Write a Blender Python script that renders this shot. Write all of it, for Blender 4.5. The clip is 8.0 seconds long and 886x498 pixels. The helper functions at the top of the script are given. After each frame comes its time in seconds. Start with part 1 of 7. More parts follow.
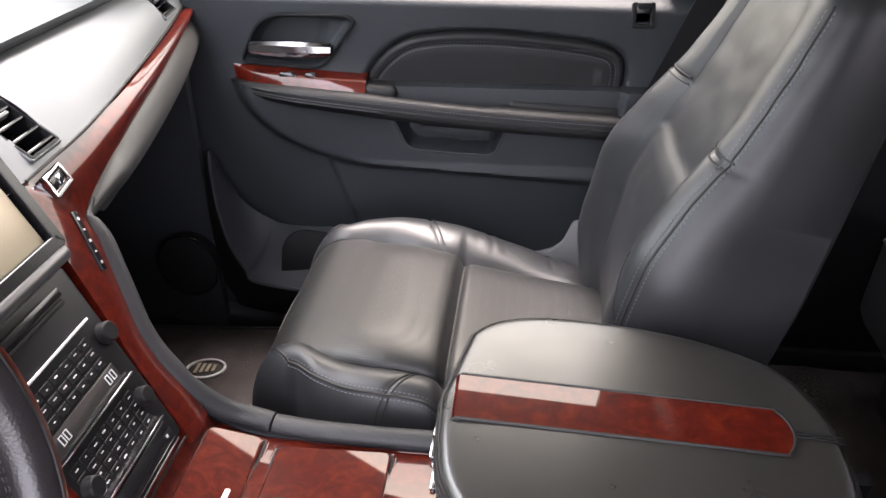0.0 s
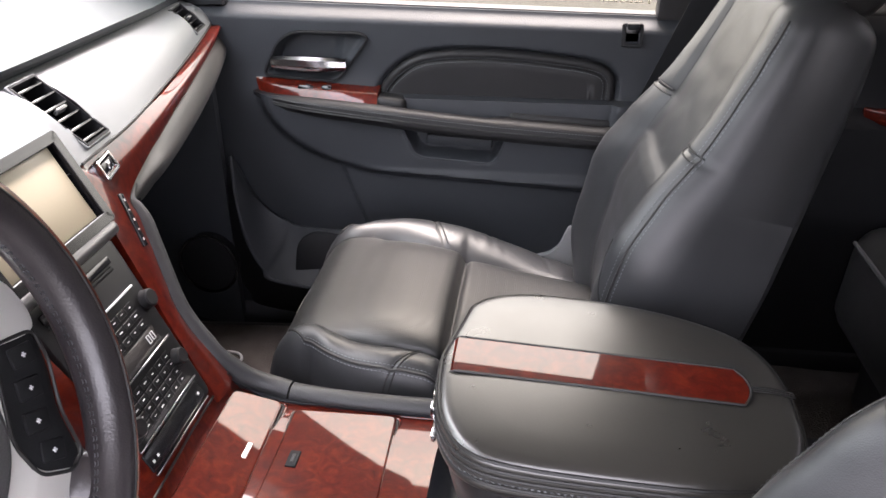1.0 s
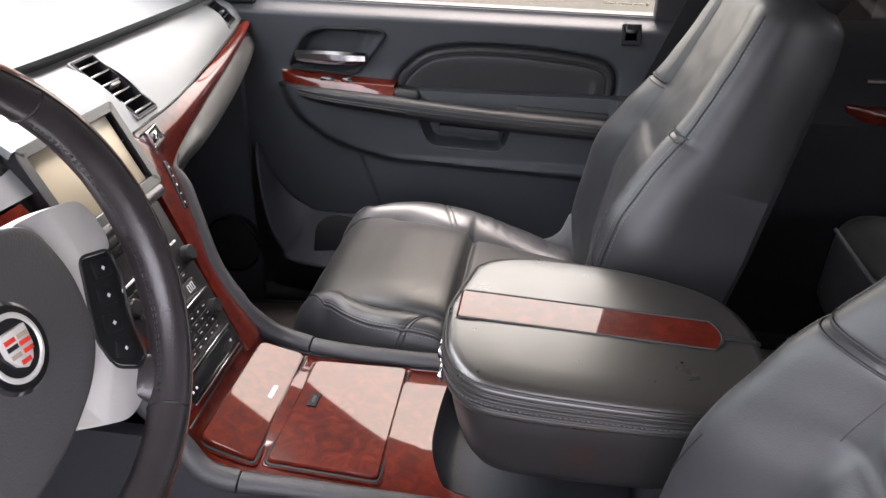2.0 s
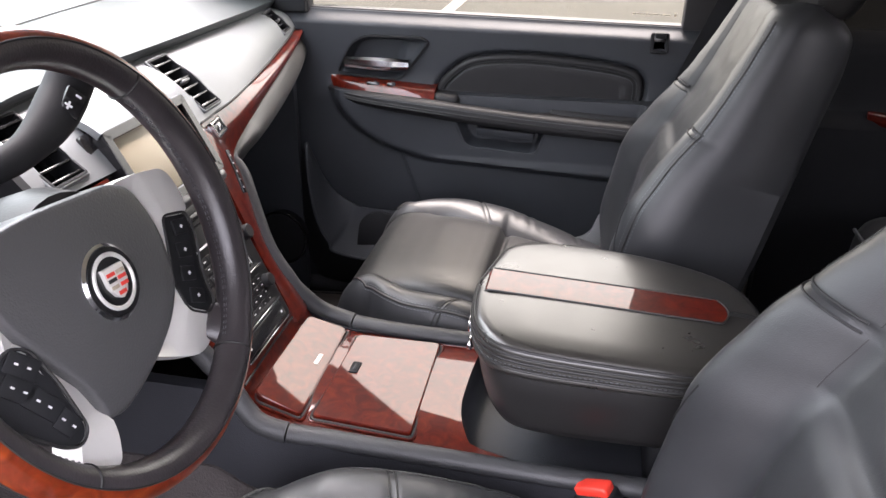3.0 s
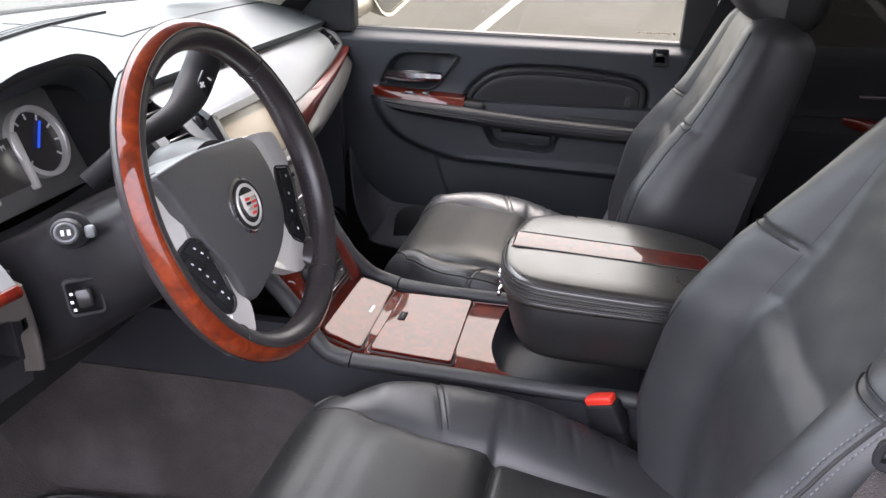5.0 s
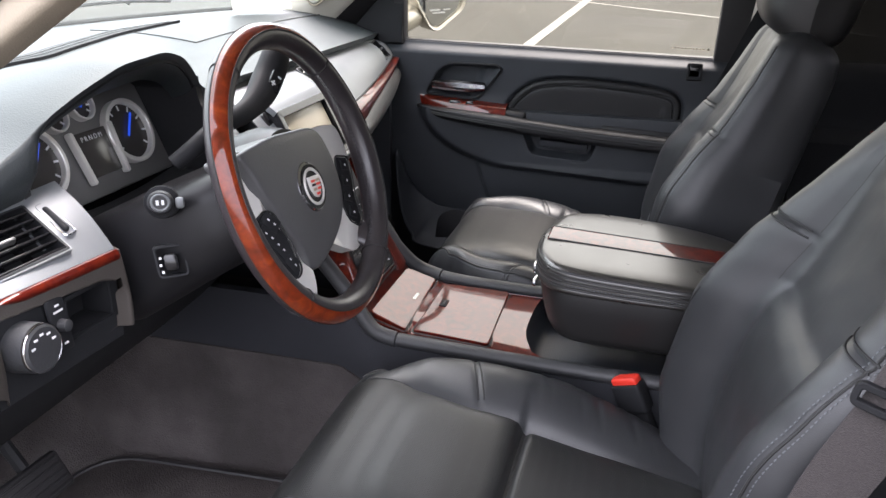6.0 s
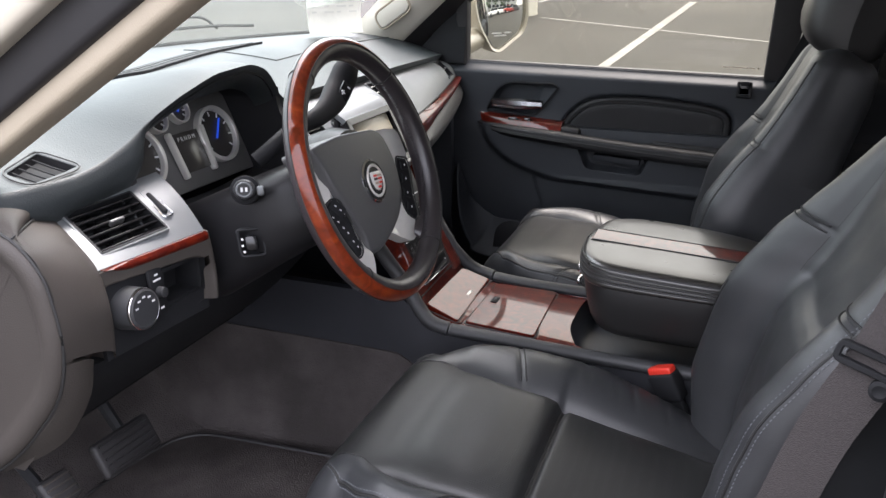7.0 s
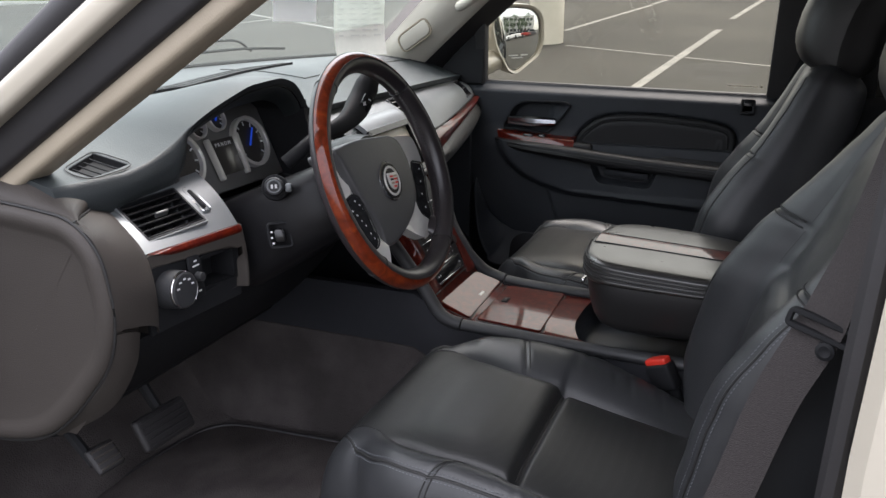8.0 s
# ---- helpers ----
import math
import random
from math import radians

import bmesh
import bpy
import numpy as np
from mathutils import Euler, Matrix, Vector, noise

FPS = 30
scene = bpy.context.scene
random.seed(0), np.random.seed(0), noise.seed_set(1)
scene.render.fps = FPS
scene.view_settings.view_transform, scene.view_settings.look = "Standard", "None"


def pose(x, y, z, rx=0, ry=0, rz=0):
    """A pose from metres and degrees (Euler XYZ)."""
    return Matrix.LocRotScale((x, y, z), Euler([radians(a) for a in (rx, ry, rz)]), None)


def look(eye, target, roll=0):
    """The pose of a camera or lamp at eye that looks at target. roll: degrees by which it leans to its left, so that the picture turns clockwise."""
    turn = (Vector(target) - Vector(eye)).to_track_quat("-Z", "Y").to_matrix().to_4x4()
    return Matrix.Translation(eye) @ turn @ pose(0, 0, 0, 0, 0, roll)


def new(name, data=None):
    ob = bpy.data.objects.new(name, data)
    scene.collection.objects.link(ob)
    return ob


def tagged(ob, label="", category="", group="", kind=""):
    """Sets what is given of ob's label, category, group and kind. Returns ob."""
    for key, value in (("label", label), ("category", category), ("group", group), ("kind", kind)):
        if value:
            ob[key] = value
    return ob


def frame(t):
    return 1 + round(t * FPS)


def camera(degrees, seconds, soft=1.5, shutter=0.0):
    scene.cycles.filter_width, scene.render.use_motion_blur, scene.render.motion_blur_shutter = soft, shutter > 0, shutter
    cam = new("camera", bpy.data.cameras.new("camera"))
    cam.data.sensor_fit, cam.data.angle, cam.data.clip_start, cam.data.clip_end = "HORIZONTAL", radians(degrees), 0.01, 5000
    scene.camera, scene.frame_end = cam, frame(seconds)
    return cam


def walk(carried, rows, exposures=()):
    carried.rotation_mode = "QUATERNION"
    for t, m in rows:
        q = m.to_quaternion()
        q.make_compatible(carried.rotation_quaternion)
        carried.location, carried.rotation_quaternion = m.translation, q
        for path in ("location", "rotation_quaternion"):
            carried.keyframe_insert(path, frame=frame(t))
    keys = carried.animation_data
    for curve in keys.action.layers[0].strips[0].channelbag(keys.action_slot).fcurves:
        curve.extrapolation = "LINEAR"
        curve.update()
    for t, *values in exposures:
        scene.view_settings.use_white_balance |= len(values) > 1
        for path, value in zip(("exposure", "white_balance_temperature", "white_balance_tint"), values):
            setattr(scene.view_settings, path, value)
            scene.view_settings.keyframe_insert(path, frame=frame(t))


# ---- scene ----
cam = camera(58.5, 8.0)
PATH = [
    (0, (0.452, -0.574, 1.591), (0.245, 1.154, 0.606), -0.7),
    (0.5, (0.459, -0.639, 1.592), (0.259, 1.116, 0.655), -0.1),
    (1, (0.471, -0.697, 1.593), (0.245, 1.066, 0.676), -0.2),
    (1.5, (0.483, -0.758, 1.592), (0.262, 1.012, 0.688), 0.1),
    (2, (0.489, -0.823, 1.589), (0.237, 0.95, 0.699), 0.5),
    (3.5, (0.527, -0.988, 1.593), (0.147, 0.791, 0.762), 0.0),
    (4, (0.526, -1.052, 1.596), (0.146, 0.737, 0.785), 0.1),
    (5.5, (0.545, -1.265, 1.589), (0.114, 0.534, 0.828), 0.4),
    (6, (0.559, -1.318, 1.588), (0.066, 0.475, 0.853), 0.6),
    (6.5, (0.594, -1.377, 1.585), (0.023, 0.408, 0.887), 0.5),
    (7, (0.625, -1.437, 1.58), (-0.037, 0.327, 0.909), -0.1),
    (7.5, (0.659, -1.493, 1.572), (-0.039, 0.266, 0.925), -0.1),
    (8, (0.697, -1.546, 1.568), (-0.037, 0.213, 0.963), -0.4),
]
EXPOSURES = [(0.0, 4.30, 6450, 22), (1.0, 4.32, 6450, 22), (2.0, 4.19, 6450, 22), (4.0, 4.12, 6300, 22), (5.5, 3.74, 6250, 20), (6.0, 3.60, 6250, 19), (6.5, 3.38, 6250, 18), (7.0, 3.26, 6250, 18), (8.0, 2.58, 6250, 16)]
walk(cam, [(t, look(eye, target, roll)) for t, eye, target, roll in PATH], EXPOSURES)

# ---- world and light: a bright, overcast car park ----
world = bpy.data.worlds.new("world")
scene.world = world
world.use_nodes = True
wn = world.node_tree
sky = wn.nodes.new("ShaderNodeTexSky")
sky.sky_type, sky.sun_disc = "NISHITA", False
sky.sun_elevation, sky.sun_rotation = radians(66), radians(0)
sky.air_density, sky.dust_density, sky.ozone_density = 1.0, 7.0, 1.0
cloud = wn.nodes.new("ShaderNodeMix")          # thick even cloud over the clear sky
cloud.data_type = "RGBA"
cloud.inputs["Factor"].default_value = 0.65
# an overcast sky is about three times as bright overhead as at the horizon
way = wn.nodes.new("ShaderNodeSeparateXYZ")
wn.links.new(wn.nodes.new("ShaderNodeTexCoord").outputs["Generated"], way.inputs[0])
height = wn.nodes.new("ShaderNodeMapRange")
height.inputs["To Min"].default_value, height.inputs["To Max"].default_value = 0.46, 1.36
wn.links.new(way.outputs["Z"], height.inputs["Value"])
tone = wn.nodes.new("ShaderNodeMix")
tone.data_type, tone.blend_type = "RGBA", "MULTIPLY"
tone.inputs["Factor"].default_value = 1.0
tone.inputs["A"].default_value = (5.6, 5.5, 5.3, 1)
wn.links.new(height.outputs[0], tone.inputs["B"])
wn.links.new(tone.outputs["Result"], cloud.inputs["B"])
wn.links.new(sky.outputs[0], cloud.inputs["A"])
wn.links.new(cloud.outputs["Result"], wn.nodes["Background"].inputs[0])
wn.nodes["Background"].inputs[1].default_value = 0.15
sun_data = bpy.data.lights.new("sun", "SUN")
sun_data.energy, sun_data.angle, sun_data.color = 0.6, radians(25), (1.0, 0.97, 0.93)
sun = new("sun", sun_data)
sun.matrix_world = look((0, 4.4, 10), (0, 0, 0))

# ---- helpers ----
ORIGIN = {}
C = -0.015            # the car's centre line


def thing(name, at, label, category, group="", kind=""):
    ob = new(name)
    ob.location = at
    ob.empty_display_size = 0.05
    ORIGIN[ob.name] = Vector(at)
    return tagged(ob, label, category, group, kind)


def part(name, bm, material, parent, label="", smooth=True, angle=40):
    """One mesh from a bmesh in world places, under a thing or a part."""
    at = ORIGIN[parent.name] if parent else Vector((0, 0, 0))
    bmesh.ops.recalc_face_normals(bm, faces=bm.faces)
    bmesh.ops.translate(bm, verts=bm.verts, vec=-at)
    if smooth:
        for f in bm.faces:
            f.smooth = True
        lim = radians(angle)
        for e in bm.edges:
            if len(e.link_faces) == 2 and e.calc_face_angle(0) > lim:
                e.smooth = False
    me = bpy.data.meshes.new(name)
    bm.to_mesh(me)
    bm.free()
    me.materials.append(material)
    ob = new(name, me)
    if parent:
        ob.parent = parent
    ORIGIN[ob.name] = at
    if label:
        ob["label"] = label
    return ob


def ease(a, b, x):
    k = min(1.0, max(0.0, (x - a) / (b - a)))
    return k * k * (3 - 2 * k)


def bell(x, c, w):
    return math.exp(-((x - c) / w) ** 2)


def lerp(table, x):
    """Smooth value from (x, value) pairs, with no overshoot."""
    if x <= table[0][0]:
        return table[0][1]
    if x >= table[-1][0]:
        return table[-1][1]
    xs, vs = [p[0] for p in table], [p[1] for p in table]
    k = max(i for i in range(len(xs) - 1) if xs[i] <= x)
    gr = [(q - p) / (b - a) for a, b, p, q in zip(xs, xs[1:], vs, vs[1:])]

    def tangent(i):
        if i == 0 or i == len(xs) - 1:
            return gr[0] if i == 0 else gr[-1]
        g, h = gr[i - 1], gr[i]
        return 0.0 if g * h <= 0 else 2 * g * h / (g + h)

    w = xs[k + 1] - xs[k]
    t = (x - xs[k]) / w
    return ((2 * t ** 3 - 3 * t * t + 1) * vs[k] + (t ** 3 - 2 * t * t + t) * w * tangent(k)
            + (3 * t * t - 2 * t ** 3) * vs[k + 1] + (t ** 3 - t * t) * w * tangent(k + 1))


def line(table, x):
    return float(np.interp(x, [p[0] for p in table], [p[1] for p in table]))


def loft(rings, caps=True, closed=True, bm=None):
    bm = bm or bmesh.new()
    rows = [[bm.verts.new(p) for p in r] for r in rings]
    n = len(rows[0])
    for a, b in zip(rows, rows[1:]):
        for i in range(n if closed else n - 1):
            j = (i + 1) % n
            bm.faces.new((a[i], a[j], b[j], b[i]))
    if caps and closed:
        bm.faces.new(rows[0][::-1])
        bm.faces.new(rows[-1])
    return bm


def sheet(f, us, vs, thick=0.0, bm=None, skip=None):
    """A surface f(u, v), with a back at the offset that thick gives, as a closed slab."""
    bm = bm or bmesh.new()
    pts = [[Vector(f(u, v)) for v in vs] for u in us]
    rows = [[bm.verts.new(p) for p in r] for r in pts]
    def kept(k, i):
        return not (skip and skip((pts[k][i] + pts[k + 1][i + 1]) / 2))

    for k, (a, b) in enumerate(zip(rows, rows[1:])):
        for i in range(len(vs) - 1):
            if kept(k, i):
                bm.faces.new((a[i], a[i + 1], b[i + 1], b[i]))
    if thick:
        off = Vector(thick)
        back = [[bm.verts.new(p + off) for p in r] for r in pts]
        for k, (a, b) in enumerate(zip(back, back[1:])):
            for i in range(len(vs) - 1):
                if kept(k, i):
                    bm.faces.new((b[i], b[i + 1], a[i + 1], a[i]))
        nu, nv = len(us), len(vs)
        for i in range(nv - 1):
            bm.faces.new((rows[0][i + 1], rows[0][i], back[0][i], back[0][i + 1]))
            bm.faces.new((rows[-1][i], rows[-1][i + 1], back[-1][i + 1], back[-1][i]))
        for k in range(nu - 1):
            bm.faces.new((rows[k][0], rows[k + 1][0], back[k + 1][0], back[k][0]))
            bm.faces.new((rows[k + 1][-1], rows[k][-1], back[k][-1], back[k + 1][-1]))
    return bm


def span(a, b, n):
    return [a + (b - a) * i / (n - 1) for i in range(n)]


def rbox(size, m, r=0.004, seg=2, bm=None):
    """A box with rounded edges, of that size, about the pose m."""
    tmp = bmesh.new()
    bmesh.ops.create_cube(tmp, size=1, matrix=Matrix.Diagonal((*size, 1)))
    r = min(r, 0.49 * min(size))
    if r > 0:
        bmesh.ops.bevel(tmp, geom=tmp.edges[:], offset=r, segments=seg, profile=0.5, affect="EDGES")
    bmesh.ops.transform(tmp, matrix=m, verts=tmp.verts)
    if bm is None:
        return tmp
    join(bm, tmp)
    return bm


def join(bm, other):
    me = bpy.data.meshes.new("join")
    other.to_mesh(me)
    other.free()
    bm.from_mesh(me)
    bpy.data.meshes.remove(me)


def rounded(outline, r, seg=5):
    """A polygon with its corners rounded; r: one radius or one for each corner."""
    out, n = [], len(outline)
    for i in range(n):
        p, a, b = (Vector(outline[k % n]).to_2d() for k in (i, i - 1, i + 1))
        rr = r[i] if isinstance(r, (list, tuple)) else r
        da, db = (a - p), (b - p)
        k = min(rr, da.length * 0.48, db.length * 0.48)
        s, e = p + da.normalized() * k, p + db.normalized() * k
        for j in range(seg + 1):
            t = j / seg
            out.append(s * (1 - t) ** 2 + p * 2 * t * (1 - t) + e * t * t)
    return out


def plate(outline, depth, m, bevel=0.0, bulge=0.0, bm=None):
    """A plate with that outline in the x-y plane of m, from -depth up to 0, its upper rim bevelled."""
    tmp = bmesh.new()
    pts = [Vector((p[0], p[1], 0)) for p in outline]
    c = sum(pts, Vector()) / len(pts)
    n = len(pts)

    def ring(inset, z):
        row = []
        for i, p in enumerate(pts):
            t = (pts[(i + 1) % n] - pts[i - 1])
            nrm = Vector((-t.y, t.x, 0))
            nrm = nrm.normalized() if nrm.length else Vector((0, 0, 0))
            if nrm.dot(c - p) < 0:
                nrm = -nrm
            row.append(tmp.verts.new(p + nrm * inset + Vector((0, 0, z))))
        return row

    rows = [ring(0, -depth)]
    if bevel:
        rows += [ring(0, -bevel), ring(bevel * 0.3, -bevel * 0.3), ring(bevel, 0)]
    else:
        rows += [ring(0, 0)]
    if bulge:
        last = [v.co.copy() for v in rows[-1]]
        for k in (0.75, 0.45, 0.2):
            rows.append([tmp.verts.new(c + (p - c) * k + Vector((0, 0, bulge * (1 - k * k)))) for p in last])
    for a, b in zip(rows, rows[1:]):
        for i in range(n):
            j = (i + 1) % n
            tmp.faces.new((a[i], a[j], b[j], b[i]))
    tmp.faces.new(rows[0][::-1])
    tmp.faces.new(rows[-1])
    bmesh.ops.transform(tmp, matrix=m, verts=tmp.verts)
    if bm is None:
        return tmp
    join(bm, tmp)
    return bm


def band(outline, inset, depth, m, bm=None):
    """A flat frame: the outline with a hole left inside it."""
    tmp = bmesh.new()
    pts = [Vector((p[0], p[1], 0)) for p in outline]
    c = sum(pts, Vector()) / len(pts)
    n = len(pts)
    rows = []
    for ins, z in ((0, -depth), (0, -0.001), (0.001, 0), (inset - 0.001, 0), (inset, -0.001), (inset, -depth)):
        row = []
        for i, p in enumerate(pts):
            t = (pts[(i + 1) % n] - pts[i - 1])
            nrm = Vector((-t.y, t.x, 0)).normalized()
            if nrm.dot(c - p) < 0:
                nrm = -nrm
            row.append(tmp.verts.new(p + nrm * ins + Vector((0, 0, z))))
        rows.append(row)
    rows.append(rows[0])
    for a, b in zip(rows, rows[1:]):
        for i in range(n):
            j = (i + 1) % n
            tmp.faces.new((a[i], a[j], b[j], b[i]))
    bmesh.ops.transform(tmp, matrix=m, verts=tmp.verts)
    if bm is None:
        return tmp
    join(bm, tmp)
    return bm


def tube(path, r, seg=8, closed=False, flat=1.0, up=(0, 0, 1), bm=None):
    """A round bar along a path; flat squeezes it along up."""
    path = [Vector(p) for p in path]
    n = len(path)
    rings = []
    for i, p in enumerate(path):
        a, b = (path[i - 1], path[(i + 1) % n]) if closed else (path[max(i - 1, 0)], path[min(i + 1, n - 1)])
        t = (b - a).normalized()
        side = t.cross(Vector(up))
        side = side.normalized() if side.length > 1e-6 else t.orthogonal().normalized()
        top = side.cross(t).normalized()
        rr = r(i / (n - 1)) if callable(r) else r
        rings.append([p + side * math.cos(k * math.tau / seg) * rr + top * math.sin(k * math.tau / seg) * rr * flat for k in range(seg)])
    if closed:
        rings.append(rings[0])
        tmp = bmesh.new()
        rows = [[tmp.verts.new(p) for p in q] for q in rings[:-1]]
        rows.append(rows[0])
        for a, b in zip(rows, rows[1:]):
            for i in range(seg):
                tmp.faces.new((a[i], a[(i + 1) % seg], b[(i + 1) % seg], b[i]))
    else:
        tmp = loft(rings)
    if bm is None:
        return tmp
    join(bm, tmp)
    return bm


def smooth_path(pts, n):
    """A Catmull-Rom curve of n points through pts."""
    pts = [Vector(p) for p in pts]
    ext = [pts[0] * 2 - pts[1]] + pts + [pts[-1] * 2 - pts[-2]]
    out, m = [], len(pts) - 1
    for i in range(n):
        s = min(i / (n - 1) * m, m - 1e-9)
        k = int(s)
        t = s - k
        p0, p1, p2, p3 = ext[k:k + 4]
        out.append(0.5 * ((2 * p1) + (p2 - p0) * t + (2 * p0 - 5 * p1 + 4 * p2 - p3) * t * t + (3 * p1 - p0 - 3 * p2 + p3) * t ** 3))
    return out


def stitches(path, normal, pitch=0.006, length=0.0042, r=0.0007, bm=None):
    """Thread stitches along a path, as short bars that dip at their ends."""
    bm = bm or bmesh.new()
    path = [Vector(p) for p in path]
    normal = Vector(normal).normalized()
    dist = [0.0]
    for a, b in zip(path, path[1:]):
        dist.append(dist[-1] + (b - a).length)
    s = 0.0
    k = 0
    while s + length < dist[-1]:
        def at(q):
            i = max(1, min(int(np.searchsorted(dist, q)), len(path) - 1))
            f = (q - dist[i - 1]) / max(dist[i] - dist[i - 1], 1e-9)
            return path[i - 1].lerp(path[i], f)
        a, b = at(s), at(s + length)
        d = (b - a).normalized()
        w = d.cross(normal).normalized() * r
        h = normal * r
        v = [bm.verts.new(p) for p in (a - h, a + (b - a) * 0.2 + w + h, a + (b - a) * 0.2 - w + h, a + (b - a) * 0.8 + w + h, a + (b - a) * 0.8 - w + h, b - h)]
        bm.faces.new((v[0], v[1], v[2]))
        bm.faces.new((v[1], v[3], v[4], v[2]))
        bm.faces.new((v[3], v[5], v[4]))
        s += pitch
        k += 1
    return bm


def outside(p, poly):
    """Signed distance of a point from a polygon, minus inside."""
    x, y = p
    best, inside, n = 1e9, False, len(poly)
    for i in range(n):
        ax, ay = poly[i - 1]
        bx, by = poly[i]
        dx, dy = bx - ax, by - ay
        t = max(0.0, min(1.0, ((x - ax) * dx + (y - ay) * dy) / (dx * dx + dy * dy + 1e-12)))
        best = min(best, (x - ax - t * dx) ** 2 + (y - ay - t * dy) ** 2)
        if (ay > y) != (by > y) and x < ax + (y - ay) / (by - ay) * dx:
            inside = not inside
    return -math.sqrt(best) if inside else math.sqrt(best)


def axes(at, x, y, z):
    """The pose at a place whose axes point along x, y and z."""
    m = Matrix.Identity(4)
    for i, v in enumerate((x, y, z)):
        v = Vector(v).normalized()
        for j in range(3):
            m[j][i] = v[j]
    m.translation = Vector(at)
    return m


# ---- materials ----
def material(name, color, rough=0.5, metal=0.0, coat=0.0, grain=0.0, grain_scale=600.0, var=0.0, var_scale=9.0, color2=None, spec=0.5,
             rough_var=0.0, wrinkle=0.0, wrinkle_scale=30.0, cells=False, dots=0.0):
    m = bpy.data.materials.new(name)
    m.use_nodes = True
    t = m.node_tree
    b = t.nodes["Principled BSDF"]
    b.inputs["Roughness"].default_value = rough
    b.inputs["Metallic"].default_value = metal
    b.inputs["Specular IOR Level"].default_value = spec
    b.inputs["Coat Weight"].default_value = coat
    b.inputs["Coat Roughness"].default_value = 0.03
    co = t.nodes.new("ShaderNodeTexCoord").outputs["Object"]

    def noise_at(scale, detail=4.0, distort=0.0):
        n = t.nodes.new("ShaderNodeTexNoise")
        n.inputs["Scale"].default_value = scale
        n.inputs["Detail"].default_value = detail
        n.inputs["Distortion"].default_value = distort
        t.links.new(co, n.inputs["Vector"])
        return n.outputs["Fac"]

    c2 = color2 or tuple(c * (1 - var) for c in color)
    if var or color2:
        ramp = t.nodes.new("ShaderNodeValToRGB")
        ramp.color_ramp.elements[0].position, ramp.color_ramp.elements[1].position = 0.35, 0.65
        ramp.color_ramp.elements[0].color = (*c2, 1)
        ramp.color_ramp.elements[1].color = (*color, 1)
        t.links.new(noise_at(var_scale, 6.0), ramp.inputs["Fac"])
        t.links.new(ramp.outputs["Color"], b.inputs["Base Color"])
    else:
        b.inputs["Base Color"].default_value = (*color, 1)
    if rough_var:
        mp = t.nodes.new("ShaderNodeMapRange")
        mp.inputs["To Min"].default_value, mp.inputs["To Max"].default_value = rough - rough_var, rough + rough_var
        t.links.new(noise_at(var_scale * 2.3, 5.0), mp.inputs["Value"])
        t.links.new(mp.outputs[0], b.inputs["Roughness"])
    last = None
    if wrinkle:
        bp = t.nodes.new("ShaderNodeBump")
        bp.inputs["Strength"].default_value, bp.inputs["Distance"].default_value = 0.6, wrinkle
        t.links.new(noise_at(wrinkle_scale, 5.0, 0.6), bp.inputs["Height"])
        last = bp
    if grain:
        bp = t.nodes.new("ShaderNodeBump")
        bp.inputs["Strength"].default_value, bp.inputs["Distance"].default_value = 0.7, grain
        if cells:
            v = t.nodes.new("ShaderNodeTexVoronoi")
            v.inputs["Scale"].default_value = grain_scale
            t.links.new(co, v.inputs["Vector"])
            t.links.new(v.outputs["Distance"], bp.inputs["Height"])
        else:
            t.links.new(noise_at(grain_scale, 2.0), bp.inputs["Height"])
        if last:
            t.links.new(last.outputs[0], bp.inputs["Normal"])
        last = bp
    if dots:                                          # rows of small round holes
        v = t.nodes.new("ShaderNodeTexVoronoi")
        v.inputs["Scale"].default_value, v.inputs["Randomness"].default_value = dots, 0.0
        mp = t.nodes.new("ShaderNodeMapRange")
        mp.inputs["From Min"].default_value, mp.inputs["From Max"].default_value = 0.22, 0.34
        t.links.new(co, v.inputs["Vector"])
        t.links.new(v.outputs["Distance"], mp.inputs["Value"])
        bp = t.nodes.new("ShaderNodeBump")
        bp.inputs["Strength"].default_value, bp.inputs["Distance"].default_value = 0.35, 0.0005
        t.links.new(mp.outputs[0], bp.inputs["Height"])
        if last:
            t.links.new(last.outputs[0], bp.inputs["Normal"])
        last = bp
    if last:
        t.links.new(last.outputs[0], b.inputs["Normal"])
    return m


LEATHER = material("black_leather", (0.0255, 0.0268, 0.0290), 0.42, spec=0.50, grain=0.00012, grain_scale=800, cells=True, var=0.30, var_scale=7, rough_var=0.07, wrinkle=0.0007, wrinkle_scale=26)
PERFORATED = material("perforated_leather", (0.0175, 0.0180, 0.0178), 0.42, spec=0.42, var=0.25, var_scale=8, rough_var=0.05, wrinkle=0.0006, wrinkle_scale=22, dots=310)
LEATHER_PLAIN = material("smooth_black_leather", (0.015, 0.0145, 0.0145), 0.42, spec=0.45, grain=0.00015, grain_scale=520, cells=True, var=0.2, rough_var=0.06, wrinkle=0.0005, wrinkle_scale=14)
VINYL = material("armrest_vinyl", (0.026, 0.0245, 0.022), 0.29, spec=0.75, grain=0.00004, grain_scale=520, cells=True, var=0.15, rough_var=0.05, wrinkle=0.0002, wrinkle_scale=6)
DOOR_LEATHER = material("door_leather", (0.015, 0.015, 0.016), 0.48, spec=0.24, grain=0.0002, grain_scale=500, cells=True, var=0.2, rough_var=0.06)
RIM_LEATHER = material("worn_rim_leather", (0.030, 0.026, 0.028), 0.33, grain=0.0002, grain_scale=450, cells=True, var=0.3, var_scale=25, rough_var=0.08, wrinkle=0.0005, wrinkle_scale=60)
THREAD = material("grey_thread", (0.075, 0.081, 0.088), 0.6)
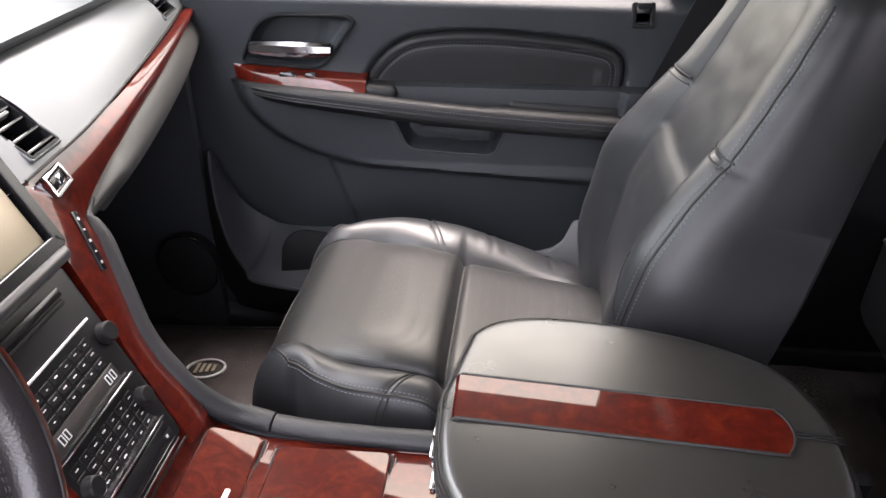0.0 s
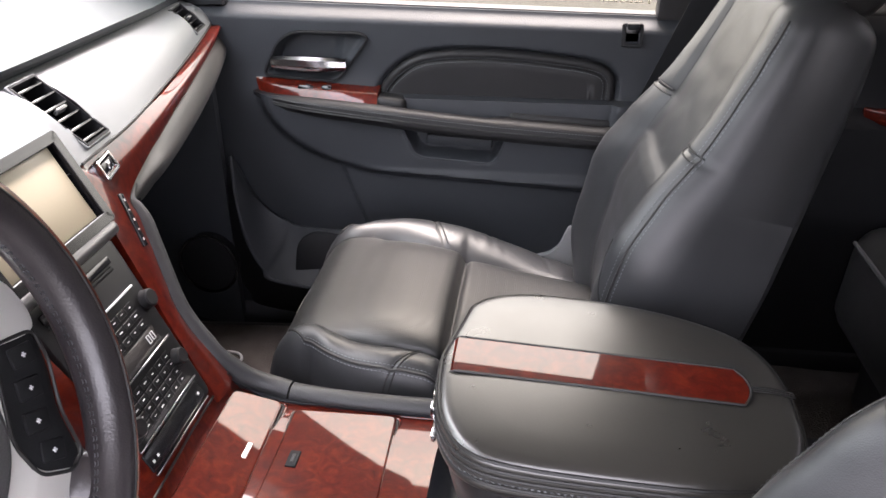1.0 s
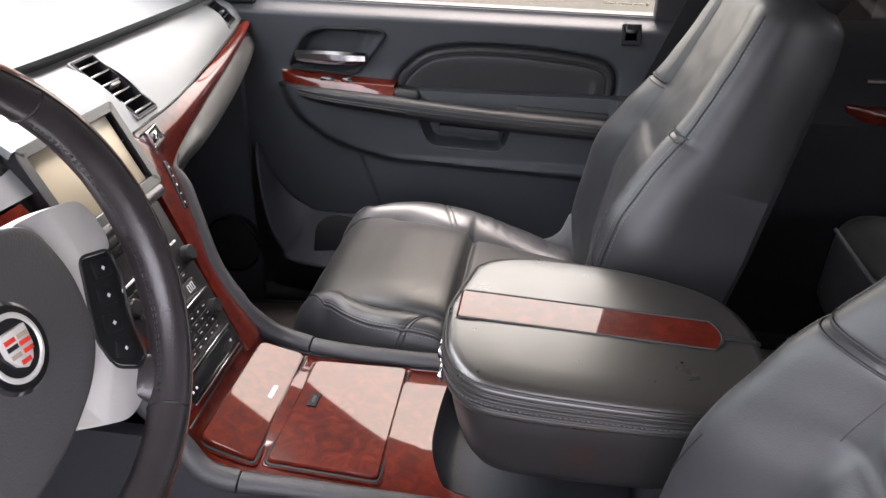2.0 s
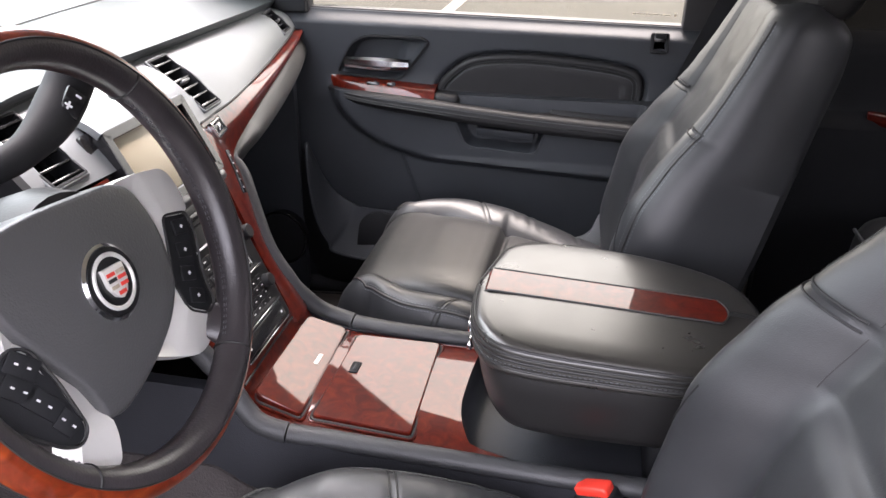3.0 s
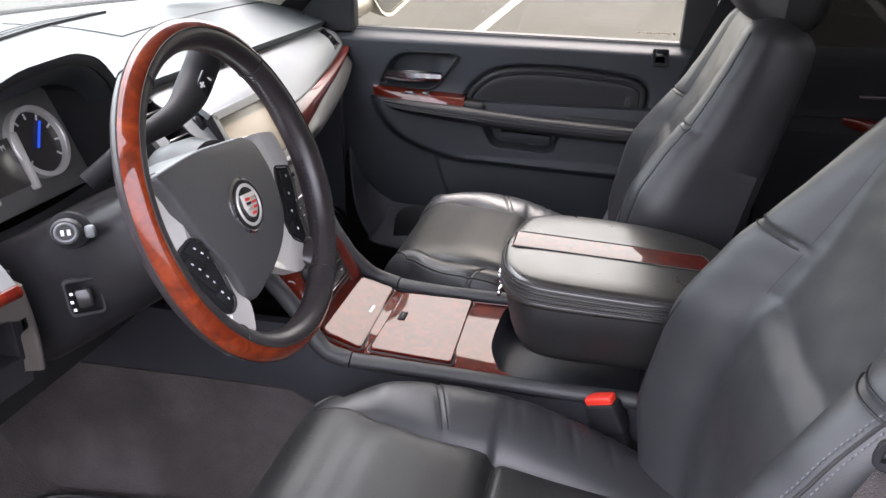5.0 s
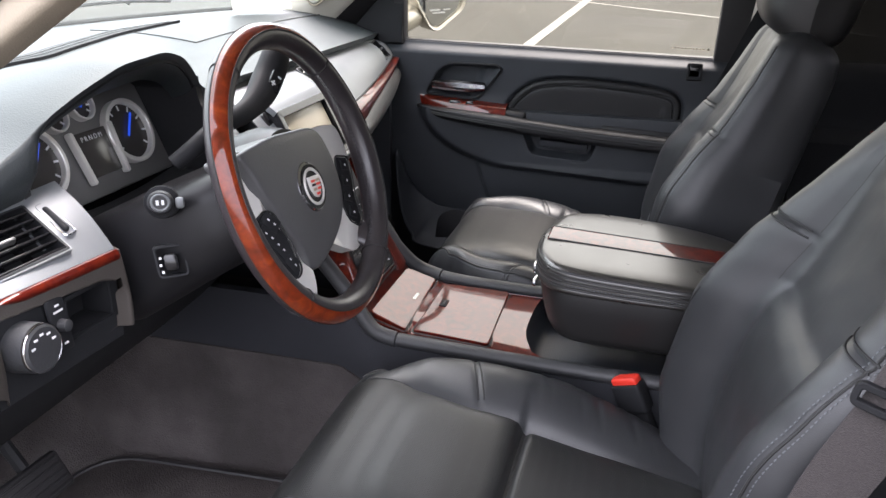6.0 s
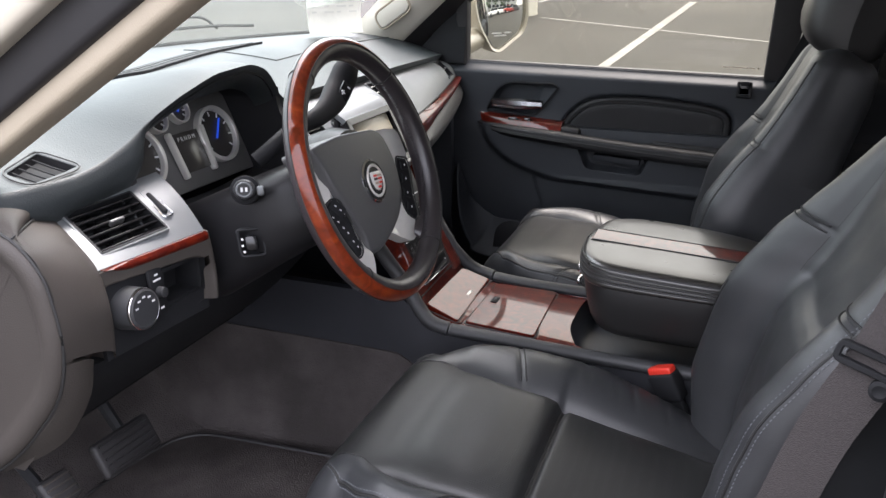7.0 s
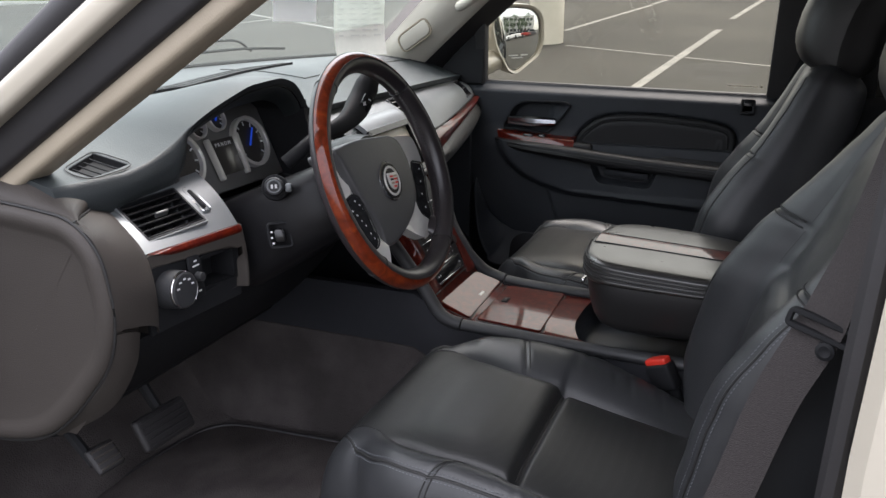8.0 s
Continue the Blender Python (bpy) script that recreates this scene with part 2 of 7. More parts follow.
SEAM = material("seam_shadow_cord", (0.008, 0.008, 0.008), 0.6)
SOFT = material("soft_black_plastic", (0.029, 0.030, 0.032), 0.50, spec=0.4, grain=0.0003, grain_scale=520, cells=True, var=0.2, var_scale=5, rough_var=0.06)
SKIN = material("grained_door_skin", (0.030, 0.033, 0.038), 0.50, spec=0.22, grain=0.0003, grain_scale=520, cells=True, var=0.2, var_scale=5, rough_var=0.06)
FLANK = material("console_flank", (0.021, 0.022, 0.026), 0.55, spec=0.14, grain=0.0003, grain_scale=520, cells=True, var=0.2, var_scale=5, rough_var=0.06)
DASH = material("dash_skin", (0.027, 0.032, 0.034), 0.48, spec=0.34, grain=0.0003, grain_scale=480, cells=True, var=0.15, var_scale=4, rough_var=0.05)
COVER = material("airbag_cover_skin", (0.060, 0.060, 0.062), 0.38, grain=0.0003, grain_scale=480, cells=True, var=0.15, var_scale=5, rough_var=0.05)
BROWN = material("warm_grey_plastic", (0.042, 0.0365, 0.0325), 0.58, spec=0.3, grain=0.0003, grain_scale=520, cells=True, var=0.15, var_scale=5, rough_var=0.06)
GREYROLL = material("grey_dash_roll", (0.045, 0.044, 0.042), 0.48, grain=0.0003, grain_scale=520, cells=True, var=0.12, var_scale=5, rough_var=0.05)
FASCIA = material("satin_black_fascia", (0.011, 0.011, 0.012), 0.42, spec=0.3, var=0.2, var_scale=30, rough_var=0.05)
BLACK = material("black_gloss_plastic", (0.010, 0.010, 0.011), 0.22, var=0.3, var_scale=20, rough_var=0.05)
MATT = material("matt_black_plastic", (0.0135, 0.014, 0.0155), 0.60, grain=0.0002, grain_scale=700, var=0.2, spec=0.15)
SILVER = material("satin_silver_paint", (0.168, 0.178, 0.184), 0.46, metal=0.4, grain=0.00006, grain_scale=1400, var=0.08, var_scale=6, rough_var=0.05)
SPOKE = material("satin_silver_spoke", (0.66, 0.65, 0.62), 0.32, metal=0.35, grain=0.00006, grain_scale=1400, var=0.08, var_scale=12, rough_var=0.05)
CHROME = material("chrome", (0.78, 0.78, 0.79), 0.09, metal=1.0, var=0.06, var_scale=30, rough_var=0.03)
# chrome with the dark cabin it mirrors put into its colour, for the door lever
DIMCHROME = material("dimmed_chrome", (0.42, 0.43, 0.45), 0.12, metal=1.0, var=0.06, var_scale=30, rough_var=0.03)
DARKSATIN = material("dark_satin_plastic", (0.10, 0.10, 0.10), 0.36, metal=0.4, var=0.1, var_scale=12)
CREAM = material("cream_trim_plastic", (0.55, 0.52, 0.45), 0.6, grain=0.0003, grain_scale=520, cells=True, var=0.08, var_scale=6)
SILL = material("grey_sill_plastic", (0.24, 0.24, 0.245), 0.6, grain=0.0003, grain_scale=520, cells=True, var=0.1, var_scale=6)
TAN = material("tan_pillar_plastic", (0.36, 0.31, 0.235), 0.6, grain=0.0003, grain_scale=520, cells=True, var=0.1, var_scale=6)
PAINT = material("champagne_car_paint", (0.50, 0.46, 0.38), 0.3, metal=0.15, coat=1.0, var=0.05, var_scale=5)
RUBBER = material("black_rubber", (0.014, 0.013, 0.014), 0.6, var=0.2, var_scale=30, grain=0.0002, grain_scale=300)
CARPET = material("dark_carpet", (0.064, 0.057, 0.056), 0.95, grain=0.004, grain_scale=330, var=0.45, var_scale=8, spec=0.1)
MAT = material("dark_floor_mat", (0.075, 0.066, 0.064), 0.95, grain=0.004, grain_scale=380, var=0.4, var_scale=10, spec=0.1)
WEBBING = material("belt_webbing", (0.035, 0.0295, 0.0288), 0.80, grain=0.0007, grain_scale=900, cells=True, var=0.3, var_scale=420)
RED = material("red_button", (0.60, 0.035, 0.02), 0.4)
FAINT = material("faint_print", (0.50, 0.49, 0.46), 0.8)
COLUMN = material("column_plastic", (0.009, 0.009, 0.0100), 0.36, spec=0.22, grain=0.0002, grain_scale=600, var=0.2)
INK = material("grey_print", (0.60, 0.60, 0.61), 0.5)
SCREEN = material("screen_face", (0.37, 0.33, 0.24), 0.35, spec=0.3, var=0.06, var_scale=5)
LCD = material("grey_display", (0.045, 0.042, 0.04), 0.2, var=0.1)
BLUE = material("blue_needle", (0.02, 0.05, 0.26), 0.4)
blue_bsdf = BLUE.node_tree.nodes["Principled BSDF"]                  # the needles are lit
blue_bsdf.inputs["Emission Color"].default_value, blue_bsdf.inputs["Emission Strength"].default_value = (0.03, 0.12, 1.0, 1), 0.05
PAPER = material("printed_paper", (0.62, 0.60, 0.55), 0.8, var=0.1, var_scale=30)
WHITE_PAPER = material("white_paper", (0.80, 0.80, 0.79), 0.8)
for m_ in (PAPER, WHITE_PAPER):                 # thin paper lets some daylight through
    t_ = m_.node_tree
    thin, both = t_.nodes.new("ShaderNodeBsdfTranslucent"), t_.nodes.new("ShaderNodeMixShader")
    thin.inputs["Color"].default_value = (0.80, 0.79, 0.75, 1)
    both.inputs["Fac"].default_value = 0.07
    t_.links.new(t_.nodes["Principled BSDF"].outputs[0], both.inputs[1])
    t_.links.new(thin.outputs[0], both.inputs[2])
    t_.links.new(both.outputs[0], t_.nodes["Material Output"].inputs["Surface"])
HEADLINER = material("headliner_cloth", (0.62, 0.58, 0.49), 0.9, grain=0.001, grain_scale=300, var=0.08)
LINE = material("road_paint", (0.17, 0.165, 0.155), 0.8, var=0.35, var_scale=3, grain=0.003, grain_scale=90)
CONCRETE = material("painted_concrete", (0.50, 0.47, 0.40), 0.85, var=0.2, var_scale=1.2, grain=0.004, grain_scale=60)
KERB = material("kerb_concrete", (0.48, 0.46, 0.43), 0.9, var=0.2, var_scale=2, grain=0.004, grain_scale=40)
LEAF = material("tree_leaves", (0.045, 0.085, 0.025), 0.6, var=0.5, var_scale=0.7)
GRASS = material("mown_grass", (0.10, 0.16, 0.035), 0.8, var=0.4, var_scale=1.5, grain=0.02, grain_scale=30)
BARK = material("bark", (0.09, 0.065, 0.045), 0.9, var=0.4, var_scale=6, grain=0.01, grain_scale=20)
CAR_WHITE = material("white_car_paint", (0.75, 0.75, 0.74), 0.3, coat=0.8)
CAR_RED = material("red_car_paint", (0.30, 0.035, 0.03), 0.3, coat=0.8)
CAR_DARK = material("dark_car_paint", (0.05, 0.05, 0.055), 0.3, coat=0.8)
CAR_GLASS = material("dark_car_glass", (0.015, 0.018, 0.02), 0.05)
FACADE = material("grey_facade", (0.38, 0.38, 0.37), 0.8, var=0.15, var_scale=0.5)


def burl(name, warm=1.0, gold=1.0):
    """Dark red lacquered burl wood."""
    m = material(name, (0.2, 0.03, 0.01), 0.35, coat=0.72, spec=0.06)
    t = m.node_tree
    b = t.nodes["Principled BSDF"]
    co = t.nodes["Texture Coordinate"].outputs["Object"]
    a = t.nodes.new("ShaderNodeTexNoise")
    a.inputs["Scale"].default_value, a.inputs["Detail"].default_value, a.inputs["Distortion"].default_value = 42, 7, 1.4
    t.links.new(co, a.inputs["Vector"])
    r = t.nodes.new("ShaderNodeValToRGB")
    e = r.color_ramp.elements
    e[0].position, e[0].color = 0.25, (0.040 * warm, 0.0042 * warm ** 1.6 * gold, 0.0026, 1)
    e[1].position, e[1].color = 0.70, (0.116 * warm, 0.0130 * warm ** 1.6 * gold, 0.0042 * warm, 1)
    mid = e.new(0.50)
    mid.color = (0.078 * warm, 0.0072 * warm ** 1.6 * gold, 0.0034 * warm, 1)
    t.links.new(a.outputs["Fac"], r.inputs["Fac"])
    f = t.nodes.new("ShaderNodeTexNoise")
    f.inputs["Scale"].default_value, f.inputs["Detail"].default_value = 240, 3
    t.links.new(co, f.inputs["Vector"])
    mix = t.nodes.new("ShaderNodeMix")
    mix.data_type, mix.blend_type = "RGBA", "MULTIPLY"
    mix.inputs["Factor"].default_value = 0.35
    t.links.new(r.outputs["Color"], mix.inputs["A"])
    t.links.new(f.outputs["Color"], mix.inputs["B"])
    t.links.new(mix.outputs["Result"], b.inputs["Base Color"])
    return m


WOOD = burl("burl_wood")
RIM_WOOD = burl("rim_burl_wood", 1.75, 1.1)


def glass(name, tint, gloss, veil=0.0):
    """Thin window glass: clear through, a mirror at grazing angles."""
    m = bpy.data.materials.new(name)
    m.use_nodes = True
    t = m.node_tree
    t.nodes.remove(t.nodes["Principled BSDF"])
    clear = t.nodes.new("ShaderNodeBsdfTransparent")
    clear.inputs["Color"].default_value = (*tint, 1)
    shine = t.nodes.new("ShaderNodeBsdfGlossy")
    shine.inputs["Roughness"].default_value = 0.0
    lw = t.nodes.new("ShaderNodeLayerWeight")
    lw.inputs["Blend"].default_value = 0.5
    power = t.nodes.new("ShaderNodeMath")
    power.operation = "POWER"
    power.inputs[1].default_value = 5.0
    t.links.new(lw.outputs["Facing"], power.inputs[0])
    fres = t.nodes.new("ShaderNodeMath")
    fres.operation, fres.use_clamp = "MULTIPLY_ADD", True
    fres.inputs[1].default_value, fres.inputs[2].default_value = gloss, 0.025
    t.links.new(power.outputs[0], fres.inputs[0])
    mix = t.nodes.new("ShaderNodeMixShader")
    t.links.new(fres.outputs[0], mix.inputs["Fac"])
    t.links.new(clear.outputs[0], mix.inputs[1])
    t.links.new(shine.outputs[0], mix.inputs[2])
    last = mix
    if veil:                                     # a pale veil put over the view by a translucent film that scatters daylight
        film = t.nodes.new("ShaderNodeBsdfTranslucent")
        film.inputs["Color"].default_value = (0.80, 0.82, 0.76, 1)
        last = t.nodes.new("ShaderNodeMixShader")
        last.inputs["Fac"].default_value = veil
        t.links.new(mix.outputs[0], last.inputs[1])
        t.links.new(film.outputs[0], last.inputs[2])
    t.links.new(last.outputs[0], t.nodes["Material Output"].inputs["Surface"])
    return m


GLASS = glass("side_glass", (0.76, 0.76, 0.70), 0.5)
PRIVACY = glass("privacy_glass", (0.10, 0.10, 0.095), 0.4)
WINDSHIELD = glass("windshield_glass", (0.88, 0.93, 0.90), 0.9, 0.010)


def asphalt():
    m = material("worn_asphalt", (0.17, 0.165, 0.15), 0.9, grain=0.006, grain_scale=70, spec=0.2)
    t = m.node_tree
    b = t.nodes["Principled BSDF"]
    co = t.nodes["Texture Coordinate"].outputs["Object"]
    big = t.nodes.new("ShaderNodeTexNoise")
    big.inputs["Scale"].default_value, big.inputs["Detail"].default_value = 0.35, 6
    fine = t.nodes.new("ShaderNodeTexNoise")
    fine.inputs["Scale"].default_value, fine.inputs["Detail"].default_value = 60, 3
    r1, r2 = t.nodes.new("ShaderNodeValToRGB"), t.nodes.new("ShaderNodeValToRGB")
    r1.color_ramp.elements[0].position, r1.color_ramp.elements[1].position = 0.38, 0.66
    r1.color_ramp.elements[0].color, r1.color_ramp.elements[1].color = (0.031, 0.030, 0.027, 1), (0.046, 0.044, 0.039, 1)
    r2.color_ramp.elements[0].color, r2.color_ramp.elements[1].color = (0.7, 0.7, 0.7, 1), (1, 1, 1, 1)
    for n, r in ((big, r1), (fine, r2)):
        t.links.new(co, n.inputs["Vector"])
        t.links.new(n.outputs["Fac"], r.inputs["Fac"])
    mix = t.nodes.new("ShaderNodeMix")
    mix.data_type, mix.blend_type = "RGBA", "MULTIPLY"
    mix.inputs["Factor"].default_value = 1
    t.links.new(r1.outputs["Color"], mix.inputs["A"])
    t.links.new(r2.outputs["Color"], mix.inputs["B"])
    t.links.new(mix.outputs["Result"], b.inputs["Base Color"])
    return m


ASPHALT = asphalt()


# ---- outside ----
def ground_z(y):
    return -0.04 + 0.078 * max(0.0, y - 1.6) if y < 45 else -0.04 + 0.078 * 43.4


gx = [-400, -120, -60, -30, -15, -6, -2, 2, 6, 15, 30, 60, 120, 400]
gy = [-400, -100, -30, -10, -3, 0, 1.6, 4, 8, 15, 25, 45, 120, 400]
ground = part("ground", sheet(lambda x, y: (x, y, ground_z(y)), gx, gy), ASPHALT, None, angle=80)
tagged(ground, "worn grey asphalt of an open car park", "car park", kind="structure")


def road_line(a, b, w, name="parking_line"):
    a, b = Vector((*a, 0)), Vector((*b, 0))
    d = (b - a).normalized()
    s = Vector((-d.y, d.x, 0)) * w / 2
    n = max(2, int((b - a).length / 0.6))

    def f(u, v):
        p = a.lerp(b, u) + s * v
        return (p.x, p.y, ground_z(p.y) + 0.006)

    ob = part(name, sheet(f, span(0, 1, n), [-1, 0, 1], (0, 0, -0.012)), LINE, None)
    return tagged(ob, "worn white painted parking bay line on asphalt", "road marking", "parking lines", "structure")


for a, b, w in (((-1.10, 6.3), (-0.41, 14.5), 0.13), ((-2.7, 12.1), (4.6, 8.3), 0.055), ((-3.24, 14.16), (-2.4, 19.6), 0.12), ((-2.42, 19.8), (-1.6, 25.5), 0.12),
                ((-0.3, 16.4), (0.35, 23.0), 0.12), ((-11.9, 14.3), (-11.0, 16.6), 0.11), ((-14.5, 18.4), (-7.3, 13.4), 0.11), ((3.2, 6.3), (3.9, 14.0), 0.13)):
    road_line(a, b, w)

# kerb and grass at the far side
kerb = part("kerb", rbox((40, 0.5, 0.16), pose(-25.5, 20.5, ground_z(20.0) + 0.08, 0, 0, 35), 0.03), KERB, None)
tagged(kerb, "pale concrete kerb along a grass verge", "kerb", kind="structure")
verge = part("grass_verge", rbox((40, 6, 0.2), pose(-27.2, 23.1, ground_z(20.0) + 0.22, 0, 0, 35), 0.05), GRASS, None)
tagged(verge, "mown green grass verge behind a kerb", "grass", kind="stuff")

# round concrete base of a light pole
pole = thing("light_pole", (-3.15, 12.45, ground_z(12.4)), "cream painted concrete light pole base on the asphalt", "light pole")
ring = [Vector((0.30 * math.cos(k * math.tau / 28), 0.30 * math.sin(k * math.tau / 28), 0)) for k in range(28)]
base = Vector((-3.15, 12.45, ground_z(12.4)))
part("concrete_base", loft([[base + p * s + Vector((0, 0, z)) for p in ring] for s, z in ((1.03, -0.1), (1.0, 0.04), (1.0, 0.95), (0.93, 1.0))]), CONCRETE, pole)
part("mast", loft([[base + p * s + Vector((0, 0, z)) for p in ring] for s, z in ((0.28, 0.99), (0.2, 7.5))]), FACADE, pole)


def parked_car(at, turn, paint, label):
    """A saloon far off: body, glasshouse, wheels."""
    car = thing("parked_car", at, label, "car", "far parked cars")
    m = Matrix.Translation(at) @ pose(0, 0, 0, 0, 0, turn)
    prof = [(-2.2, .35), (-2.25, .65), (-1.9, .85), (-1.0, .95), (1.3, .98), (2.1, .9), (2.25, .6), (2.2, .35)]
    part("body", loft([[m @ Vector((x * k, y, 0.3 + (z - 0.3) * h)) for x, z in prof] for y, k, h in ((-.9, .93, .9), (-.8, 1, 1), (.8, 1, 1), (.9, .93, .9))]), paint, car)
    top = [(-1.1, .93), (-0.45, 1.42), (0.7, 1.45), (1.5, .95)]
    part("glasshouse", loft([[m @ Vector((x * k, y, z)) for x, z in top] for y, k in ((-.78, 1), (-.62, .93), (.62, .93), (.78, 1))]), CAR_GLASS, car)
    part("roof", rbox((1.15, 1.25, 0.05), m @ pose(0.12, 0, 1.45), 0.02), paint, car)
    for x in (-1.4, 1.4):
        for y in (-.82, .82):
            w = bmesh.new()
            bmesh.ops.create_cone(w, cap_ends=True, segments=16, radius1=.33, radius2=.33, depth=.22, matrix=m @ pose(x, y, .33, 90))
            part("wheel", w, RUBBER, car)
    return car


parked_car((17.0, 2.7, 0.06), 82, CAR_WHITE, "white saloon parked at the far side of the lot")
parked_car((17.3, 5.3, 0.25), 82, CAR_WHITE, "white saloon parked in the same far row")
parked_car((17.6, 7.9, 0.42), 82, CAR_RED, "red saloon parked in the same far row")
parked_car((18.0, 10.5, 0.6), 82, CAR_DARK, "dark saloon parked in the same far row")


def tree(at, h, seed):
    rnd = random.Random(seed)
    t = thing("tree", at, "leafy green tree behind the far parked cars", "tree", "far trees")
    base = Vector(at)
    part("trunk", tube(smooth_path([base, base + Vector((.1, .05, h * .3)), base + Vector((.0, .1, h * .6))], 8), lambda k: .22 * (1 - .6 * k), 8), BARK, t)
    bm = bmesh.new()
    for k in range(420):
        a, u = rnd.uniform(0, math.tau), rnd.uniform(-1, 1)
        r = h * .33 * rnd.uniform(.35, 1.0) * (1 + .25 * math.sin(3 * a + seed))
        p = base + Vector((r * math.cos(a) * math.sqrt(1 - u * u), r * math.sin(a) * math.sqrt(1 - u * u), h * .66 + h * .32 * u))
        s = rnd.uniform(.12, .34)
        m = Matrix.Translation(p) @ Euler((rnd.uniform(0, 6), rnd.uniform(0, 6), rnd.uniform(0, 6))).to_matrix().to_4x4()
        v = [bm.verts.new(m @ Vector(q)) for q in ((-s, 0, 0), (0, -s * .5, s * .1), (s, 0, 0), (0, s * .5, -s * .1))]
        bm.faces.new((v[0], v[1], v[2]))
        bm.faces.new((v[0], v[2], v[3]))
    tagged(part("crown", bm, LEAF, t, smooth=False), kind="stuff")


for k, (x, y, h) in enumerate(((23, 1.0, 6.0), (25, 4.5, 7.5), (24, 8.0, 5.5), (27, 11.5, 8.0), (24, -3.0, 6.5))):
    tree((x, y, ground_z(y)), h, k)
block = thing("office_building", (48, 12, 0), "pale grey office building beyond the trees", "building")
part("wall", rbox((10, 26, 11), pose(48, 12, 5.5), 0.05), FACADE, block)
for row in range(3):
    for col in range(7):
        part("window", rbox((0.12, 2.2, 1.6), pose(42.98, 2.2 + col * 3.2, 2.6 + row * 3.2), 0.02), CAR_GLASS, block)

# ---- car body shell ----
body = thing("car_body", (0.6, C, 0.55), "champagne car body shell with cream headliner and driver's door open", "car", kind="structure")


def wshield(v, w):
    """The windshield: v across (-1..1), w up (0..1)."""
    y = C + v * (0.735 - 0.10 * w)
    bow = (1 - v * v)
    return (-0.515 - 0.21 * bow + w * (0.43 + 0.10 * bow), y, 1.395 + w * 0.385)


ws = part("windshield", sheet(wshield, span(-1, 1, 25), span(0, 1, 9), (0, 0, 0.005)), WINDSHIELD, body, "clear laminated windshield")
ws.visible_shadow = False
part("roof", sheet(lambda x, v: (x, C + v * 0.80, 1.86 - 0.05 * v * v - 0.02 * ease(1.2, 2.6, x)), span(-0.02, 2.6, 14), span(-1, 1, 13), (0, 0, 0.03)), PAINT, body)
part("headliner", sheet(lambda x, v: (x, C + v * 0.74, 1.815 - 0.04 * v * v - 0.02 * ease(1.2, 2.6, x)), span(-0.06, 2.55, 14), span(-1, 1, 13), (0, 0, 0.02)), HEADLINER, body)
part("floor_pan", rbox((2.9, 1.60, 0.05), pose(0.85, C, 0.575), 0.01), MATT, body)
part("firewall", rbox((0.05, 1.62, 0.80), pose(-0.72, C, 0.95), 0.01), MATT, body)
part("hood", sheet(lambda x, v: (x, C + v * 0.78, 1.30 - 0.10 * ease(-0.8, -2.0, x) - 0.05 * v * v), span(-2.0, -0.80, 8), span(-1, 1, 9), (0, 0, -0.03)), PAINT, body)
part("cowl", sheet(lambda v, w: (-0.60 - 0.21 * (1 - v * v) - 0.16 * w, C + v * 0.76, 1.375 - 0.05 * w), span(-1, 1, 17), span(0, 1, 4), (0, 0, -0.03)), MATT, body, "black plastic cowl below the windshield")
part("tailgate", rbox((0.06, 1.5, 0.75), pose(2.62, C, 0.98), 0.02), SOFT, body)
rear_glass = part("rear_glass", rbox((0.006, 1.36, 0.42), pose(2.60, C, 1.57, 0, 12, 0), 0), PRIVACY, body, "dark privacy glass")


def pillar_bar(name, a, b, size, mat_, r=0.01, roll=0.0, label=""):
    """A bar from a to b with a rounded oblong section."""
    a, b = Vector(a), Vector(b)
    z = (b - a).normalized()
    x = Vector((0, 1, 0)).cross(z).normalized()
    m = axes((a + b) / 2, x, z.cross(x), z) @ pose(0, 0, 0, 0, 0, roll)
    return part(name, rbox((size[0], size[1], (b - a).length), m, r, 3), mat_, body, label)


# passenger A pillar: cream trim with a tweeter, black door frame beside it
def pil_p(u, w):
    """u across the trim from the windshield to the door, w up."""
    x0, x1 = -0.475 + 0.46 * w, -0.315 + 0.50 * w
    k = math.sin(u * math.pi)
    return (x0 + (x1 - x0) * u, 0.715 + 0.05 * u - 0.03 * k - 0.06 * w, 1.385 + 0.42 * w + 0.015 * (1 - u))


part("pillar_trim", sheet(pil_p, span(0, 1, 11), span(-0.14, 1, 14), (0.0, 0.03, 0)), CREAM, body, "cream plastic windshield pillar trim")
# added strip that stops sky light leaking in between the trim and the door
part("pillar_filler", sheet(lambda u, w: Vector(pil_p(1, w)).lerp(Vector((pil_p(1, w)[0] + 0.07, 0.822, pil_p(1, w)[2] + 0.01)), u), span(0, 1, 4), span(-0.16, 1, 14), (0.0, 0.008, 0)), RUBBER, body, "black filler strip closing the gap between pillar and door")
tm = axes((-0.325, 0.690, 1.462), (0.83, 0.0, 0.55), (-0.5, -0.25, 0.83), (0.18, -0.97, 0.1))
part("tweeter_grille", plate(rounded([(-.058, -.022), (.05, -.022), (.058, .022), (-.05, .022)], .02), 0.012, tm, 0.004), CREAM, body, "cream oval tweeter grille")
part("tweeter_rim", band(rounded([(-.064, -.028), (.056, -.028), (.064, .028), (-.056, .028)], .024), 0.005, 0.006, tm @ pose(0, 0, -0.003)), TAN, body)
part("grab_handle", tube(smooth_path([(-0.165, 0.655, 1.545), (-0.14, 0.625, 1.552), (-0.06, 0.62, 1.60), (0.02, 0.62, 1.655), (0.05, 0.65, 1.68)], 18), 0.014, 10), CREAM, body, "cream grab handle")

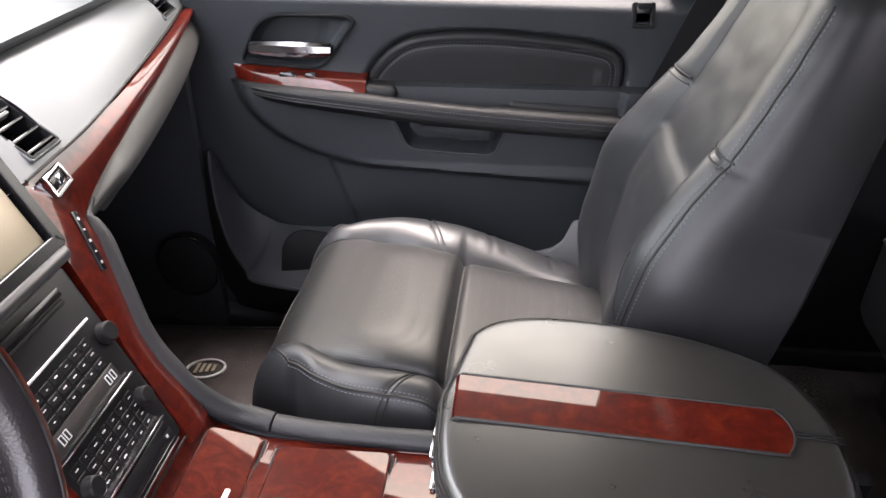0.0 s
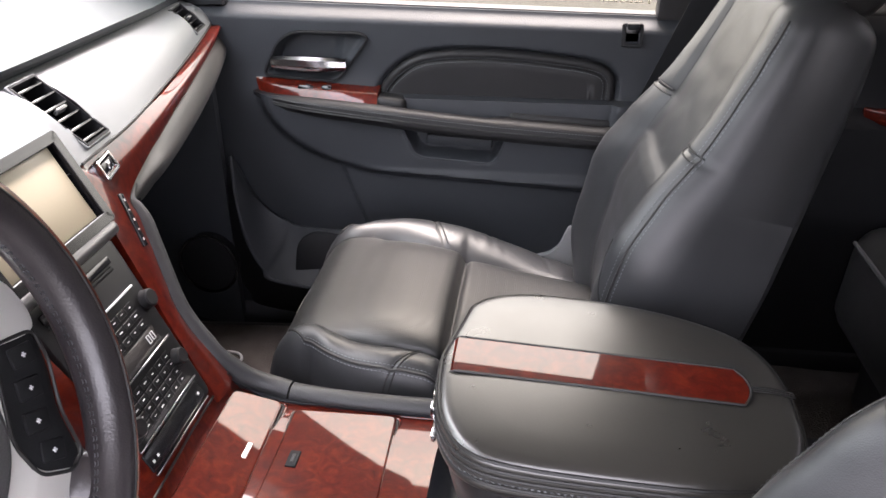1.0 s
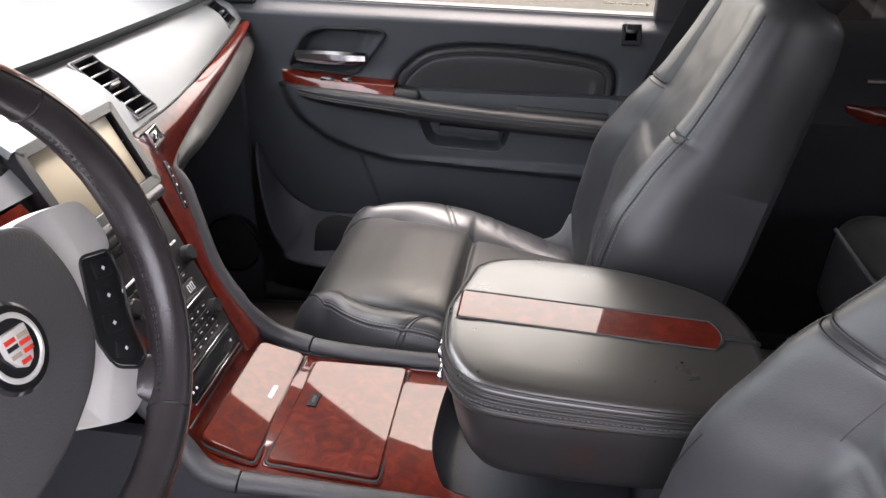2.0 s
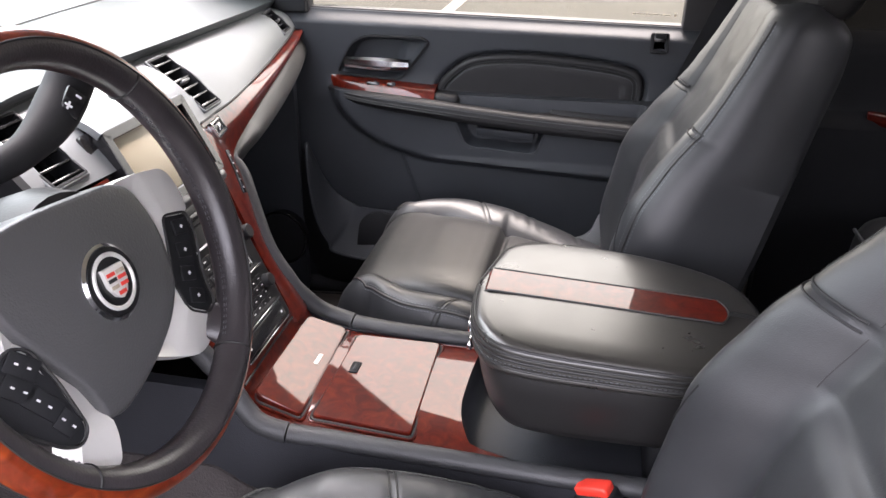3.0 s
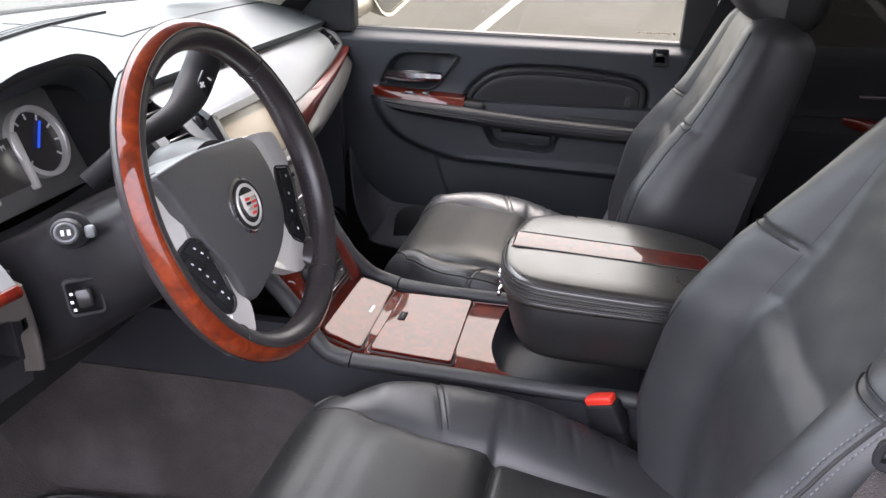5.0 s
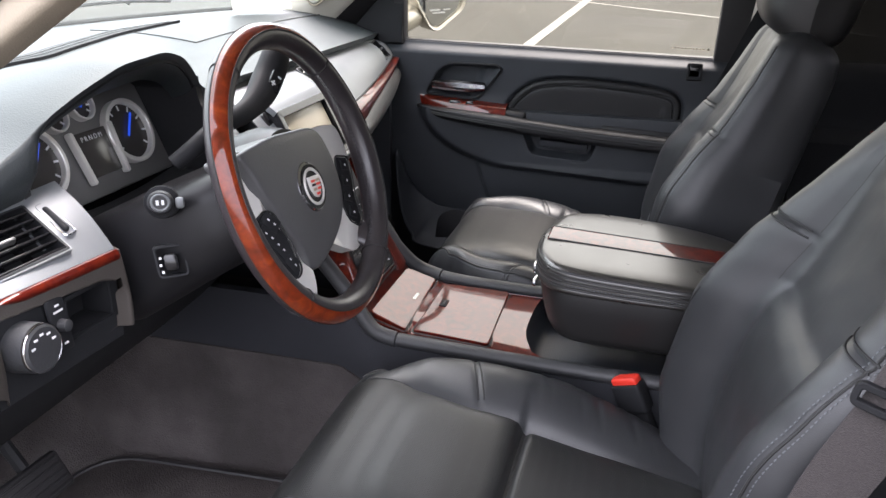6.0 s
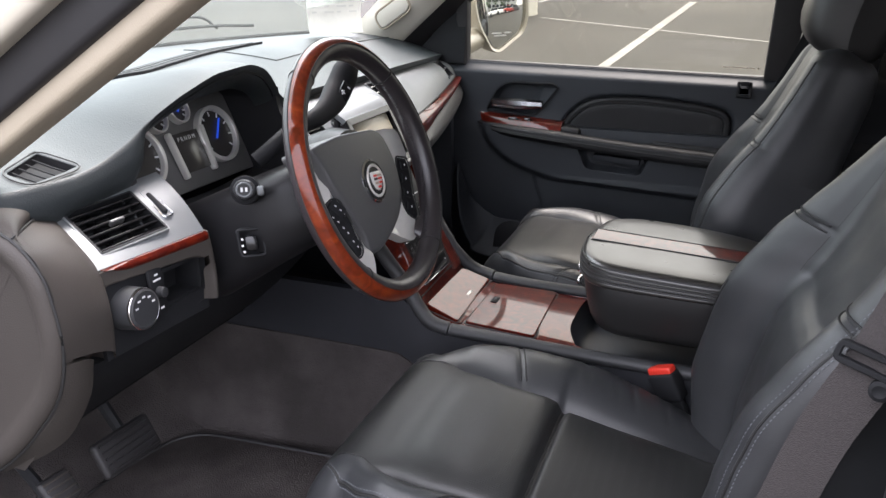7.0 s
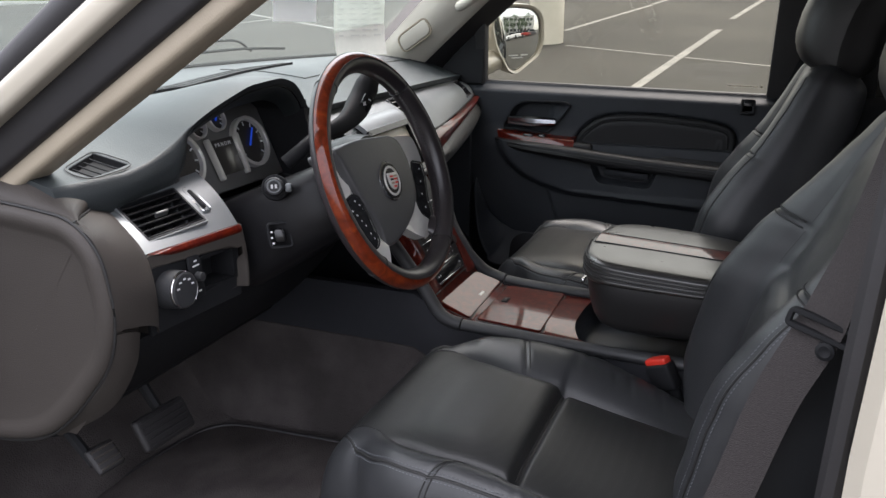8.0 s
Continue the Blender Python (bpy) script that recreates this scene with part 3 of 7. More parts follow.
# passenger side: B pillar and rails
part("pillar_post", loft([[(x + dx, y, z) for x, y in ((0.735, 0.845), (0.735, 0.80), (0.76, 0.775), (0.87, 0.775), (0.89, 0.80), (0.89, 0.845))] for z, dx in ((0.6, 0), (1.3, 0.0), (1.82, 0.06))]), CREAM, body, "cream middle pillar trim")
part("roof_rail", rbox((2.6, 0.06, 0.07), pose(1.25, 0.74, 1.775, 8), 0.02), CREAM, body)
part("roof_rail", rbox((2.6, 0.06, 0.07), pose(1.25, -0.77, 1.775, -8), 0.02), CREAM, body)
part("side_panel", rbox((0.8, 0.06, 0.75), pose(2.2, 0.82, 0.95), 0.02), SOFT, body)
part("side_panel", rbox((0.8, 0.06, 0.75), pose(2.2, -0.85, 0.95), 0.02), SOFT, body)
part("rear_pillar", rbox((0.14, 0.06, 0.55), pose(1.78, 0.79, 1.56), 0.02), CREAM, body)
part("rear_pillar", rbox((0.14, 0.06, 0.55), pose(1.78, -0.82, 1.56), 0.02), CREAM, body)
part("sill", rbox((1.2, 0.14, 0.10), pose(0.30, -0.80, 0.60), 0.02), MATT, body)
part("sill", rbox((1.9, 0.12, 0.10), pose(0.60, 0.80, 0.60), 0.02), MATT, body)

part("door_header", rbox((0.95, 0.05, 0.024), pose(0.32, 0.790, 1.748, 8), 0.010, 3), RUBBER, body, "black seal over the passenger window")

# driver's A pillar: tan trim, rubber seal, painted jamb
PA, PB = Vector((-0.402, -0.80, 1.255)), Vector((0.483, -0.78, 1.80))
for name, dx, dy, size, mt, lab in (("pillar_trim", 0.020, 0.012, (0.034, 0.05), TAN, "tan plastic windshield pillar trim"),
                                    ("door_seal", -0.042, 0.0, (0.052, 0.05), RUBBER, "black rubber door seal"),
                                    ("pillar_jamb", -0.112, -0.02, (0.034, 0.06), PAINT, "champagne painted door jamb")):
    pillar_bar(name, PA + Vector((dx, dy, 0)), PB + Vector((dx, dy, 0)), size, mt, 0.009, 0, lab)
# driver's B pillar
part("pillar_post", loft([[(x + dx, y + dy, z) for x, y in ((0.83, -0.86), (0.805, -0.855), (0.792, -0.83), (0.802, -0.722), (0.88, -0.706), (0.98, -0.72), (0.98, -0.86))] for z, dx, dy in ((0.55, -0.02, 0), (1.2, -0.01, 0), (1.82, 0.03, 0.07))]), SOFT, body, "black middle pillar trim")
part("pillar_jamb", loft([[(x + dx, y + dy, z) for x, y in ((0.830, -0.905), (0.808, -0.900), (0.797, -0.884), (0.800, -0.860), (0.95, -0.862), (0.95, -0.905))] for z, dx, dy in ((0.55, -0.02, 0), (1.2, -0.01, 0), (1.82, 0.03, 0.07))]), PAINT, body, "champagne painted door jamb")
part("door_seal", tube(smooth_path([(0.775, -0.850, 0.62), (0.783, -0.850, 1.2), (0.82, -0.785, 1.78)], 16), 0.012, 8), RUBBER, body)
part("fender_jamb", rbox((0.10, 0.05, 0.72), pose(-0.42, -0.85, 0.95), 0.02), SOFT, body, "dark front door jamb")

part("frame_seal", tube([(-0.475, -0.83, 1.30), (-0.20, -0.815, 1.48), (0.10, -0.805, 1.675), (0.28, -0.80, 1.80)], 0.021, 10, flat=1.2), RUBBER, body, "black rubber seal along the pillar")
part("frame_seal", tube([(-0.445, -0.845, 1.30), (-0.17, -0.83, 1.48), (0.13, -0.82, 1.675), (0.31, -0.815, 1.80)], 0.006, 8), MATT, body)

# open driver's door, swung out from its front hinges
ddoor = thing("driver_door", (-0.46, -0.93, 0.50), "open driver's door, champagne outside and black inside", "car door")
dd = axes((-0.46, -0.93, 0.50), (-0.38, -0.925, 0), (0, 0, 1), (0.925, -0.38, 0))
part("outer_skin", plate(rounded([(0.0, 0.02), (0.98, 0.02), (1.03, 0.30), (1.03, 0.80), (0.0, 0.82)], 0.05), 0.03, dd @ pose(0, 0, -0.06), 0.01), PAINT, ddoor, "champagne painted outer skin")
part("inner_panel", plate(rounded([(0.03, 0.06), (0.96, 0.06), (1.0, 0.32), (1.0, 0.80), (0.03, 0.81)], 0.05), 0.06, dd, 0.02), SOFT, ddoor, "black inner door panel")
part("armrest", rbox((0.60, 0.05, 0.06), dd @ pose(0.55, 0.58, 0.025), 0.02, 3), DOOR_LEATHER, ddoor)
part("window_frame", tube([dd @ Vector(p) for p in ((0.02, 0.81, -0.03), (0.66, 1.26, -0.03), (0.98, 1.27, -0.03), (1.02, 0.80, -0.03))], 0.02, 8), RUBBER, ddoor, "black window frame")
dg = part("pane", plate([(0.05, 0.82), (0.66, 1.25), (0.97, 1.26), (1.01, 0.80)], 0.004, dd @ pose(0, 0, -0.03)), GLASS, ddoor)
dg.visible_shadow = False

# ---- floor ----
carpet = part("carpet", sheet(lambda x, v: (x, C + v * 0.79, 0.61 + 0.16 * bell(v, 0.0, 0.20) + 0.22 * ease(-0.38, -0.70, x) + 0.02 * noise.noise((x * 5, v * 4, 1))), span(-0.70, 2.4, 50), span(-1, 1, 41), (0, 0, -0.02)), CARPET, None)
tagged(carpet, "dark worn carpet over the car floor", "carpet", kind="structure")


def floor_mat(cx, cy, name_label):
    m = thing("floor_mat", (cx, cy, 0.64), name_label, "floor mat", "front floor mats")
    out = rounded([(-.30, -.23), (.28, -.23), (.30, .19), (-.24, .205)], [.10, .06, .06, .10], 6)
    part("pad", plate(out, 0.012, pose(cx, cy, 0.655, 0, -4, 0), 0.004), MAT, m)
    part("binding", tube([pose(cx, cy, 0.655, 0, -4, 0) @ Vector((p.x, p.y, -0.002)) for p in out], 0.006, 6, True), RUBBER, m, "black bound edge")
    return m


floor_mat(-0.18, -0.45, "dark grey carpet mat in the driver's footwell")
mat_p = floor_mat(-0.17, 0.50, "dark carpet mat with a round emblem in the passenger footwell")
em = pose(-0.14, 0.56, 0.662, 0, -4, 0)
part("emblem_ring", band([(0.040 * math.cos(k * math.tau / 32), 0.030 * math.sin(k * math.tau / 32)) for k in range(32)], 0.005, 0.004, em), INK, mat_p, "pale woven oval emblem")
for k in range(4):
    part("emblem_bar", rbox((0.006, 0.030 - 0.004 * k, 0.002), em @ pose(-0.016 + 0.011 * k, 0, 0), 0.0005), TAN, mat_p)


# ---- passenger door ----
pdoor = thing("passenger_door", (0.25, 0.84, 0.60), "closed black passenger door with leather insert and wood armrest trim", "car door")


HANDLE = [(0.012 + p.x, 1.220 + p.y) for p in rounded([(-0.090, -0.036), (0.058, -0.045), (0.088, -0.008), (0.122, 0.036), (0.105, 0.046), (-0.02, 0.046), (-0.052, 0.030)], 0.02, 5)]
INSERT = [(p.x, p.y) for p in smooth_path([Vector((x, z, 0)) for x, z in ((0.140, 1.120), (0.150, 1.160), (0.172, 1.193), (0.217, 1.227), (0.277, 1.242), (0.364, 1.246), (0.473, 1.240), (0.566, 1.228), (0.602, 1.208), (0.612, 1.170), (0.600, 1.090))], 60)]
POCKET = [(p.x, p.y) for p in rounded([(0.203, 1.100), (0.230, 1.037), (0.388, 1.028), (0.408, 1.085)], [0.004, 0.022, 0.022, 0.004], 6)]


def door_y(x, z):
    """How far out the door's inner skin lies."""
    y = 0.802 + 0.030 * ease(1.285, 1.312, z) - 0.012 * ease(1.20, 1.12, z)
    arc = ((x - 0.20) / 0.285) ** 2 + ((z - 1.155) / 0.160) ** 2         # the bulging middle field ends in an arc in front
    low = ease(1.12, 0.84, arc) if x < 0.20 else ease(0.9857, 1.0084, z + 0.02 * (x - 0.2) / 0.4)
    if z < 1.15:
        y -= 0.030 * low
    y += 0.012 * ease(0.98, 0.80, z) * (1 if z < 0.98 else 0)
    if -0.11 < x < 0.17 and 1.15 < z < 1.29:
        y += 0.026 * ease(0.001, -0.012, outside((x, z), HANDLE)) * (1 - 0.55 * ease(0.055, 0.085, x - 0.3 * (z - 1.22)))
    if z < 1.02:                                  # the lower field stands a little proud behind a slanting line
        y -= 0.009 * ease(0.0, 0.010, x - 0.073 - 0.33 * (0.997 - z)) * ease(1.015, 0.995, z)
    if 0.13 < x < 0.64 and z > 1.08:              # the bed of the leather insert
        y += 0.013 * ease(0.006, -0.006, outside((x, z), INSERT))
    if 0.18 < x < 0.44 and 1.0 < z < 1.11:
        y += 0.042 * ease(0.002, -0.012, outside((x, z), POCKET))
    return y


part("door_skin", sheet(lambda x, z: (x, door_y(x, z), z - 0.02 * (x - 0.25) * ease(1.2, 1.3, z) * 0.9), span(-0.34, 0.735, 230), span(0.66, 1.312, 170), (0, 0.06, 0)), SKIN, pdoor, "grained black plastic door skin")
part("lower_skin", rbox((1.05, 0.05, 0.30), pose(0.20, 0.83, 0.72), 0.01), SKIN, pdoor)
# window surround and glass
for a, b, sx in (((-0.165, 0.845, 1.30), (-0.145, 0.79, 1.80), 0.035), ((0.728, 0.845, 1.30), (0.74, 0.79, 1.80), 0.110)):
    a, b = Vector(a), Vector(b)
    z = (b - a).normalized()
    part("window_frame", rbox((sx, 0.04, (b - a).length), axes((a + b) / 2, (1, 0, 0), z.cross(Vector((1, 0, 0))), z), 0.006), RUBBER, pdoor, "black window frame")
sail = [(-0.33, 1.312), (-0.15, 1.312), (-0.147, 1.488), (-0.08, 1.545), (0.10, 1.672), (0.22, 1.745), (0.24, 1.80), (0.14, 1.80)]
part("sail_panel", plate([(p[0], p[1]) for p in sail], 0.02, axes((0, 0.812, 0), (1, 0, 0), (0, 0, 1), (0, -1, 0)), 0.003), MATT, pdoor, "black mirror sail panel")
pane = part("pane", sheet(lambda x, z: (x, 0.852 - 0.11 * (z - 1.28), z), [-0.155, 0.685], [1.28, 1.80], (0, 0.004, 0)), GLASS, pdoor, "clear side window glass")
pane.visible_shadow = False
part("belt_seal", tube([(x, 0.842, 1.3185 - 0.0195 * (x + 0.15)) for x in span(-0.17, 0.70, 12)], 0.0055, 8), RUBBER, pdoor, "black rubber window seal")
mark = bmesh.new()
for k in range(9):
    rbox((0.0045 + 0.002 * (k % 3), 0.001, 0.0022), pose(0.572 + 0.009 * k, 0.8445, 1.3275 - 0.0175 * (0.572 + 0.009 * k - 0.6)), 0, bm=mark)
rbox((0.005, 0.001, 0.005), pose(0.6585, 0.8442, 1.327), 0, bm=mark)
part("glass_mark", mark, TAN, pdoor, "tiny dark print on the glass", smooth=False)

# leather insert: a padded rim, a double seam and the flat middle
def inset(pts, d):
    """The insert's outline drawn in by d."""
    out = []
    for k, p in enumerate(pts):
        a, b = pts[max(k - 1, 0)], pts[min(k + 1, len(pts) - 1)]
        t = Vector((b[0] - a[0], b[1] - a[1])).normalized()
        out.append((p[0] + t.y * d, p[1] - t.x * d))
    return out


def insert_pad(u, v):
    """u along the rim, v from the rim's outer foot to the middle."""
    k = round(u * 59)
    d = (0.0035, 0.0045, 0.008, 0.013, 0.018, 0.021, 0.0225, 0.024, 0.028, 0.040)[min(v, 9)]
    h = (0.010, 0.002, -0.003, -0.0045, -0.003, -0.0005, 0.0018, 0.0000, -0.0012, -0.0010)[min(v, 9)]
    p = inset(INSERT, d)[k]
    if v == 10:
        p = (min(0.56, max(0.20, p[0])), min(p[1], 1.150))
    if v == 11:
        p = (min(0.54, max(0.22, p[0])), 1.110)
    return (p[0], 0.800 + h, max(p[1], 1.086))


part("insert_pad", sheet(insert_pad, span(0, 1, 60), list(range(12)), (0, 0.012, 0)), DOOR_LEATHER, pdoor, "padded black leather door insert", angle=70)
part("insert_seam", tube([(x, 0.8012, z) for x, z in inset(INSERT, 0.0225)[3:-3]], 0.0011, 6), SEAM, pdoor)
st = stitches([(x, 0.7975, z) for x, z in inset(INSERT, 0.0185)[3:-3]], (0, -1, 0), r=0.0006)
stitches([(x, 0.7985, z) for x, z in inset(INSERT, 0.0265)[3:-3]], (0, -1, 0), r=0.0006, bm=st)
part("stitching", st, THREAD, pdoor, "grey double stitching", smooth=False)

# armrest: a long padded ledge
def arm_ring(x):
    zt = lerp([(-0.09, 1.158), (0.16, 1.142), (0.42, 1.122), (0.63, 1.110)], x)
    y0 = lerp([(-0.105, 0.795), (-0.06, 0.763), (0.05, 0.742), (0.30, 0.733), (0.63, 0.738)], x)
    h = lerp([(-0.105, 0.020), (-0.05, 0.034), (0.3, 0.044), (0.63, 0.044)], x)
    cup = 0.010 * ease(0.17, 0.22, x) * ease(0.40, 0.36, x)
    sec = [(0.82, -h), (y0 + 0.022, -h), (y0 + 0.007, -h + 0.004), (y0, -h * 0.62), (y0 + 0.003, -h * 0.50), (y0 + 0.001, -h * 0.30), (y0 + 0.006, -0.006), (y0 + 0.018, 0.0), (y0 + 0.035, -0.001 - cup), (0.82, 0.004 - cup)]
    return [(x, y, zt + dz) for y, dz in sec]


part("armrest", loft([arm_ring(x) for x in span(-0.105, 0.635, 50)]), DOOR_LEATHER, pdoor, "padded black armrest", angle=60)
part("armrest_seam", tube([(x, arm_ring(x)[4][1] - 0.0005, arm_ring(x)[4][2]) for x in span(-0.09, 0.63, 40)], 0.0022, 6), SEAM, pdoor)
st = stitches([(x, arm_ring(x)[5][1] - 0.0012, arm_ring(x)[5][2] + 0.002) for x in span(-0.08, 0.63, 40)], (0, -1, 0.2))
part("stitching", st, THREAD, pdoor, smooth=False)
part("armrest_pad", rbox((0.26, 0.046, 0.032), pose(0.535, 0.792, 1.113, 0, 2.5, 0), 0.014, 5), DOOR_LEATHER, pdoor, "raised elbow pad")
part("pull_cup", rbox((0.060, 0.050, 0.026), pose(0.182, 0.783, 1.141, 0, 5, 0), 0.012, 5), DOOR_LEATHER, pdoor)


# wood switch panel on the armrest
def wood_p(u, v):
    x = -0.093 + 0.250 * u
    w0, w1 = arm_ring(x)[7][1] - 0.010, 0.800 + 0.01 * u
    z = lerp([(-0.10, 1.158), (0.16, 1.146)], x) + 0.005
    k = math.sqrt(1 - max(0.0, 1 - u / 0.20) ** 2)
    yy = w1 + (w0 - 0.004 - w1) * (0.35 + (v - 0.35) * k)
    return (x, yy, z + 0.004 + 0.012 * (1 - v) - (0.028 + 0.004 * u) * ease(0.55, 1.0, v) * k)


part("wood_trim", sheet(wood_p, span(0, 1, 24), span(0, 1, 12), (0, 0.004, -0.012)), WOOD, pdoor, "glossy red burl wood trim")
for x, s in ((0.014, 0.032), (0.055, 0.020)):
    part("window_switch", rbox((s, 0.020, 0.010), pose(x, 0.781, 1.1635, -18, 3, 0), 0.003), BLACK, pdoor, "black window switch")
    part("switch_tab", rbox((0.009, 0.009, 0.004), pose(x + 0.004, 0.779, 1.1695, -18, 3, 0), 0.001), SKIN, pdoor)

# inner handle in its bowl
hm = axes((0, 0.7985, 0), (1, 0, 0), (0, 0, 1), (0, -1, 0))
part("handle_bezel", band([((x - 0.025) * 1.05 + 0.025, (z - 1.222) * 1.10 + 1.222) for x, z in HANDLE], 0.005, 0.012, hm @ pose(0, 0, 0.004)), MATT, pdoor, "black bezel round the door handle")
part("lever", loft([[(-0.058 + 0.150 * u, 0.799 + dy - 0.004 * math.sin(u * math.pi), 1.210 - 0.002 * u + dz * (0.8 + 0.2 * math.sin(u * math.pi))) for dy, dz in ((0.006, 0.012), (-0.004, 0.013), (-0.010, 0.007), (-0.012, -0.005), (-0.008, -0.013), (-0.001, -0.018), (0.006, -0.016))] for u in span(0, 1, 12)]), DIMCHROME, pdoor, "chrome door lever", angle=30)
# pocket rim below the armrest
part("pocket_rim", tube([(x, 0.7625 + 0.002 * (1.06 - z), z) for x, z in POCKET], 0.003, 8), SKIN, pdoor, "pull pocket rim")
part("pocket_step", rbox((0.13, 0.03, 0.020), pose(0.315, 0.790, 1.066, 0, 3, 0), 0.004), SKIN, pdoor)
# lock pull tower
part("tower_frame", band(rounded([(-.019, -.021), (.019, -.021), (.019, .021), (-.019, .021)], .005), 0.006, 0.012, axes((0.630, 0.796, 1.277), (1, 0, 0), (0, 0.3, 1), (0, -1, 0.3))), MATT, pdoor, "square black belt guide bezel")
part("tower_slot", rbox((0.026, 0.008, 0.03), pose(0.630, 0.806, 1.277), 0.002), BLACK, pdoor)
part("tower_latch", rbox((0.022, 0.014, 0.012), pose(0.630, 0.795, 1.293), 0.003), MATT, pdoor)
part("sill_cover", plate(rounded([(0.44, 0.70), (0.44, 0.812), (0.473, 0.8175), (0.505, 0.828), (0.524, 0.846), (0.534, 0.875), (0.541, 0.893), (0.60, 0.895), (0.60, 0.70)], 0.008, 3), 0.012, axes((0, 0.780, 0), (1, 0, 0), (0, 0, 1), (0, -1, 0)), 0.003), SILL, pdoor, "pale grey plastic cover behind the door's rounded lower corner")
# lower map pocket with a flared lip and the door speaker
RIDGE = smooth_path([(-0.142, 0.735, 1.03), (-0.139, 0.724, 0.985), (-0.132, 0.714, 0.925), (-0.118, 0.706, 0.855), (-0.090, 0.700, 0.800), (-0.045, 0.694, 0.768), (0.26, 0.682, 0.748)], 40)
INNER = smooth_path([(-0.144, 0.742, 1.03), (-0.136, 0.760, 0.985), (-0.118, 0.768, 0.935), (-0.090, 0.772, 0.900), (-0.055, 0.772, 0.876), (0.0, 0.772, 0.862), (0.26, 0.772, 0.86)], 40)
part("map_pocket", sheet(lambda u, v: RIDGE[round(u * 39)].lerp(INNER[round(u * 39)], v) + Vector((0.3, 0.4, -0.3)) * 0.02 * math.sin(v * math.pi) * ease(0, 0.25, u), span(0, 1, 40), span(0, 1, 12), (0.0, 0.012, -0.004)), SKIN, pdoor, "flared lower door pocket")
part("pocket_lip", tube(RIDGE, 0.004, 8), SKIN, pdoor)
part("pocket_outer", sheet(lambda u, v: RIDGE[round(u * 39)].lerp(RIDGE[round(u * 39)] + Vector((-0.06, 0.06, -0.10)), v), span(0, 1, 40), span(0, 1, 4), (0, 0.01, 0)), MATT, pdoor)
part("bottle_hole", plate(rounded([(-.032, -.055), (.07, -.06), (.07, .035), (.01, .046), (-.026, .022)], [.02, .01, .01, .025, .03]), 0.01, axes((0.005, 0.730, 0.826), (1, 0.1, 0), (0, 0.2, 1), (0.1, -1, 0.2)), 0.002), MATT, pdoor, "dark bottle holder opening")

# footwell kick panel and speaker
kick = thing("kick_panel", (-0.25, 0.74, 0.65), "black kick panel with a round speaker in the footwell", "trim panel")
part("panel", sheet(lambda x, z: (x, 0.77 - 0.03 * bell(x, -0.2, 0.2), z), span(-0.70, -0.165, 18), span(0.60, 1.22, 16), (0, 0.02, 0)), SKIN, kick)
part("speaker_rim", tube([(-0.215 + 0.062 * math.cos(a), 0.715, 0.79 + 0.066 * math.sin(a)) for a in span(0, math.tau, 41)[:-1]], 0.0035, 8, True), BLACK, kick, "glossy speaker ring")
part("speaker_grille", loft([[(-0.215 + r * math.cos(a), y, 0.79 + r * 1.06 * math.sin(a)) for a in span(0, math.tau, 33)[:-1]] for r, y in ((0.062, 0.74), (0.060, 0.716), (0.02, 0.711))]), MATT, kick)

# outside mirror
mir = thing("side_mirror", (-0.10, 1.0, 1.36), "champagne side mirror with wide glass on the passenger door", "mirror")
mout = [(-0.105, 0.055), (-0.085, 0.092), (-0.03, 0.105), (0.06, 0.098), (0.098, 0.07), (0.105, 0.0), (0.09, -0.045), (0.045, -0.070), (-0.005, -0.098), (-0.035, -0.09), (-0.085, -0.02)]
mx, my = Vector((0.507, 0.862, 0.0)), Vector((0, 0, 1))
mn = Vector((0.862, -0.507, 0.0))
mm = axes((-0.105, 1.01, 1.435), mx, my, mn)
part("housing", loft([[mm @ Vector((p.x * s, p.y * s, z)) for p in rounded(mout, 0.03, 3)] for s, z in ((0.5, -0.14), (0.86, -0.11), (1.06, -0.05), (1.13, 0.0), (1.10, 0.012), (1.02, 0.008), (1.00, -0.004))]), PAINT, mir, "champagne painted mirror housing")
MIRROR = material("mirror_glass", (0.80, 0.82, 0.82), 0.0, metal=1.0)
part("mirror_face", plate(rounded(mout, 0.03, 3), 0.004, mm @ pose(0, 0, 0.004) @ Matrix.Diagonal((0.97, 0.97, 1, 1)), 0.001), MIRROR, mir, "mirror glass")
mt = bmesh.new()
for k, (u, w) in enumerate(((-0.035, 0.04), (0.012, 0.03), (-0.02, 0.05))):
    rbox((w, 0.0035, 0.001), mm @ pose(u + 0.02, -0.048 - 0.008 * (k // 2), 0.0052), 0, bm=mt)
part("warning_print", mt, INK, mir, "tiny warning print", smooth=False)
part("arm", tube(smooth_path([(-0.13, 1.05, 1.40), (-0.17, 0.95, 1.37), (-0.20, 0.86, 1.35)], 8), 0.035, 10), PAINT, mir)

# rear door behind the passenger seat
rdoor = thing("rear_door", (1.30, 0.82, 0.60), "closed black rear door with wood strip and chrome line", "car door")
part("door_skin", sheet(lambda x, z: (x, 0.80 + 0.03 * ease(1.285, 1.312, z) - 0.045 * ease(1.16, 1.13, z), z), span(0.89, 1.72, 20), span(0.62, 1.31, 50), (0, 0.05, 0)), MATT, rdoor)
part("wood_trim", sheet(lambda u, v: (1.055 + 0.22 * u, 0.785 - 0.032 * v * ease(-0.1, 0.2, u), 1.160 - 0.016 * v * v - 0.012 * u), span(0, 1, 10), span(0, 1, 6), (0, 0.004, -0.01)), WOOD, rdoor, "glossy red burl wood trim")
part("chrome_line", tube([(x, 0.797, 1.205) for x in span(1.085, 1.16, 6)], 0.005, 8), CHROME, rdoor, "chrome door lever")
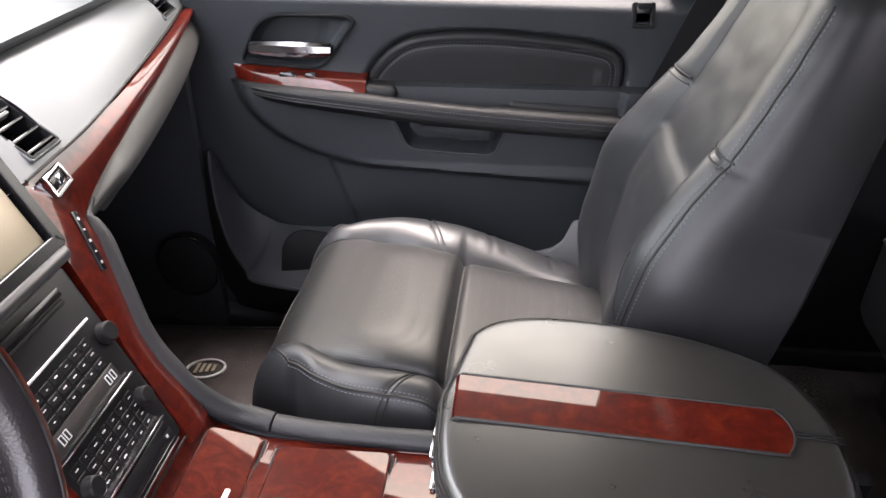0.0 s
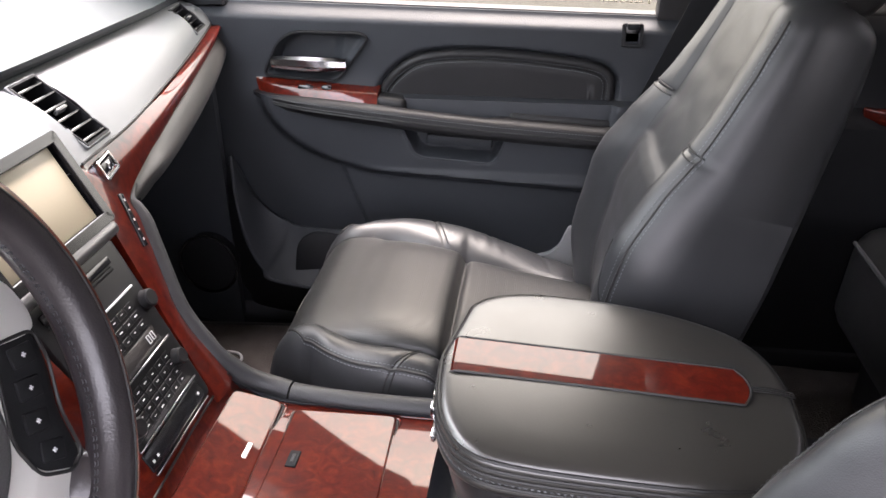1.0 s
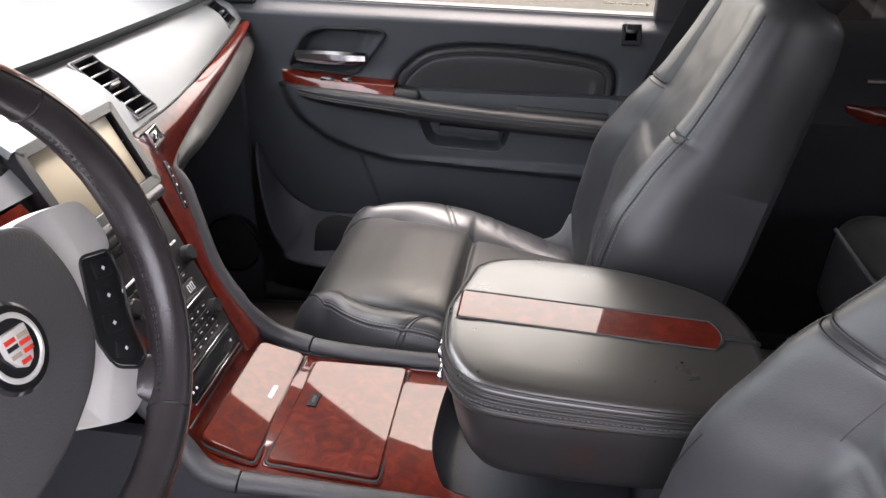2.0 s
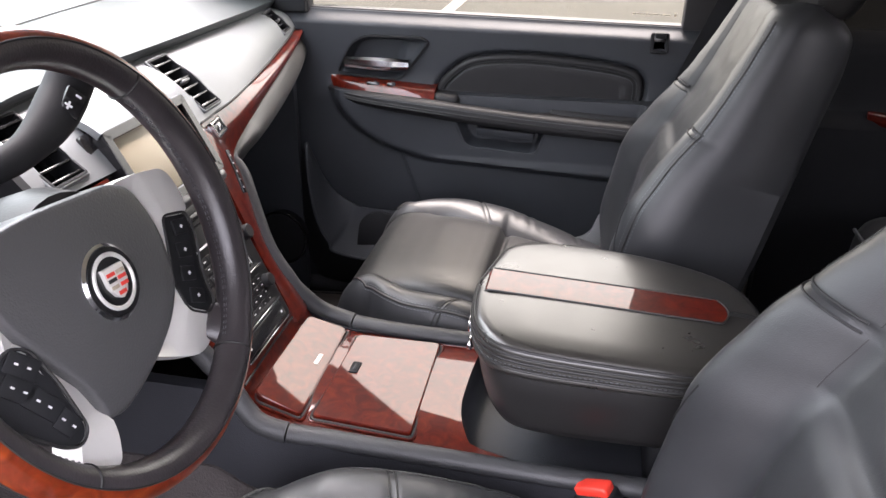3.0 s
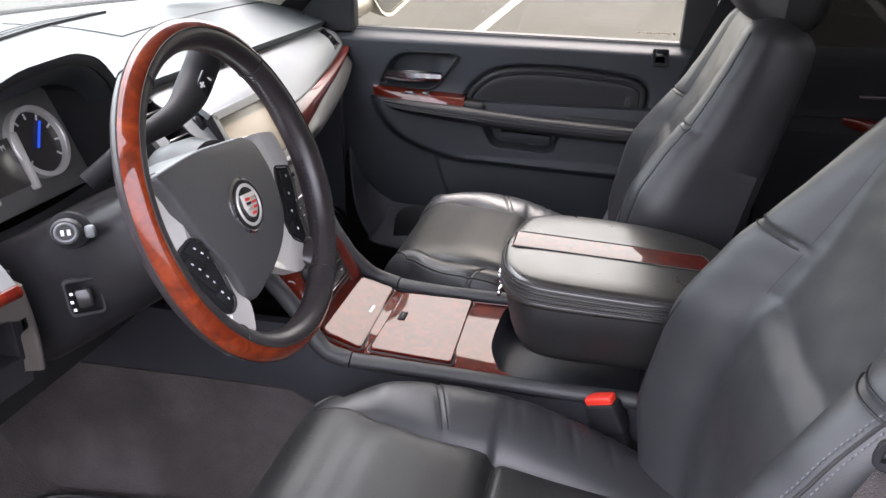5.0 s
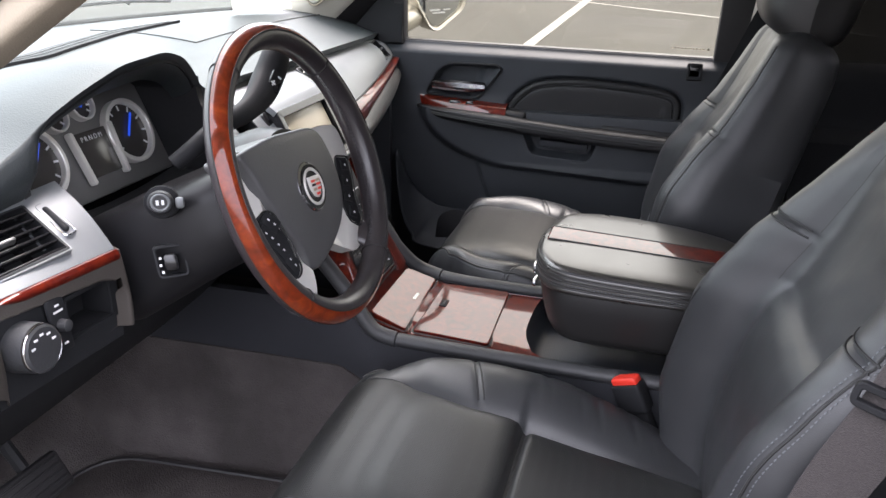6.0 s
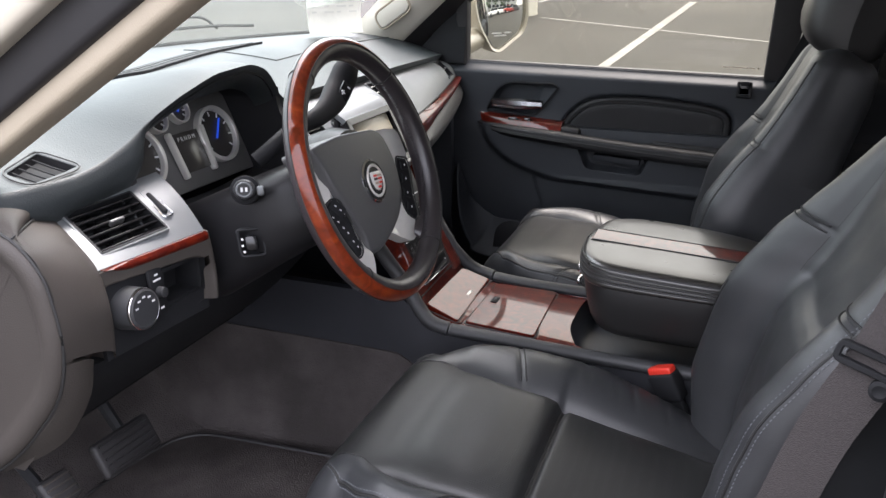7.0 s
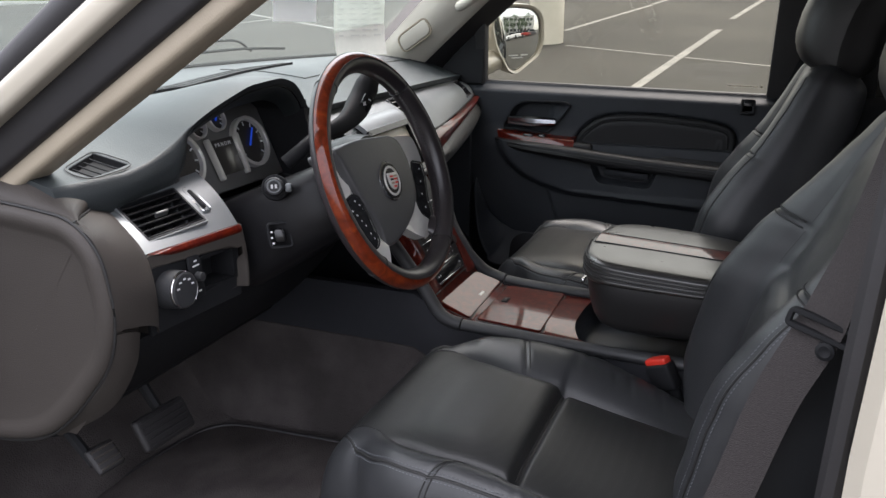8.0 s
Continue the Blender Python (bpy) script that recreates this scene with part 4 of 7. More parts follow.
part("window_frame", rbox((0.05, 0.04, 0.50), pose(0.915, 0.82, 1.55, 6), 0.01), RUBBER, rdoor)
rp = part("pane", sheet(lambda x, z: (x, 0.852 - 0.11 * (z - 1.28), z), [0.93, 1.72], [1.28, 1.80], (0, 0.004, 0)), PRIVACY, rdoor, "dark privacy glass")
rdoor_d = thing("rear_door", (1.30, -0.85, 0.60), "closed black rear door on the driver's side", "car door")
part("door_skin", rbox((0.75, 0.06, 0.72), pose(1.35, -0.86, 0.95), 0.02), SKIN, rdoor_d)
rp = part("pane", sheet(lambda x, z: (x, -0.882 + 0.11 * (z - 1.28), z), [0.98, 1.72], [1.30, 1.80], (0, -0.004, 0)), PRIVACY, rdoor_d, "dark privacy glass")


# ---- seats ----
def seat(cx, cy, back, label, side, back_y, edge, inner, outer, lean, nose, early, cross):
    """A front seat: cushion front at x = cx, centred on cy; backrest at back, back_y. side: +1 where the console lies towards +y.
    edge: half the cushion's width; inner, outer: how far from the middle the bolster seams run, on the console's side and the door's;
    lean: how much more the bolster by the console stands forward; nose: how far the rounded front reaches;
    early: how much further forward the bolsters begin to fall; cross: how far back the seam across the seat lies."""
    ob = thing("front_seat", (cx + 0.25, cy, 0.62), label, "seat", "front seats")
    L, ZB = 0.500, 0.70
    ACROSS = [0.0, 0.02, 0.04, 0.06, 0.08, 0.10, 0.12, 0.134, 0.144, 0.150, 0.154, 0.1575, 0.160, 0.1625, 0.166, 0.170, 0.175, 0.180, 0.186, 0.192, 0.198, 0.204, 0.210, 0.216, 0.221, 0.226, 0.230, 0.233, 0.2355, 0.237, 0.238]

    def seam(s, y):
        k = inner if y * side > 0 else outer
        return k + max(0.0, 0.182 - k) * (max(0.0, 0.17 - s) / 0.17) ** 1.5

    def even(s, y):
        """The place across an even seat that answers to y."""
        k, a = seam(s, y), abs(y)
        return a / k * 0.160 if a < k else 0.160 + (a - k) / (edge - k) * 0.078

    def uneven(s, a, sgn):
        k = seam(s, sgn)
        return sgn * (a / 0.160 * k if a < 0.160 else k + (a - 0.160) / 0.078 * (edge - k))

    def over(a):
        """Where the seam over the bolster runs."""
        return 0.168 - 0.048 * (a - 0.16) / 0.078

    def top_z(s, y):
        """Height of the cushion's top; s: metres from the front."""
        a = even(s, y)
        zc = lerp([(0.0, 0.9435), (0.04, 0.9465), (0.13, 0.947), (0.185, 0.941), (0.205, 0.934), (0.217, 0.920), (0.235, 0.917), (0.31, 0.902), (0.50, 0.873)], s - cross if s > 0.12 else s)
        zb = lerp([(0.0, 0.9455), (0.03, 0.954), (0.07, 0.965), (0.15, 0.966), (0.21, 0.961), (0.264, 0.952), (0.315, 0.936), (0.365, 0.917), (0.42, 0.895), (0.58, 0.845)], s + early)
        flat = side < 0 and y * side > 0                              # by the console the passenger's bolster is low
        dip = zc - 0.009 * ease(0.0, 0.08, s) * ease(0.20, 0.235, s) - 0.012 * ease(0.0, 0.08, s) * ease(0.235, 0.20, s)
        if a < 0.160:
            z = zc + 0.005 * ease(0.02, 0.10, s) + (dip - zc) * (a / 0.160) ** 7
            z -= 0.007 * bell(s - cross, 0.217, 0.006)                                                       # seam across the seat
        else:
            q = (a - 0.160) / 0.078
            top = dip + 0.014 if flat else zb
            z = dip + (top - dip) * math.sin(min(1.0, q / 0.60) * math.pi / 2) ** 0.85 - 0.020 * (max(0.0, q - 0.60) / 0.40) ** 2
            z -= 0.0035 * bell(s, over(a), 0.004)
            z += (0.0004 if flat else 0.0012) * noise.noise((s * 22, y * 9, 3.1 + cy)) * ease(0.10, 0.26, s) * ease(0.0, 0.3, q)
            z -= 0.0070 * max(0.0, noise.noise((s * 75 + 18 * y, y * 6, 5.3 + cy)) - 0.05) * ease(0.17, 0.28, s) * ease(0.15, 0.6, q)   # creases in the worn leather
        z -= 0.004 * bell(a, 0.160, 0.005) * ease(0.03, 0.08, s)                                     # seam to the side bolster
        return z

    def seat_half(s):
        return lerp([(0.0, 0.190), (0.04, 0.215), (0.12, 0.233), (0.36, 0.238), (0.50, 0.215)], s) * edge / 0.238

    def ring_at(s, k, front):
        """k: how much of the full height and width is reached in the rounded front."""
        hw = seat_half(s) - 0.028 * (1 - k)
        row = []
        for y0 in [uneven(s, a, -1) for a in ACROSS[:0:-1]] + [uneven(s, a, 1) for a in ACROSS]:
            y = y0 * hw / edge
            e = (1 - min(1, abs(y) / hw) ** 8) ** (1 / 2.6)
            z = ZB + (top_z(s, y0) - ZB) * (0.70 + 0.30 * e) * (1.0 if not front else (0.56 + 0.44 * k))
            row.append((cx + s, cy + y, z))
        row += [(row[-1][0], cy + hw * 0.97, ZB), (row[0][0], cy - hw * 0.97, ZB)]
        return row

    rings = []
    for q in span(0, 1, 10):
        k = math.sin(q * math.pi / 2)
        x = -nose * (1 - (1 - math.cos(q * math.pi / 2)) ** 0.9)
        r = ring_at(0.0, k, True)
        rings.append([(cx + x, p[1], p[2]) for p in r])
    for s in span(0.008, L, 150):
        rings.append(ring_at(s, 1.0, False))
    cush = part("cushion", loft(rings), LEATHER, ob, "black leather seat cushion with side bolsters and perforated middle")
    for c in (18, 42):                                # seams between the middle and the bolsters
        part("insert_seam", tube(smooth_path([Vector(r[c]) + Vector((0, 0, 0.0002)) for r in rings[3:140:4]], 120), 0.0013, 6), SEAM, ob)
    row = rings[10 + round((0.217 + cross - 0.008) / (L - 0.008) * 149)]
    part("cross_seam", tube([Vector(p) + Vector((0, 0, 0.0003)) for p in row[18:43]], 0.0016, 6), SEAM, ob)
    cush.data.materials.append(PERFORATED)
    at = ORIGIN[ob.name]
    for f in cush.data.polygons:
        p = f.center + at
        if f.normal.z > 0.1 and even(max(0.0, p.x - cx), (p.y - cy) * edge / seat_half(max(0.0, p.x - cx))) < 0.160:
            f.material_index = 1

    def on_top(s, y, up=0.001):
        e = (1 - min(1, abs(y) / seat_half(s)) ** 8) ** (1 / 2.6)
        return Vector((cx + s, cy + y, ZB + (top_z(s, y * edge / seat_half(s)) - ZB) * (0.70 + 0.30 * e) + up))

    # seams: across the middle, over the bolsters, round the front
    for sgn in (-1, 1):
        for off in (-0.0045, 0.0045):
            part("bolster_seam", tube([on_top(over(a) + off, uneven(0.13, a, sgn), 0.0003) for a in span(0.165, 0.228, 14)], 0.0012, 6), SEAM, ob)
    def rim(f, sgn, up):
        """A line that keeps to f of the half width: along the side, then round the front corner."""
        pts = [on_top(q, sgn * f * seat_half(q), up) for q in span(0.38, 0.008, 34)]
        for w in span(0.97, 0.66, 10):
            k = math.sin(w * math.pi / 2)
            hw = seat_half(0.0) - 0.028 * (1 - k)
            y = sgn * hw * (f - 0.40 * (0.97 - w))
            e = (1 - min(1, abs(y) / hw) ** 8) ** (1 / 2.6)
            z = ZB + (top_z(0.0, y * edge / hw) - ZB) * (0.70 + 0.30 * e) * (0.56 + 0.44 * k)
            pts.append(Vector((cx - nose * (1 - (1 - math.cos(w * math.pi / 2)) ** 0.9) - up, cy + y, z)))
        return smooth_path(pts, 90)

    for sgn in (-1, 1):
        part("piping", tube(rim(0.925, sgn, 0.0008), 0.0022, 6), SEAM, ob, "piped seam round the cushion")
        for f in (0.9097, 0.9378):
            part("piping_stitches", stitches(rim(f, sgn, 0.0008), (-0.2, sgn * 0.5, 1)), THREAD, ob, "grey stitching along the piping", smooth=False)
    front = smooth_path([Vector((cx + x * nose / 0.055, cy + y, z)) for y, x, z in ((-0.172, -0.028, 0.892), (-0.12, -0.043, 0.884), (0, -0.050, 0.880), (0.12, -0.043, 0.884), (0.172, -0.028, 0.892))], 40)
    part("front_seam", tube(front, 0.0018, 6), SEAM, ob)
    part("seat_base", rbox((0.44, 0.40, 0.12), pose(cx + 0.27, cy, 0.69), 0.02), MATT, ob, "black seat base")
    part("side_shield", rbox((0.42, 0.03, 0.11), pose(cx + 0.28, cy - side * (edge - 0.003), 0.75), 0.012), SOFT, ob, "black plastic side shield")
    for dx in (0.10, 0.42):
        for dy in (-0.17, 0.17):
            part("seat_rail_leg", rbox((0.07, 0.03, 0.06), pose(cx + dx, cy + dy, 0.635), 0.006), MATT, ob)

    # backrest
    foot = Vector((back, back_y, 0.85))
    up = Vector((math.sin(radians(15)), 0, math.cos(radians(15))))
    fwd = Vector((-math.cos(radians(15)), 0, math.sin(radians(15))))

    def half(a):
        if side > 0:
            return lerp([(0.0, 0.205), (0.10, 0.234), (0.30, 0.238), (0.42, 0.226), (0.52, 0.206), (0.60, 0.180)], a)
        return lerp([(0.0, 0.205), (0.10, 0.238), (0.22, 0.238), (0.30, 0.226), (0.42, 0.200), (0.52, 0.182), (0.60, 0.165)], a)

    def face(a, y):
        """How far the front stands forward of the back's mid plane."""
        w = half(a)
        k = abs(y) / w
        f = lerp([(0.0, 0.066), (0.10, 0.088), (0.22, 0.090), (0.32, 0.078), (0.42, 0.058), (0.52, 0.046), (0.60, 0.034)], a)
        bol = lerp([(0, 0.040), (0.10, 0.054), (0.24, 0.058), (0.32, 0.046), (0.40, 0.028), (0.50, 0.012), (0.60, 0.004)], a)
        if y * side > 0:
            bol += lean * ease(0.60, 0.35, a)
        f += bol * math.sin(min(1.0, max(0.0, k - 0.50) / 0.36) * math.pi / 2) ** 1.3
        f -= 0.006 * bell(abs(y), 0.56 * w, 0.005)
        if k < 0.56:                                     # a puffed lower pad over a recessed upper panel
            r = abs(y) / (0.56 * w)
            cut = 0.312 + 0.006 * r
            f += 0.007 * ease(0.02, 0.25, a) * ease(cut + 0.003, cut - 0.030, a) * (1 - r ** 8) - 0.006 * ease(cut - 0.006, cut + 0.010, a) * (1 - r ** 10) - 0.002 * bell(a, cut, 0.004)
        else:
            f -= 0.0035 * bell(a, 0.385, 0.004)
        f += 0.0020 * noise.noise((a * 11, y * 9, 7.7 + cy)) + 0.0012 * noise.noise((a * 30 + 9 * y, y * 22, 2.7 + cy))
        return f

    def back_ring(a, k):
        w = half(a) * (0.86 + 0.14 * k)
        row = []
        for q in span(-math.pi / 2, math.pi / 2, 73):
            y = w * math.sin(q)
            e = (1 - min(1, abs(y) / w) ** 6) ** (1 / 3)
            t = (face(min(a, 0.60), y) * k) * (0.45 + 0.55 * e) + (1 - e) * -0.022
            row.append(foot + up * a + Vector((0, y, 0)) + fwd * t)
        th = lerp([(0, -0.100), (0.25, -0.100), (0.5, -0.100), (0.60, -0.088)], a)
        for q in span(1, -1, 17)[1:-1]:
            e = (1 - abs(q) ** 6)
            row.append(foot + up * a + Vector((0, w * 0.985 * q, 0)) + fwd * (th * k * (0.35 + 0.65 * e)))
        return row

    rr = [back_ring(a, 1.0) for a in span(0.0, 0.560, 110)]
    for q in span(0.10, 1, 10):
        rr.append(back_ring(0.560 + 0.042 * math.sin(q * math.pi / 2), math.cos(q * math.pi / 2) * 0.94 + 0.06))
    part("backrest", loft(rr), LEATHER, ob, "reclined black leather backrest with side bolsters")

    def on_face(a, y, out=0.0015):
        w = half(a)
        e = (1 - min(1, abs(y) / w) ** 6) ** (1 / 3)
        return foot + up * a + Vector((0, y, 0)) + fwd * (face(a, y) * (0.45 + 0.55 * e) + (1 - e) * -0.022 + out)

    for sgn in (-1, 1):
        def edge_pt(a, d, o):
            w = half(a)
            y = sgn * (w * 0.955 - d)
            e = (1 - min(1, abs(y) / w) ** 6) ** (1 / 3)
            return foot + up * a + Vector((0, y, 0)) + fwd * (face(a, y) * (0.45 + 0.55 * e) + (1 - e) * -0.022 + o)
        for d_, o_, k_ in ((0.004, 0.001, 1.0), (0.013, 0.0015, 0.5)):
            part("edge_stitching", stitches([edge_pt(a, d_, o_) for a in span(0.05, 0.566, 70)], fwd + Vector((0, sgn * k_, 0))), THREAD, ob, "grey double stitching", smooth=False)
        part("edge_seam", tube([edge_pt(a, 0.0085, 0.0) for a in span(0.05, 0.566, 70)], 0.0018, 6), SEAM, ob)
        for off in (-0.005, 0.005):
            part("bolster_seam", tube([on_face(0.385 + off, sgn * half(0.385) * k, 0.0003) for k in span(0.58, 0.93, 16)], 0.0014, 6), SEAM, ob)
        part("pad_seam", tube([on_face(a, sgn * half(a) * 0.56, 0.0008) for a in span(0.06, 0.54, 60)], 0.0012, 6), SEAM, ob)
    part("bolster_crease", tube([on_face(0.150 + 0.10 * k, side * half(0.2) * (0.93 - 0.16 * math.sin(k * 1.4)), 0.0004) for k in span(0, 1, 20)], 0.0009, 6), SEAM, ob)
    # head restraint
    hp = foot + up * 0.682 - fwd * 0.012
    hr = []
    for q in span(-1, 1, 25):
        k = (1 - abs(q) ** 5) ** 0.5
        row = []
        for t in span(0, math.tau, 29)[:-1]:
            cx_, sx_ = math.cos(t), math.sin(t)
            ax = abs(cx_) ** 0.6 * (1 if cx_ > 0 else -1)
            az = abs(sx_) ** 0.6 * (1 if sx_ > 0 else -1)
            row.append(hp + Vector((0, 0.145 * q, 0)) + fwd * (0.088 * ax * k + 0.012 * (1 - az * az)) + up * (0.104 * az * (0.86 + 0.14 * k)))
        hr.append(row)
    part("head_restraint", loft(hr), LEATHER_PLAIN, ob, "padded black leather head restraint")
    for dy in (-0.06, 0.06):
        part("restraint_post", tube([foot + up * a + Vector((0, dy, 0)) for a in (0.55, 0.66)], 0.007, 10), CHROME, ob)
    return ob


seat(0.147, 0.437, 0.640, "black leather passenger seat with stitched bolsters, worn and empty", -1, 0.440, 0.256, 0.187, 0.135, 0.0, 0.075, 0.08, -0.012)
seat(0.182, -0.448, 0.732, "black leather driver's seat with creased bolsters, worn and empty", 1, -0.425, 0.264, 0.108, 0.186, 0.034, 0.080, 0.0, 0.020)

# rear bench behind
bench = thing("rear_seat", (1.35, 0.40, 0.62), "black leather rear captain seat behind the passenger seat", "seat")
part("cushion", rbox((0.50, 0.52, 0.22), pose(1.28, 0.42, 0.87, 0, 4, 0), 0.06, 5), LEATHER, bench)
part("backrest", rbox((0.16, 0.50, 0.66), pose(1.62, 0.42, 1.20, 0, 22, 0), 0.06, 5), LEATHER, bench)
part("piping", tube([(1.03, y, 0.965) for y in span(0.20, 0.62, 10)], 0.004, 6), THREAD, bench)
part("seat_base", rbox((0.42, 0.40, 0.16), pose(1.30, 0.42, 0.70), 0.02), MATT, bench)


# ---- dashboard ----
dash = thing("dashboard", (-0.30, C, 0.90), "dark dashboard with satin silver panels and red burl wood bands", "dashboard")


def brow(y):
    """The dash pad's rear lip: x and z along the car's width."""
    x = lerp([(-0.80, -0.178), (-0.70, -0.162), (-0.62, -0.160), (-0.40, -0.150), (-0.18, -0.150), (0.10, -0.140), (0.30, -0.145), (0.55, -0.165), (0.83, -0.225)], y)
    z = lerp([(-0.80, 1.330), (-0.62, 1.332), (-0.40, 1.345), (-0.12, 1.362), (0.30, 1.360), (0.60, 1.352), (0.83, 1.335)], y)
    return x, z


HOOD_LIP = [(-0.72, 1.330), (-0.65, 1.342), (-0.60, 1.362), (-0.55, 1.393), (-0.49, 1.420), (-0.43, 1.437), (-0.36, 1.440), (-0.30, 1.428), (-0.262, 1.404), (-0.235, 1.374), (-0.205, 1.362)]


def hood_rise(y):
    """How far the hood over the gauges stands above the plain lip."""
    if not -0.72 < y < -0.205:
        return 0.0
    return max(0.0, lerp(HOOD_LIP, y) - 0.004 - brow(y)[1])


def dash_top(y, u):
    """u from the windshield (0) over the lip (1) and under it (to 1.25)."""
    bx, bz = brow(y)
    v = (y - C) / 0.80
    fx, fz = -0.53 - 0.21 * max(0, 1 - v * v), 1.398
    if u <= 1:
        x = fx + (bx - fx) * u
        z = fz + (bz - fz) * ease(0.35, 1.0, u) * 0.6 + (bz - fz) * 0.4 * u + 0.010 * math.sin(u * math.pi)
        r = ease(0.90, 1.0, u)
        z -= 0.012 * r * r
        wide = 0.25 * hood_rise(y - 0.03) + 0.5 * hood_rise(y) + 0.25 * hood_rise(y + 0.03)
        k = ease(0.55, 0.95, u)
        z += (wide * (1 - k) + (hood_rise(y) + 0.012 * r * r) * k) * ease(0.46, 0.97, u)            # hood over the gauges
        return (x + 0.045 * bell(y, -0.405, 0.20) * ease(0.5, 1, u), y, z)
    x, yy, z = dash_top(y, 1)
    k = (u - 1) / 0.25
    w = ease(-0.560, -0.590, y)                  # over the end vent the pad runs down to the vent panel
    if w > 0:
        e = min(1.15, (-0.56 - y) / 0.152)
        tx, tz = x - 0.012, 1.298 - 0.024 * e
        px, pz = x - 0.035 * k + 0.006 * math.sin(k * math.pi), z - 0.028 * k
        q = math.sin(k * math.pi / 2)
        return (px + (x + (tx - x) * k + 0.012 * math.sin(k * math.pi) - px) * w, yy, pz + (z + (tz - z) * k - pz) * w)
    return (x - 0.035 * k + 0.006 * math.sin(k * math.pi), yy, z - 0.028 * k)


DEM = Vector((-0.203, -0.699))
dem = [Vector(p) for p in ((-0.244, -0.664), (-0.1706, -0.6597), (-0.166, -0.746), (-0.216, -0.748))]
DEM_HOLE = [tuple(p) for p in rounded([DEM + (q - DEM) * 0.92 for q in dem], 0.006, 3)]
us = span(0, 0.68, 52) + span(0.69, 0.95, 44) + span(0.957, 1.0, 8) + span(1.03, 1.25, 8)
ys = span(-0.80, -0.762, 4) + span(-0.757, -0.620, 46) + span(-0.612, 0.83, 98)
part("dash_pad", sheet(dash_top, ys, us, (-0.01, 0, -0.012), skip=lambda p: p.z > 1.30 and p.x < -0.1 and -0.76 < p.y < -0.62 and outside((p.x, p.y), DEM_HOLE) < 0), DASH, dash, "grained dark dash pad", angle=75)
# seam lines in the pad
part("pad_seam", tube([Vector(dash_top(y, 0.66 - 0.10 * math.sin((y - 0.1) * 2.2))) + Vector((0, 0, 0.0006)) for y in span(0.10, 0.80, 40)], 0.0016, 6), SEAM, dash)
part("pad_seam", tube([Vector(dash_top(0.10 + 0.0 * u, u)) + Vector((0, 0, 0.0006)) for u in span(0.25, 0.66, 16)], 0.0016, 6), SEAM, dash)
# defroster slot


def pad_at(x, y, up=0.0):
    """The place on the pad's top at x and y."""
    v = (y - C) / 0.80
    fx = -0.53 - 0.21 * max(0, 1 - v * v)
    return Vector(dash_top(y, (x - fx) / (brow(y)[0] - fx))) + Vector((0, 0, up))


def slot_pt(y, k, up):
    """A place in the long slot below the windshield: k across it."""
    x = lerp([(-0.40, -0.395), (-0.25, -0.412), (-0.10, -0.445), (0.085, -0.485), (0.28, -0.505)], y) - 0.034 * k * min(1, (y + 0.41) * 9, (0.31 - y) * 5)
    return pad_at(x, y, up)


part("defroster_slot", sheet(lambda y, k: slot_pt(y, k, 0.0055), span(-0.40, 0.30, 50), [0, 0.25, 0.5, 0.75, 1], (0, 0, -0.006)), MATT, dash, "black defroster slot")
for k in range(2):
    part("defroster_rib", tube([slot_pt(y, 0.33 + 0.33 * k, 0.0060) for y in span(-0.38, 0.26, 40)], 0.0012, 6), BLACK, dash)


part("glass_seal", tube([Vector(dash_top(y, 0.0)) + Vector((0.006, 0, 0.004)) for y in span(-0.74, 0.72, 50)], 0.006, 8), MATT, dash, "black seal below the windshield")

# silver passenger panel, wood band and grey roll below it
def low_edge(y):
    """The panel's lower edge."""
    x = lerp([(-0.25, -0.066), (-0.10, -0.054), (0.05, -0.050), (0.187, -0.057), (0.45, -0.100), (0.66, -0.140), (0.84, -0.183)], y)
    z = lerp([(-0.25, 1.264), (0.05, 1.262), (0.187, 1.264), (0.45, 1.268), (0.66, 1.276), (0.84, 1.280)], y)
    return x, z


def panel(y, u):
    bx, bz = brow(y)
    x0, z0 = bx - 0.012, bz - 0.016
    x1, z1 = low_edge(y)
    b = 0.012 * math.sin(u * math.pi)
    return (x0 + (x1 - x0) * u + b * 0.7, y, z0 + (z1 - z0) * u + b * 0.7)


part("trim_gap", tube([Vector(panel(y, 1.0)) for y in span(0.10, 0.80, 40)], 0.0018, 6), SEAM, dash)


def wood_low(y):
    x, z = low_edge(y)
    h = lerp([(0.187, 0.046), (0.30, 0.040), (0.55, 0.028), (0.78, 0.018), (0.84, 0.010)], y)
    return x, z, h


def lean_in(y):
    """How far the band has turned into the slope of the centre stack."""
    return 1 - ease(0.17, 0.42, y)


def wood_band(y, u):
    x, z, h = wood_low(y)
    k = lean_in(y)
    return (x + 0.014 * math.sin(u * math.pi * 0.8) * (1 - 0.75 * k) + 0.004 - 0.010 * k + 0.46 * h * u * k, y, z - 0.003 - h * u)




part("dash_core", rbox((0.40, 1.50, 0.30), pose(-0.49, C, 1.18), 0.03), MATT, dash)


